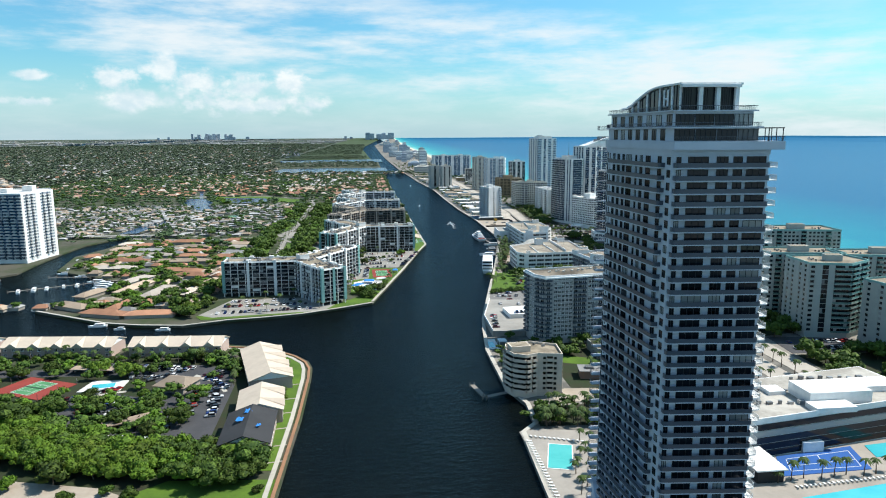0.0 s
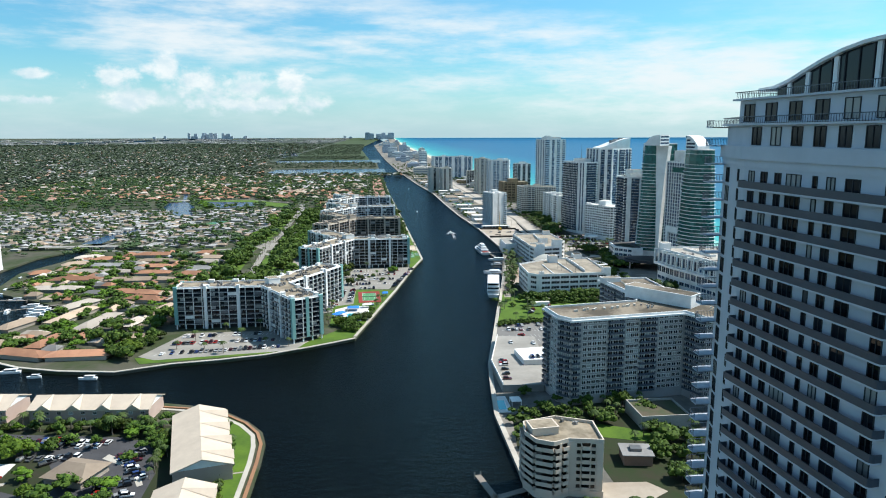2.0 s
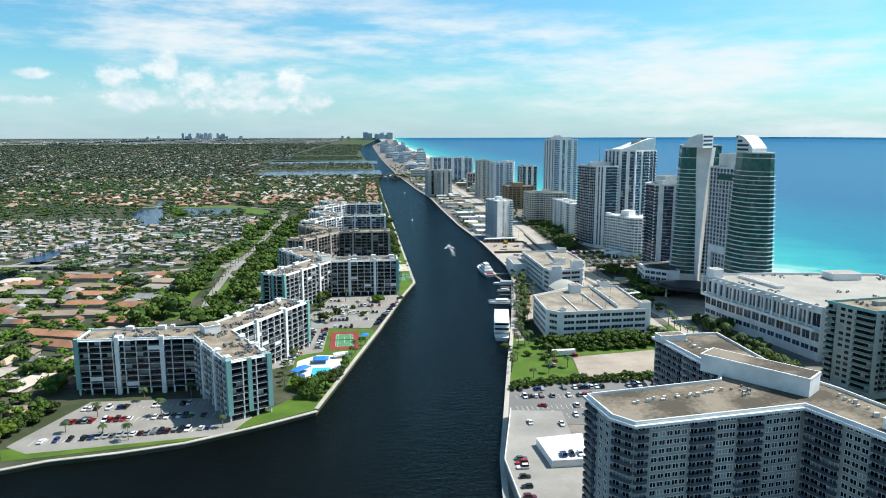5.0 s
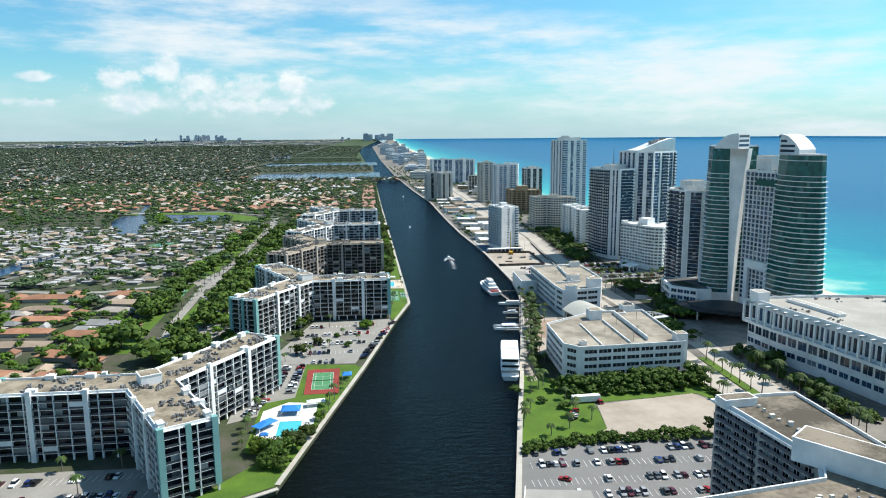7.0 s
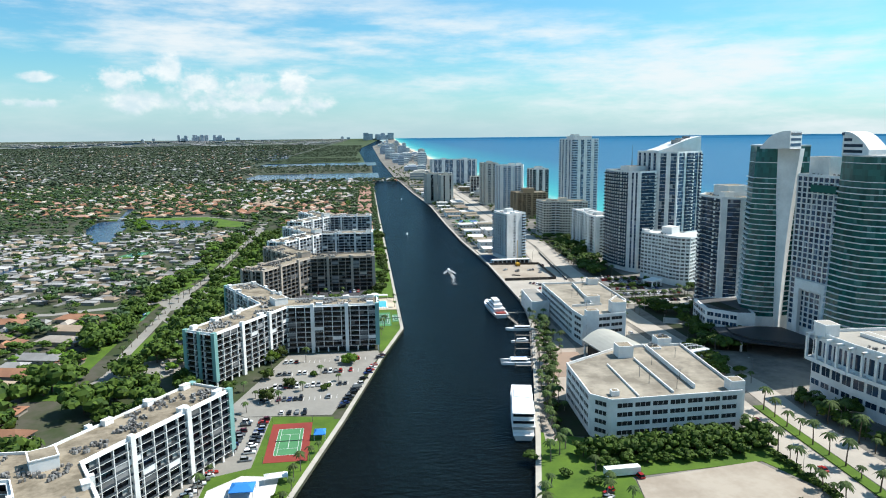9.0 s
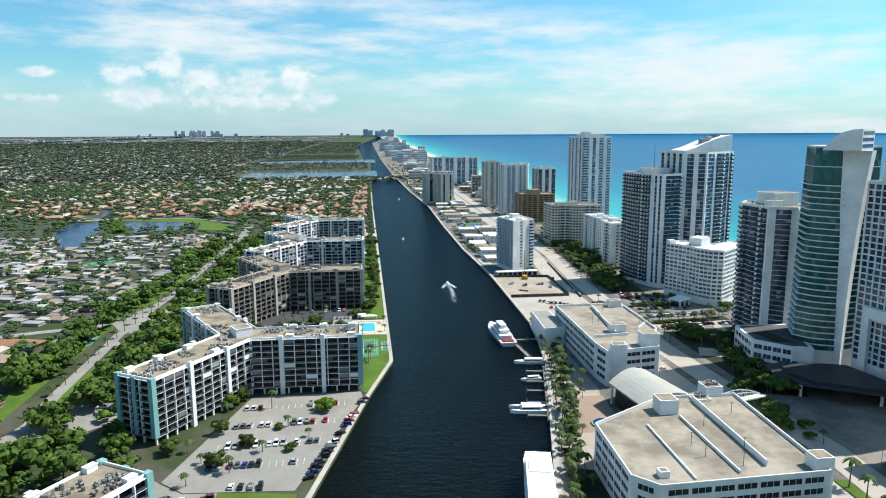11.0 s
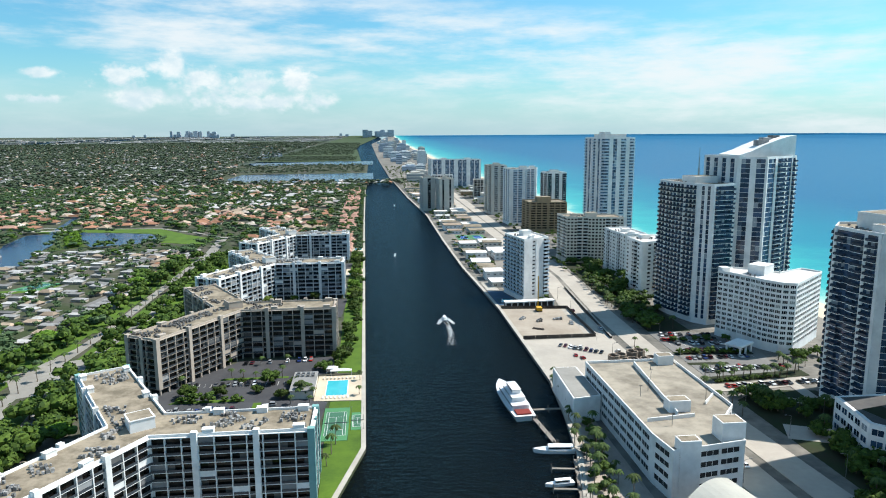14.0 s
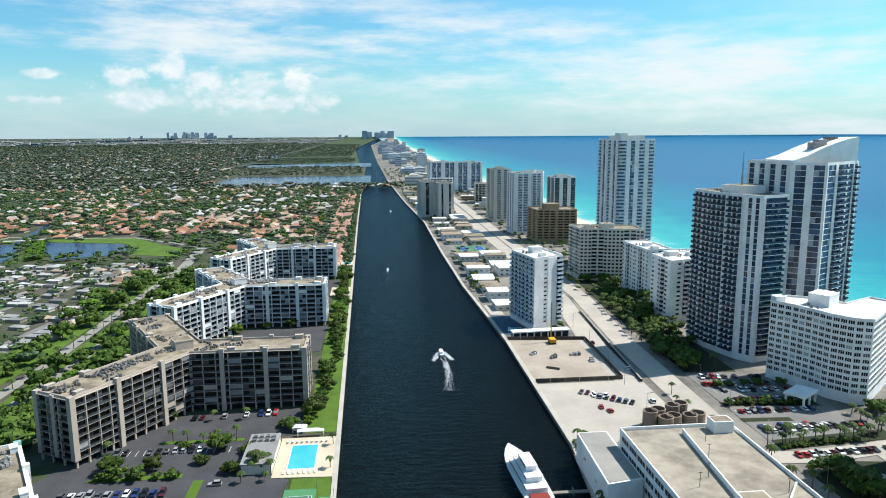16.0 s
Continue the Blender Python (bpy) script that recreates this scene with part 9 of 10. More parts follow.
for k in range(26):
    spots.append((SUB.uniform(-112, -62), SUB.uniform(236, 276), SUB.uniform(4.5, 6.5), SUB.uniform(5, 8)))
OPEN = [rect(-139, 288, 34, 28, -26), rect(-111, 288, 22, 18, 0), rect(-80, 282, 22, 24, 0), [(-108, 303), (-76, 303), (-58, 282), (-56, 230), (-70, 230), (-72, 280), (-108, 312)], [(-118, 274), (-90, 244), (-84, 252), (-112, 280)]]
for k in range(150):
    x, y = SUB.uniform(-165, -58), SUB.uniform(222, 322)
    if not any(inside(x, y, o) for o in OPEN):
        spots.append((x, y, SUB.uniform(4, 6.5), SUB.uniform(4, 7.5)))
for k in range(60):
    x, y = SUB.uniform(-64, -48), SUB.uniform(470, 1010)
    spots.append((x, y, SUB.uniform(4, 7), SUB.uniform(4, 7)))
wood("estate_grove", grove, 330, 0.046, [LEAF_LIGHT, LEAF], "dense lime-green trees beside the estate")
wood("estate_shade_trees", shade, 420, 0.042, [LEAF], "dense dark green trees beside the estate")
wood("garden_trees", spots, 90, 0.07, [LEAF, LEAF_LIGHT], "dense green garden trees between the houses")
spots = []
for k in range(10500):
    x, y = SUB.uniform(-620, 45), SUB.uniform(690, 1750)
    p = 0.74 if y < 1062 and x < -96 else 0.72 if 1190 < y < 1430 and x > -420 else 0.9
    if free(x, y) and SUB.random() < p * 0.62:
        spots.append((x, y, SUB.uniform(3.5, 6.5), SUB.uniform(3.5, 8)) if y < 1062 else (x, y, SUB.uniform(5, 9), SUB.uniform(6, 13)))
for x, y, n, r in ((-160, 745, 9, 13), (-143, 794, 6, 9), (-119, 770, 5, 8), (-140, 657, 8, 10), (-99, 632, 7, 9), (-104, 680, 6, 9), (-96, 800, 6, 8), (-110, 755, 4, 6), (-130, 740, 4, 8), (-205, 722, 7, 12), (-190, 850, 6, 10), (-150, 1040, 6, 12), (-235, 690, 6, 10), (-100, 900, 6, 6), (-96, 960, 7, 7), (-102, 1030, 8, 8)):
    for k in range(n):
        spots.append((x + SUB.normal() * r * 0.6, y + SUB.normal() * r * 0.6, SUB.uniform(6, 9), SUB.uniform(8, 13)))
scrub = []
for k in range(150):  # scrub on the tongue of land between the lakes
    u, w = SUB.random(), SUB.random()
    scrub.append((-254 + 40 * u + 9 * w, 1160 - 92 * u + 7 * w, SUB.uniform(3, 5), SUB.uniform(5, 8)))
for gy in range(1010, 1660, 6):
    spots.append((interp(gy, WEST_BANK) - 5 + SUB.normal(), gy, SUB.uniform(5, 8), SUB.uniform(5, 7)))
wood("lake_scrub", scrub, 18, 0.12, [LEAF_LIGHT], "lime-green scrub between the lakes")
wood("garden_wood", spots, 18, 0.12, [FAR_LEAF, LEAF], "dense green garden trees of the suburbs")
spots = []
for k in range(17000):
    d = 1150 + 5600 * SUB.random() ** 1.5
    a = radians(SUB.uniform(-31, 3))
    x, y = HUB.x + math.sin(a) * d, HUB.y + math.cos(a) * d
    if free(x, y) and not (x > -620 and y < 1750):
        g = 1 + d / 3500
        spots.append((x, y, SUB.uniform(5, 9) * (1 + d / 9000), SUB.uniform(8, 15) * g))
for x0, x1, y0, y1, n in ((-330, 35, 2140, 2560, 620), (-330, 0, 2840, 3200, 420)):
    for k in range(n):
        spots.append((SUB.uniform(x0, x1), SUB.uniform(y0, y1), SUB.uniform(5, 8), SUB.uniform(8, 14)))
for k in range(2600):
    y = 2900 + 3600 * SUB.random() ** 1.4
    if inside(-320, y, [(-516, 3323), (-469, 3575), (-484, 4393), (-385, 3957), (-308, 3335), (-339, 3167)]):
        continue
    spots.append((SUB.uniform(-320, -25), y, SUB.uniform(5, 7), SUB.uniform(12, 22)))
wood("far_wood", spots, 5, 0.2, [WOOD_LEAF, FAR_LEAF], "far green woods and garden trees, paled and cooled for haze")
spots = []
for k in range(900):
    x, y = SUB.uniform(56, 118), SUB.uniform(232, 318)
    if SUB.random() < 0.1 and not inside(x, y, [(54, 286), (54, 246), (100, 246), (108, 306), (84, 306), (80, 286)]):
        spots.append((x, y, SUB.uniform(3, 5), SUB.uniform(3, 6)))
for k in range(1500):
    y = 820 + 1600 * SUB.random() ** 1.3
    x = SUB.uniform(interp(y, EAST_BANK) + 5, interp(y, SHORE) - 30)
    if not (128 < x < 150 and y < 900) and not 166 < x < 198:
        spots.append((x, y, SUB.uniform(3, 6), SUB.uniform(4, 7)))
wood("island_trees", spots, 18, 0.12, [LEAF], "scattered trees and palms between the island's buildings")

# ---- estate roofs on the peninsula ----
PEACH = surf("peach_wall", (0.60, 0.45, 0.38), (0.5, 0.38, 0.32))


def townhouse(x, y, lx, ly, turn, roof, label, dormers=2):
    """Two-storey terrace under a long roof with raised cross gables."""
    root = thing("townhouse", x, y, label, "townhouse", "waterside terraces", turn=turn)
    h, r = 5.2, 8.2
    bm = bmesh.new()
    box(bm, -lx / 2, -ly / 2, 0, lx / 2, ly / 2, h)
    part("wall", bm, PEACH, root)
    bm = bmesh.new()
    a = [(-lx / 2 - 0.6, -ly / 2 - 0.6, h), (lx / 2 + 0.6, -ly / 2 - 0.6, h), (lx / 2 + 0.6, ly / 2 + 0.6, h), (-lx / 2 - 0.6, ly / 2 + 0.6, h), (-lx / 2 - 0.6, 0, r), (lx / 2 + 0.6, 0, r)]
    up = [bm.verts.new(v) for v in a]
    dn = [bm.verts.new((v[0], v[1], v[2] - 0.35)) for v in a]
    for s in ((0, 1, 5, 4), (2, 3, 4, 5)):
        bm.faces.new([up[i] for i in s]), bm.faces.new([dn[i] for i in s][::-1])
    for p, q in ((0, 1), (1, 5), (5, 2), (2, 3), (3, 4), (4, 0)):
        bm.faces.new((up[q], up[p], dn[p], dn[q]))
    part("roof", bm, roof, root)
    for ex in (-lx / 2, lx / 2):
        bm = bmesh.new()
        tri = [bm.verts.new((ex, -ly / 2, h - 0.1)), bm.verts.new((ex, ly / 2, h - 0.1)), bm.verts.new((ex, 0, r - 0.4))]
        bm.faces.new(tri)
        part("gable", bm, WHITE, root)
    for k in range(dormers):
        ux = -lx / 2 + lx * (k + 0.5) / dormers
        bm = bmesh.new()
        g = [(ux - 2.6, -ly / 2 - 0.9, h + 0.1), (ux + 2.6, -ly / 2 - 0.9, h + 0.1), (ux, -ly / 2 - 0.9, h + 2.0), (ux - 0.2, 0.2, r + 0.15), (ux + 0.2, 0.2, r + 0.15)]
        v5 = [bm.verts.new(p) for p in g]
        bm.faces.new((v5[0], v5[2], v5[3])), bm.faces.new((v5[2], v5[1], v5[4])), bm.faces.new((v5[2], v5[4], v5[3]))
        bm.faces.new((v5[0], v5[1], v5[2]))
        part("cross_gable", bm, roof, root)
    me = window_mesh(1.5, 1.2, WHITE, GLASS)
    n = int(lx / 4)
    repeat("window", me, [pose(-lx / 2 + lx * (k + 0.5) / n, sy * ly / 2, z, 0, 0, 180 if sy < 0 else 0) for z in (0.8, 3.2) for k in range(n) for sy in (-1, 1)], root, 8)
    return root


PEACH_ROOF = "long waterside terrace with a pale peach shingle roof"
townhouse(-147, 339, 52, 15, -6, TILE_ROOF, PEACH_ROOF, 5)
townhouse(-91.5, 333, 43, 14, -5, TILE_ROOF, PEACH_ROOF, 4)
townhouse(-204, 345, 50, 15, -6, TILE_ROOF, PEACH_ROOF, 5)
townhouse(-46, 297, 44, 17, 104, TILE_ROOF, "waterside terrace with a stepped peach shingle roof", 4)
townhouse(-41.5, 253, 22, 16, 96, TILE_ROOF, "waterside terrace with a peach shingle roof", 2)
townhouse(-42, 228, 26, 16, 92, surf("dark_felt_roof", (0.05, 0.05, 0.052), (0.035, 0.035, 0.037)), "waterside terrace under repair, with black felt roof", 0)
for x, y, lx, ly in ((-43, 236, 2.5, 3.5), (-45, 229, 2.2, 3.0), (-38, 224, 1.5, 2.0)):
    tarp = thing("tarpaulin", x, y, "crumpled blue tarpaulin on the black roof", "tarpaulin", z=6.9 if x < -42.5 else 6.6)
    bm = bmesh.new()
    g = [[bm.verts.new((lx * (i / 5 - 0.5) + RND.uniform(-0.2, 0.2), ly * (j / 5 - 0.5) + RND.uniform(-0.2, 0.2), 0.9 + RND.uniform(0, 0.35))) for j in range(6)] for i in range(6)]
    for i in range(5):
        for j in range(5):
            bm.faces.new((g[i][j], g[i + 1][j], g[i + 1][j + 1], g[i][j + 1]))
    part("cloth", bm, BLUE_CLOTH, tarp)
for cx, cy, L, g in ((-121.5, 306, 19, -11), (-91.5, 244, 8, 28), (-83, 248.5, 10.5, 31)):
    port = thing("carport", cx, cy, "long flat tan carport roof on posts", "carport", turn=g)
    bm = bmesh.new()
    box(bm, -L / 2, -2.6, 2.4, L / 2, 2.6, 2.7)
    part("roof", bm, TAN_ROOF, port)
    for k in range(4):
        bm = bmesh.new()
        box(bm, -L / 2 + 0.4 + (L - 1) * k / 3, -0.15, 0, -L / 2 + 0.7 + (L - 1) * k / 3, 0.15, 2.4)
        part("post", bm, METAL, port)
club = thing("club_house", -80, 284, "low hip-roofed clubhouse among parked cars", "house", turn=-20)
for nm, q, mt in (("wall", WALLS, HOUSE_WALL), ("roof", HIP, surf("brown_hip_roof", (0.34, 0.27, 0.20), (0.26, 0.2, 0.15)))):
    ob = new(nm, quads_mesh(nm, q.reshape(-1, 3), [mt]))
    ob.parent, ob.scale = club, (13, 12, 6.5)


# ---- cars ----
def car_meshes(kind):
    """Body with bonnet and boot, glazed cabin and a wheel, about 3.8 m long."""
    L, W, H = {"sedan": (3.8, 1.5, 1.15), "suv": (3.9, 1.6, 1.45), "hatch": (3.3, 1.45, 1.2)}[kind]
    bm = bmesh.new()
    prof = [(-L / 2, 0.25), (L / 2, 0.25), (L / 2, 0.58), (L * 0.24, 0.72), (-L * 0.36 if kind == "sedan" else -L / 2 + 0.1, 0.74), (-L / 2, 0.62)]
    a, b = ([bm.verts.new((x, s * W / 2, z)) for x, z in prof] for s in (-1, 1))
    n = len(prof)
    for i in range(n):
        bm.faces.new((a[i], a[(i + 1) % n], b[(i + 1) % n], b[i]))
    bm.faces.new(a[::-1]), bm.faces.new(b)
    box(bm, -L * 0.26 if kind == "sedan" else -L * 0.4, -W * 0.38, H - 0.07, L * 0.06, W * 0.38, H)
    bmesh.ops.recalc_face_normals(bm, faces=bm.faces)
    body = bm
    bm = bmesh.new()
    x0, x1, x2, x3 = (-L * 0.38 if kind == "sedan" else -L * 0.47), (-L * 0.27 if kind == "sedan" else -L * 0.42), L * 0.07, L * 0.22
    lo = [bm.verts.new(v) for v in ((x0, -W * 0.46, 0.7), (x3, -W * 0.46, 0.7), (x3, W * 0.46, 0.7), (x0, W * 0.46, 0.7))]
    hi = [bm.verts.new(v) for v in ((x1, -W * 0.39, H - 0.04), (x2, -W * 0.39, H - 0.04), (x2, W * 0.39, H - 0.04), (x1, W * 0.39, H - 0.04))]
    for i in range(4):
        bm.faces.new((lo[i], lo[(i + 1) % 4], hi[(i + 1) % 4], hi[i]))
    bm.faces.new(hi)
    return body, mesh_of("cabin_glass", bm, GLASS), L, W


PAINTS = {nm: surf("car_" + nm, c3, rough=0.25, spec=0.6, metal=0.0) for nm, c3 in (("white", (0.78, 0.78, 0.78)), ("black", (0.02, 0.02, 0.022)), ("silver", (0.45, 0.46, 0.47)), ("grey", (0.14, 0.145, 0.15)), ("red", (0.45, 0.025, 0.02)), ("blue", (0.03, 0.06, 0.22)), ("maroon", (0.13, 0.02, 0.03)))}
bm = bmesh.new()
bmesh.ops.create_cone(bm, segments=10, radius1=0.3, radius2=0.3, depth=0.2, cap_ends=True, matrix=pose(0, 0, 0, 90))
WHEEL = mesh_of("wheel", bm, DARK)
CARS = {}
CAR_RND = random.Random(99)
CAR_COUNT = [0]
CAR_SPARE = []


def car(x, y, turn, paint=None, z=0.14, kind=None):
    paint = paint or CAR_RND.choice(("white", "white", "white", "silver", "black", "black", "grey", "grey", "red", "blue", "maroon"))
    kind = kind or CAR_RND.choice(("sedan", "suv", "suv", "hatch"))
    if (paint, kind) not in CARS:
        body, win, L, W = car_meshes(kind)
        CARS[paint, kind] = (mesh_of("body", body, PAINTS[paint]), win, L, W)
    me, win, L, W = CARS[paint, kind]
    if CAR_COUNT[0] >= 290:
        CAR_SPARE.append((me, win, pose(x, y, z, 0, 0, turn)))
        return
    wheels = CAR_COUNT[0] < 60
    CAR_COUNT[0] += 1
    root = thing("car", x, y, paint + (" saloon car parked on the asphalt" if kind == "sedan" else " sport utility car parked on the asphalt" if kind == "suv" else " small hatchback car parked on the asphalt"), "car", "parked cars", turn=turn, z=z)
    parts = [("body", me, None), ("cabin_glass", win, None)]
    if wheels:
        parts += [("wheel", WHEEL, (sx * L * 0.32, sy * (W / 2 - 0.08), 0.3)) for sx in (-1, 1) for sy in (-1, 1)]
    for nm, mm, at in parts:
        ob = new(nm, mm)
        ob.parent = root
        if at:
            ob.location = at


def car_row(x0, y0, x1, y1, n, turn, fill=0.7, z=0.14):
    for k in range(n):
        if CAR_RND.random() < fill:
            u = (k + 0.5) / n
            car(x0 + (x1 - x0) * u, y0 + (y1 - y0) * u, turn + CAR_RND.choice((0, 180)) + CAR_RND.uniform(-3, 3), z=z)


car_row(-126, 309, -80, 305, 15, 80, 0.85, 0.1)
car_row(-104, 298, -84, 297, 7, 80, 0.8, 0.1)
car_row(-62, 262, -66, 300, 14, 20, 0.85, 0.1)
car_row(-67.5, 250, -71, 280, 9, 20, 0.6, 0.1)
car_row(-132, 317, -116, 315.5, 7, 80, 0.9, 0.12)
car_row(-104, 310.5, -78, 307.5, 12, 80, 0.95, 0.12)
car_row(-72, 298, -59.5, 280, 8, 30, 0.95, 0.12)
car_row(-106, 250, -96, 248.5, 5, 80, 0.95, 0.12)
car_row(-106, 245, -97, 243.5, 5, 80, 0.9, 0.12)
car_row(-111, 281, -103, 285, 4, 70, 0.9, 0.12)
car_row(-90, 255, -84, 254, 3, 80, 0.9, 0.12)
car_row(-95, 291, -90, 299, 5, 40, 0.9, 0.12)
car_row(-80, 242, -72, 241, 4, 80, 0.9, 0.12)
car_row(-121, 273, -115, 275.5, 3, 70, 0.9, 0.12)
car_row(-60, 250, -61, 272, 8, 10, 0.8, 0.12)
car_row(-112, 262, -92, 256, 8, 40, 0.9, 0.1)
car_row(-112, 268, -98, 270, 5, 70, 0.9, 0.1)
car_row(-92, 236, -74, 232, 7, 80, 0.7, 0.1)
car_row(-62, 482, -42, 526, 14, -20, 0.7, 0.12)
car_row(204, 300, 238, 298, 14, 90, 0.85, 0.13)
car_row(206, 310, 238, 308, 13, 90, 0.8, 0.13)
car_row(142, 246, 166, 246, 9, 90, 0.8, 0.13)
car_row(142, 260, 166, 260, 9, 90, 0.7, 0.13)
car_row(160, 306, 175, 328, 8, 30, 0.7, 0.11)
car_row(-6, 548, 24, 550, 14, 90, 0.75)
car_row(-5, 562, 28, 564, 15, 90, 0.75)
car_row(-3, 578, 32, 580, 16, 90, 0.7)
car_row(-2, 594, 35, 596, 16, 90, 0.4)
car_row(26, 537, 43, 600, 19, 15, 0.75)
car_row(-2.5, 497, -1, 531, 13, 5, 0.85)
car_row(-9, 500, -7, 530, 11, 5, 0.8)
car_row(-15, 500, -13, 532, 11, 5, 0.5)
car_row(-16, 476, -11, 492, 7, 20, 0.8)
car_row(0, 536, 20, 534, 7, 90, 0.5)
car_row(-92, 404, -34, 410, 26, 85, 0.7)
car_row(-88, 420, -36, 422, 24, 85, 0.7)
car_row(-86, 432, -40, 434, 22, 85, 0.6)
car_row(76, 407, 160, 404, 40, 90, 0.5)
car_row(100, 415, 160, 413, 28, 90, 0.75)
car_row(80, 426, 164, 423, 38, 90, 0.5)
car_row(82, 433.5, 150, 432.5, 30, 90, 0.5)
car(88, 416, 150, "red"), car(118, 473, 100, "red"), car(152, 722, 100, "red"), car(150, 726, 80, "red"), car(147, 418, 60, "silver")
car_row(66, 344, 69, 370, 9, 0, 0.7, 3.0)
car_row(74, 396, 90, 392, 6, 90, 0.4, 3.0)
car_row(80, 365, 88, 365, 3, 90, 0.8, 5.4)
car_row(198, 702, 226, 702, 12, 90, 0.8)
car_row(198, 716, 230, 716, 13, 90, 0.85)
car_row(200, 727, 230, 726, 13, 90, 0.8)
car_row(200, 737, 230, 735, 13, 90, 0.85)
car_row(198, 752, 226, 750, 12, 90, 0.9)
car_row(198, 744, 228, 742, 13, 90, 0.85)
car_row(198, 699, 238, 702, 17, 90, 0.8)
car_row(198, 681, 244, 683, 19, 90, 0.8, 0.2)
car_row(150, 738, 164, 728, 7, 60, 0.9)
car_row(146, 742, 158, 734, 6, 60, 0.7)
car_row(-18, 706, 26, 706, 17, 90, 0.7)
car_row(-24, 680, 9, 679, 13, 90, 0.75)
car_row(18, 666, 19, 684, 7, 0, 0.7)
car_row(0, 732, 36, 734, 14, 90, 0.5)
car_row(-8, 814, 36, 814, 17, 90, 0.6)
car_row(-56, 600, -58, 650, 14, 10, 0.4)
for k in range(10):
    car(173 + CAR_RND.choice((-2, 2)), 470 + k * 37, 90 + CAR_RND.uniform(-3, 3), z=0.16)
car_row(103, 458, 106, 466, 5, 30, 0.9)
for me, name in [(m, "parked_cars") for m in dict.fromkeys(c[0] for c in CAR_SPARE)] + [(m, "car_windows") for m in dict.fromkeys(c[1] for c in CAR_SPARE)]:
    before = set(bpy.data.objects)
    repeat(name, me, [c[2] for c in CAR_SPARE if me in c], None, 0)
    for ob in set(bpy.data.objects) - before:
        tagged(ob, "more parked cars in rows on the asphalt farther off", "cars", kind="stuff")
trailer = thing("trailer", 113, 474.5, "long white box trailer parked on the sandy lot", "trailer", turn=3)
for nm, dims, mt in (("box", (-5.5, -1.2, 0.7, 5.5, 1.2, 3.0), WHITE), ("chassis", (-5.2, -0.9, 0.4, 5.2, 0.9, 0.7), DARK)):
    bm = bmesh.new()
    box(bm, *dims)
    part(nm, bm, mt, trailer)
for sx in (-3.8, -2.8, 4.2):
    for sy in (-0.95, 0.95):
        ob = new("wheel", WHEEL)
        ob.parent, ob.location, ob.scale = trailer, (sx, sy, 0.4), (1.3,) * 3


# ---- boats, docks ----
def hull(bm, L, W, H, mi=0, z=0.0):
    """Boat hull: pointed bow along +y, flat stern."""
    secs = [(-L / 2, 0.86), (-L * 0.2, 1.0), (L * 0.1, 0.98), (L * 0.3, 0.72), (L * 0.42, 0.38), (L / 2, 0.03)]
    top = [[bm.verts.new((s * W / 2 * k, y, z + H * (1 + 0.25 * max(0, y / L)))) for s in (-1, 1)] for y, k in secs]
    bot = [[bm.verts.new((s * W / 2 * k * 0.72, y * 0.95, z - 0.3)) for s in (-1, 1)] for y, k in secs]
    for (a, b), (c, d) in zip(zip(top, bot), zip(top[1:], bot[1:])):
        for f4 in ((b[0], a[0], c[0], d[0]), (a[1], b[1], d[1], c[1]), (a[0], a[1], c[1], c[0])):
            bm.faces.new(f4).material_index = mi
    bm.faces.new((top[0][0], bot[0][0], bot[0][1], top[0][1])).material_index = mi
    bmesh.ops.recalc_face_normals(bm, faces=bm.faces)


GEL = surf("white_gelcoat", (0.80, 0.80, 0.79), (0.72, 0.72, 0.71), rough=0.25, spec=0.5)
TEAK = surf("teak_deck", (0.42, 0.30, 0.20), (0.34, 0.24, 0.16))


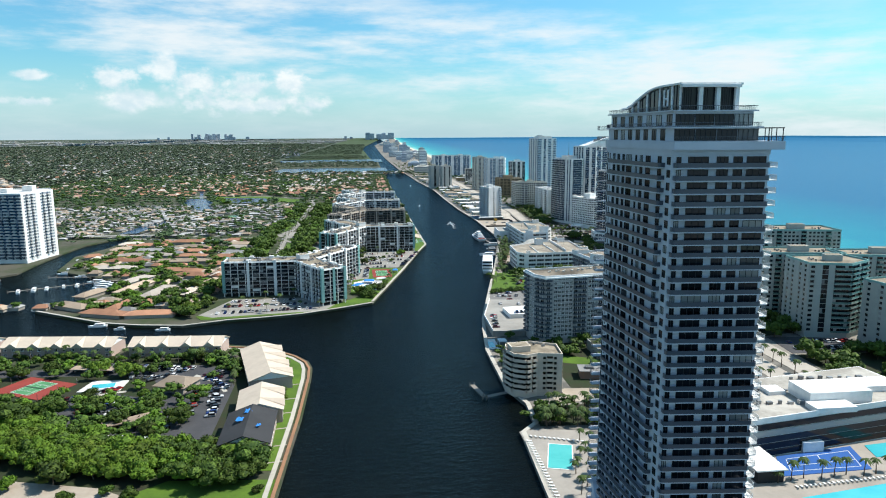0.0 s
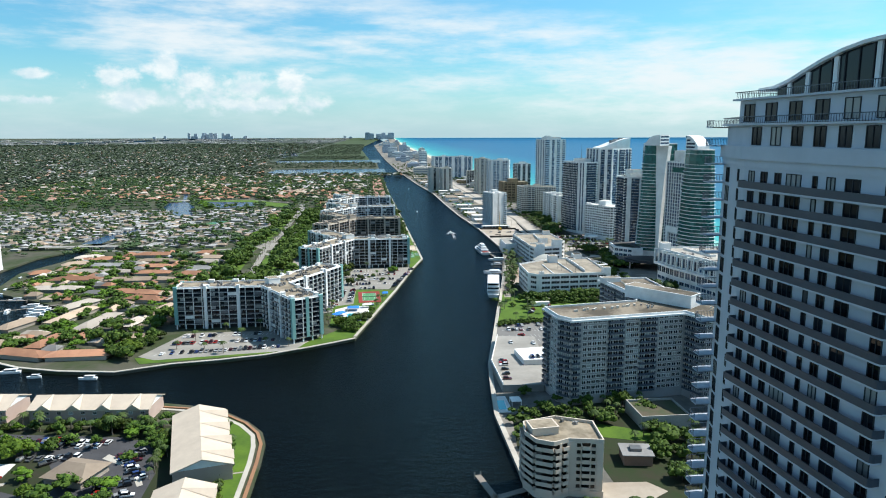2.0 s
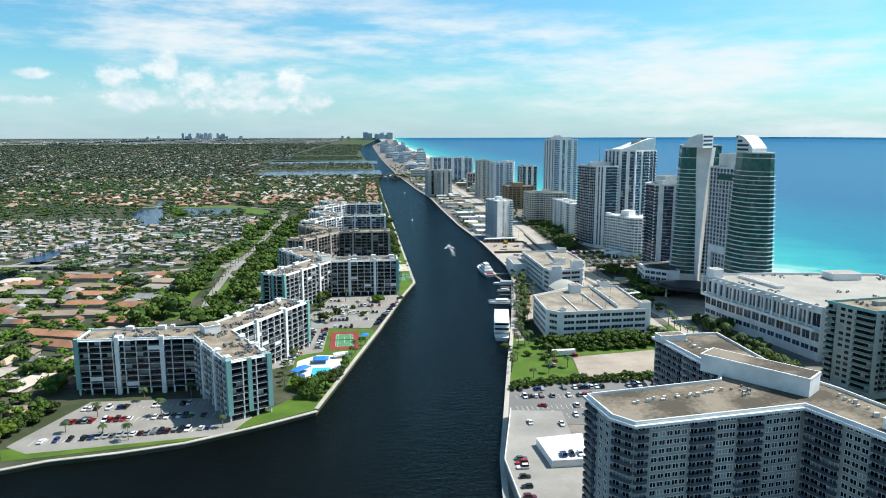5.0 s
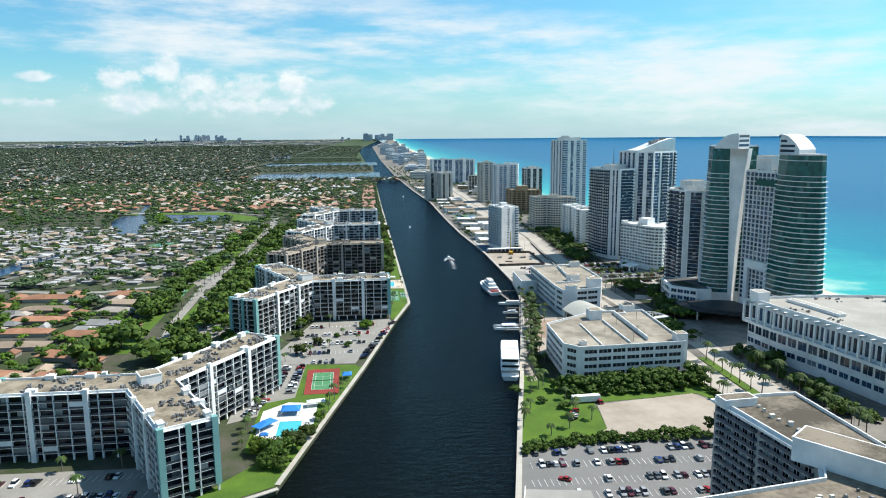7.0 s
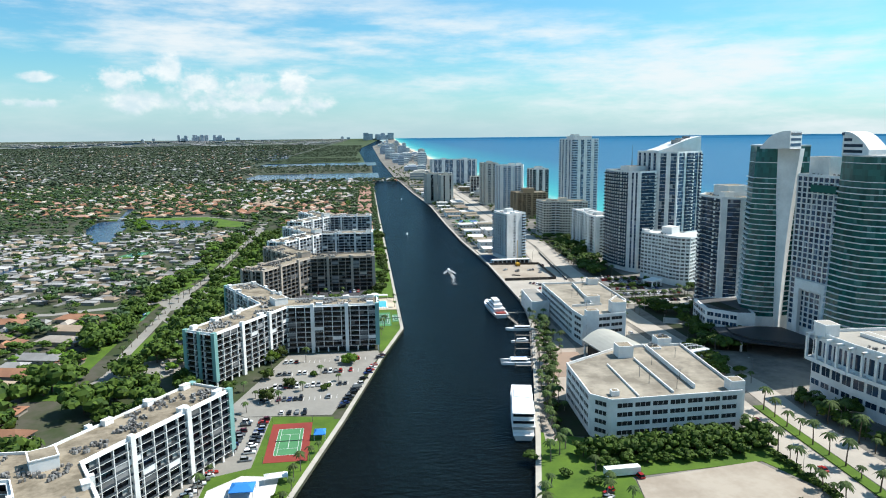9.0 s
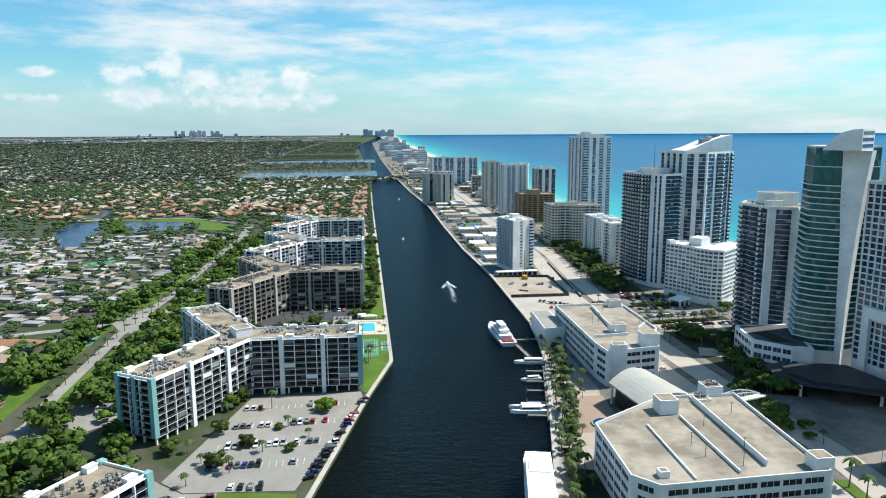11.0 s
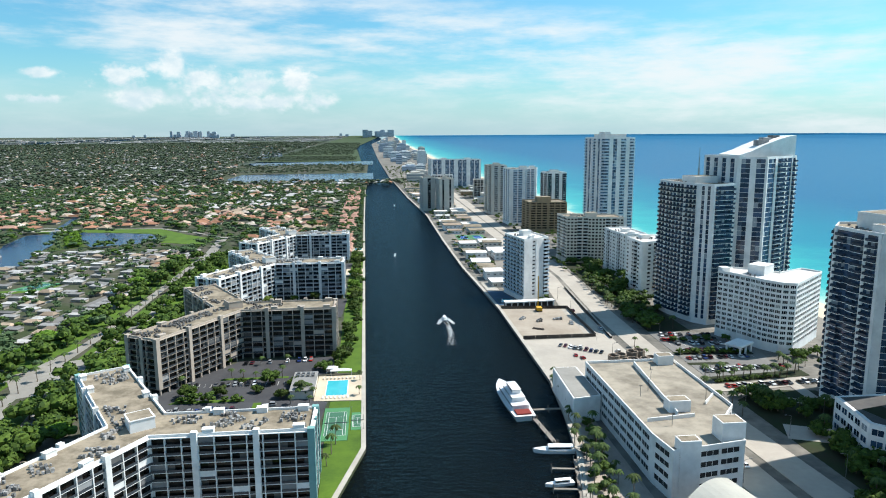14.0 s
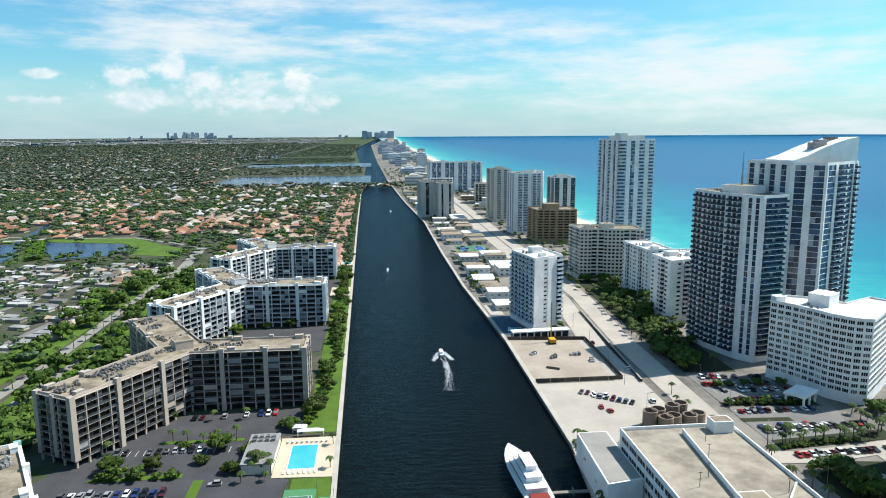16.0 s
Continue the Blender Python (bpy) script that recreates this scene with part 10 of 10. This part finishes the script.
def boat(x, y, L, turn, label, tiers=1, mast=0, cat=False, hull_mat=None, group="", red=False):
    root = thing("boat", x, y, label, "boat", group, turn=turn, z=-1.2)
    W = L * (0.46 if cat else 0.24)
    H = 0.6 + L * 0.045
    if cat:
        for s in (-1, 1):
            bm = bmesh.new()
            hull(bm, L, W * 0.26, H)
            for v in bm.verts:
                v.co.x += s * W * 0.36
            part("hull", bm, hull_mat or GEL, root)
        bm = bmesh.new()
        box(bm, -W * 0.4, -L * 0.35, H * 0.8, W * 0.4, L * 0.15, H)
        part("bridge_deck", bm, GEL, root)
    else:
        bm = bmesh.new()
        hull(bm, L, W, H)
        part("hull", bm, hull_mat or GEL, root)
    z = H * 1.02
    for k in range(tiers):
        f = 1 - 0.24 * k
        h = 0.55 + L * 0.03
        y0, y1 = -L * 0.34 * f, L * 0.2 * f - k * L * 0.02
        bm = bmesh.new()
        lo = [bm.verts.new((sx * W * 0.36 * f, yy, z)) for sx, yy in ((-1, y0), (1, y0), (0.8, y1), (-0.8, y1))]
        hi = [bm.verts.new((sx * W * 0.33 * f, yy, z + h)) for sx, yy in ((-1, y0 + 0.1), (1, y0 + 0.1), (0.8, y1 - h * 0.8), (-0.8, y1 - h * 0.8))]
        for i in range(4):
            bm.faces.new((lo[i], lo[(i + 1) % 4], hi[(i + 1) % 4], hi[i]))
        bm.faces.new(hi)
        part("cabin", bm, GEL, root)
        bm = bmesh.new()
        box(bm, -W * 0.352 * f, y0 + 0.5, z + h * 0.4, W * 0.352 * f, y1 - h * 0.55, z + h * 0.78)
        part("cabin_glazing", bm, GLASS, root)
        bm = bmesh.new()
        box(bm, -W * 0.37 * f, y0 - 0.5, z + h, W * 0.37 * f, y1 - h * 0.5, z + h + 0.12)
        part("cabin_roof", bm, GEL, root)
        z += h + 0.12
    if red:
        bm = bmesh.new()
        box(bm, -W * 0.3, -L * 0.47, H * 1.02, W * 0.3, -L * 0.36, H * 1.02 + 0.5)
        part("stern_seat", bm, COURT_RED, root, "red stern cushions")
    if mast:
        bm = bmesh.new()
        limb(bm, (0, L * 0.05, z - 0.4), (0, L * 0.05, mast), 0.09, 0.05)
        part("mast", bm, METAL, root)
        bm = bmesh.new()
        limb(bm, (0, L * 0.05, z + 0.6), (0, -L * 0.35, z + 0.8), 0.12, 0.08)
        part("boom", bm, BLUE_CLOTH, root, "boom with a blue sail cover")
    return root


boat(110.5, 679, 38, 4, "large white motor yacht with red cushions at the jetty", 3, red=True)
boat(116.5, 636, 15, 84, "white speedboat moored at the jetty", 1)
boat(103.5, 584, 14, 85, "white sailing catamaran with a tall bare mast", 1, 15, True)
boat(97, 800, 9, 0, "white motor boat running up the canal", 1)
boat(88, 1390, 9, 0, "small white motor boat on the canal", 1)
boat(76, 1000, 6, 170, "small white motor boat on the canal", 1)
boat(112, 615, 9, 95, "white boat moored at a finger pier", 1)
for k, (x, y, L, turn) in enumerate(((-236, 484, 11, 20), (-228, 489, 12, 15), (-221, 492, 10, 15), (-212, 497, 9, 20), (-204, 500, 10, 10), (-214, 531, 9, 100), (-196, 512, 12, 100), (-188, 504, 13, 95), (-186, 497, 12, 95), (-185, 490, 11, 95), (-184, 482, 10, 95), (-200, 428, 8, 60), (-150, 388.5, 10, 95), (-112, 376.5, 8, 88), (-136, 381, 6, 95),
                                     (-234, 560, 9, 10), (-243, 600, 8, 5), (-232, 545, 9, 100), (-272, 528, 8, 60))):
    boat(x, y, L, turn, "white motor cruiser moored in the marina", 1, group="marina boats")
# excursion boat with three decks
ferry = thing("excursion_boat", 93.2, 525, "white three-deck excursion boat moored at the quay", "boat", turn=-10.5, z=-1.2)
bm = bmesh.new()
hull(bm, 44, 8.2, 2.2)
part("hull", bm, GEL, ferry)
z = 2.2
for k, (y0, y1, w) in enumerate(((-19, 12, 3.7), (-19.5, 9, 3.6), (-19.5, 6, 3.5))):
    bm = bmesh.new()
    box(bm, -w, y0, z, w, y1, z + 2.3)
    part("deck_house", bm, GEL, ferry)
    bm = bmesh.new()
    box(bm, -w - 0.03, y0 - 0.03, z + 0.8, w + 0.03, y1 - 1.0, z + 1.8)
    part("window_band", bm, GLASS, ferry)
    bm = bmesh.new()
    box(bm, -w - 0.3, y0 - 1.2, z + 2.3, w + 0.3, y1 + 0.6, z + 2.5)
    part("deck", bm, GEL, ferry)
    z += 2.5
bm = bmesh.new()
box(bm, -3.0, -6, z, 3.0, 4, z + 0.25)
part("canopy", bm, WHITE, ferry)

WOOD = surf("dock_timber", (0.34, 0.30, 0.25), (0.24, 0.21, 0.18))


def dock(pts, w, label, posts=True):
    root = thing("dock", *pts[0], label, "dock")
    for p, q in zip(pts, pts[1:]):
        L = (Vector(q) - Vector(p)).length
        m = along(local([p], *pts[0])[0], local([q], *pts[0])[0])
        bm = bmesh.new()
        box(bm, 0, -w / 2, -0.15, L, w / 2, 0.1, 0, m)
        part("walkway", bm, WOOD, root)
        if posts:
            n = max(2, int(L / 5))
            bm = bmesh.new()
            limb(bm, (0, 0, -2.5), (0, 0, 1.2), 0.16, 0.16)
            me = mesh_of("pile", bm, WOOD)
            repeat("pile", me, [m @ pose(L * k / (n - 1), s * w / 2, 0) for k in range(n) for s in (-1, 1)], root)
    return root


dock([(115.2, 660), (117.5, 640), (122.5, 636)], 1.6, "bent grey timber jetty beside the yacht")
dock([(130, 668), (114.5, 668)], 1.4, "grey timber jetty from the promenade")
dock([(109, 572), (121, 628)], 1.8, "long grey timber dock with finger piers")
for k, y in enumerate((576, 588, 600, 610, 622)):
    x = 109 + (y - 572) * 12 / 56
    dock([(x, y), (x - 8, y + 1.2)], 1.0, "short timber finger pier")
dock([(55, 262), (45, 258)], 2.2, "old grey timber dock by the small house")
dock([(45, 258), (42, 272)], 2.0, "old grey timber dock by the small house")
dock([(-242, 482), (-180, 512)], 1.4, "long marina dock with moored boats")
dock([(-236, 530), (-205, 526)], 1.4, "marina dock with moored boats")
FOAM = surf("white_foam", (0.75, 0.77, 0.77), (0.45, 0.52, 0.55), grain=1.4, broad=0.4, contrast=2.0)
vs, fs = [], []
fr = random.Random(4)
for k in range(1500):
    u = fr.random() ** 1.5
    if k < 900:  # plumes thrown up on both sides of the stern
        v = fr.random()
        side = fr.choice((-1, 1))
        x, y = 97 + side * (0.7 + 3.6 * v + fr.gauss(0, 0.5)), 800 - 9.5 * v ** 1.4 + fr.gauss(0, 0.5)
        r, lift = fr.uniform(0.1, 0.34) * (1.15 - 0.6 * v), 0.9 * (1 - v) * fr.random()
    else:  # trail of thinning foam
        x, y = 97 + fr.gauss(0, 0.4 + 0.7 * u) + 0.9 * math.sin(u * 5), 794 - 42 * u
        r, lift = fr.uniform(0.12, 0.40) * (1 - 0.6 * u), 0.1
    e = len(vs)
    vs += [(x + r * math.cos(a) * fr.uniform(0.5, 1.2), y + r * 1.8 * math.sin(a) * fr.uniform(0.5, 1.2), -1.17 + lift) for a in np.arange(0, 6.2, 0.9)]
    fs.append(tuple(range(e, len(vs))))
tagged(new("wake_foam", raw_mesh("wake_foam", vs, fs, [FOAM])), "white foam of the motor boat's wake", "foam", kind="stuff")

# street lamps along the boulevard
bm = bmesh.new()
limb(bm, (0, 0, 0), (0, 0, 7.5), 0.10, 0.06)
limb(bm, (0, 0, 7.4), (1.8, 0, 7.8), 0.05, 0.04)
POLE = mesh_of("pole", bm, METAL)
bm = bmesh.new()
box(bm, 1.5, -0.15, 7.7, 2.3, 0.15, 7.85)
HEAD = mesh_of("lamp_head", bm, METAL)
for k in range(16):
    for x, turn in ((167, 0), (199, 180)):
        root = thing("street_lamp", x + (3 if k > 11 else -2 if 4 < k < 11 else 0), 440 + k * 28, "tall grey metal street lamp beside the boulevard", "street lamp", "boulevard lamps", turn=turn)
        for nm, me in (("pole", POLE), ("lamp_head", HEAD)):
            ob = new(nm, me)
            ob.parent = root
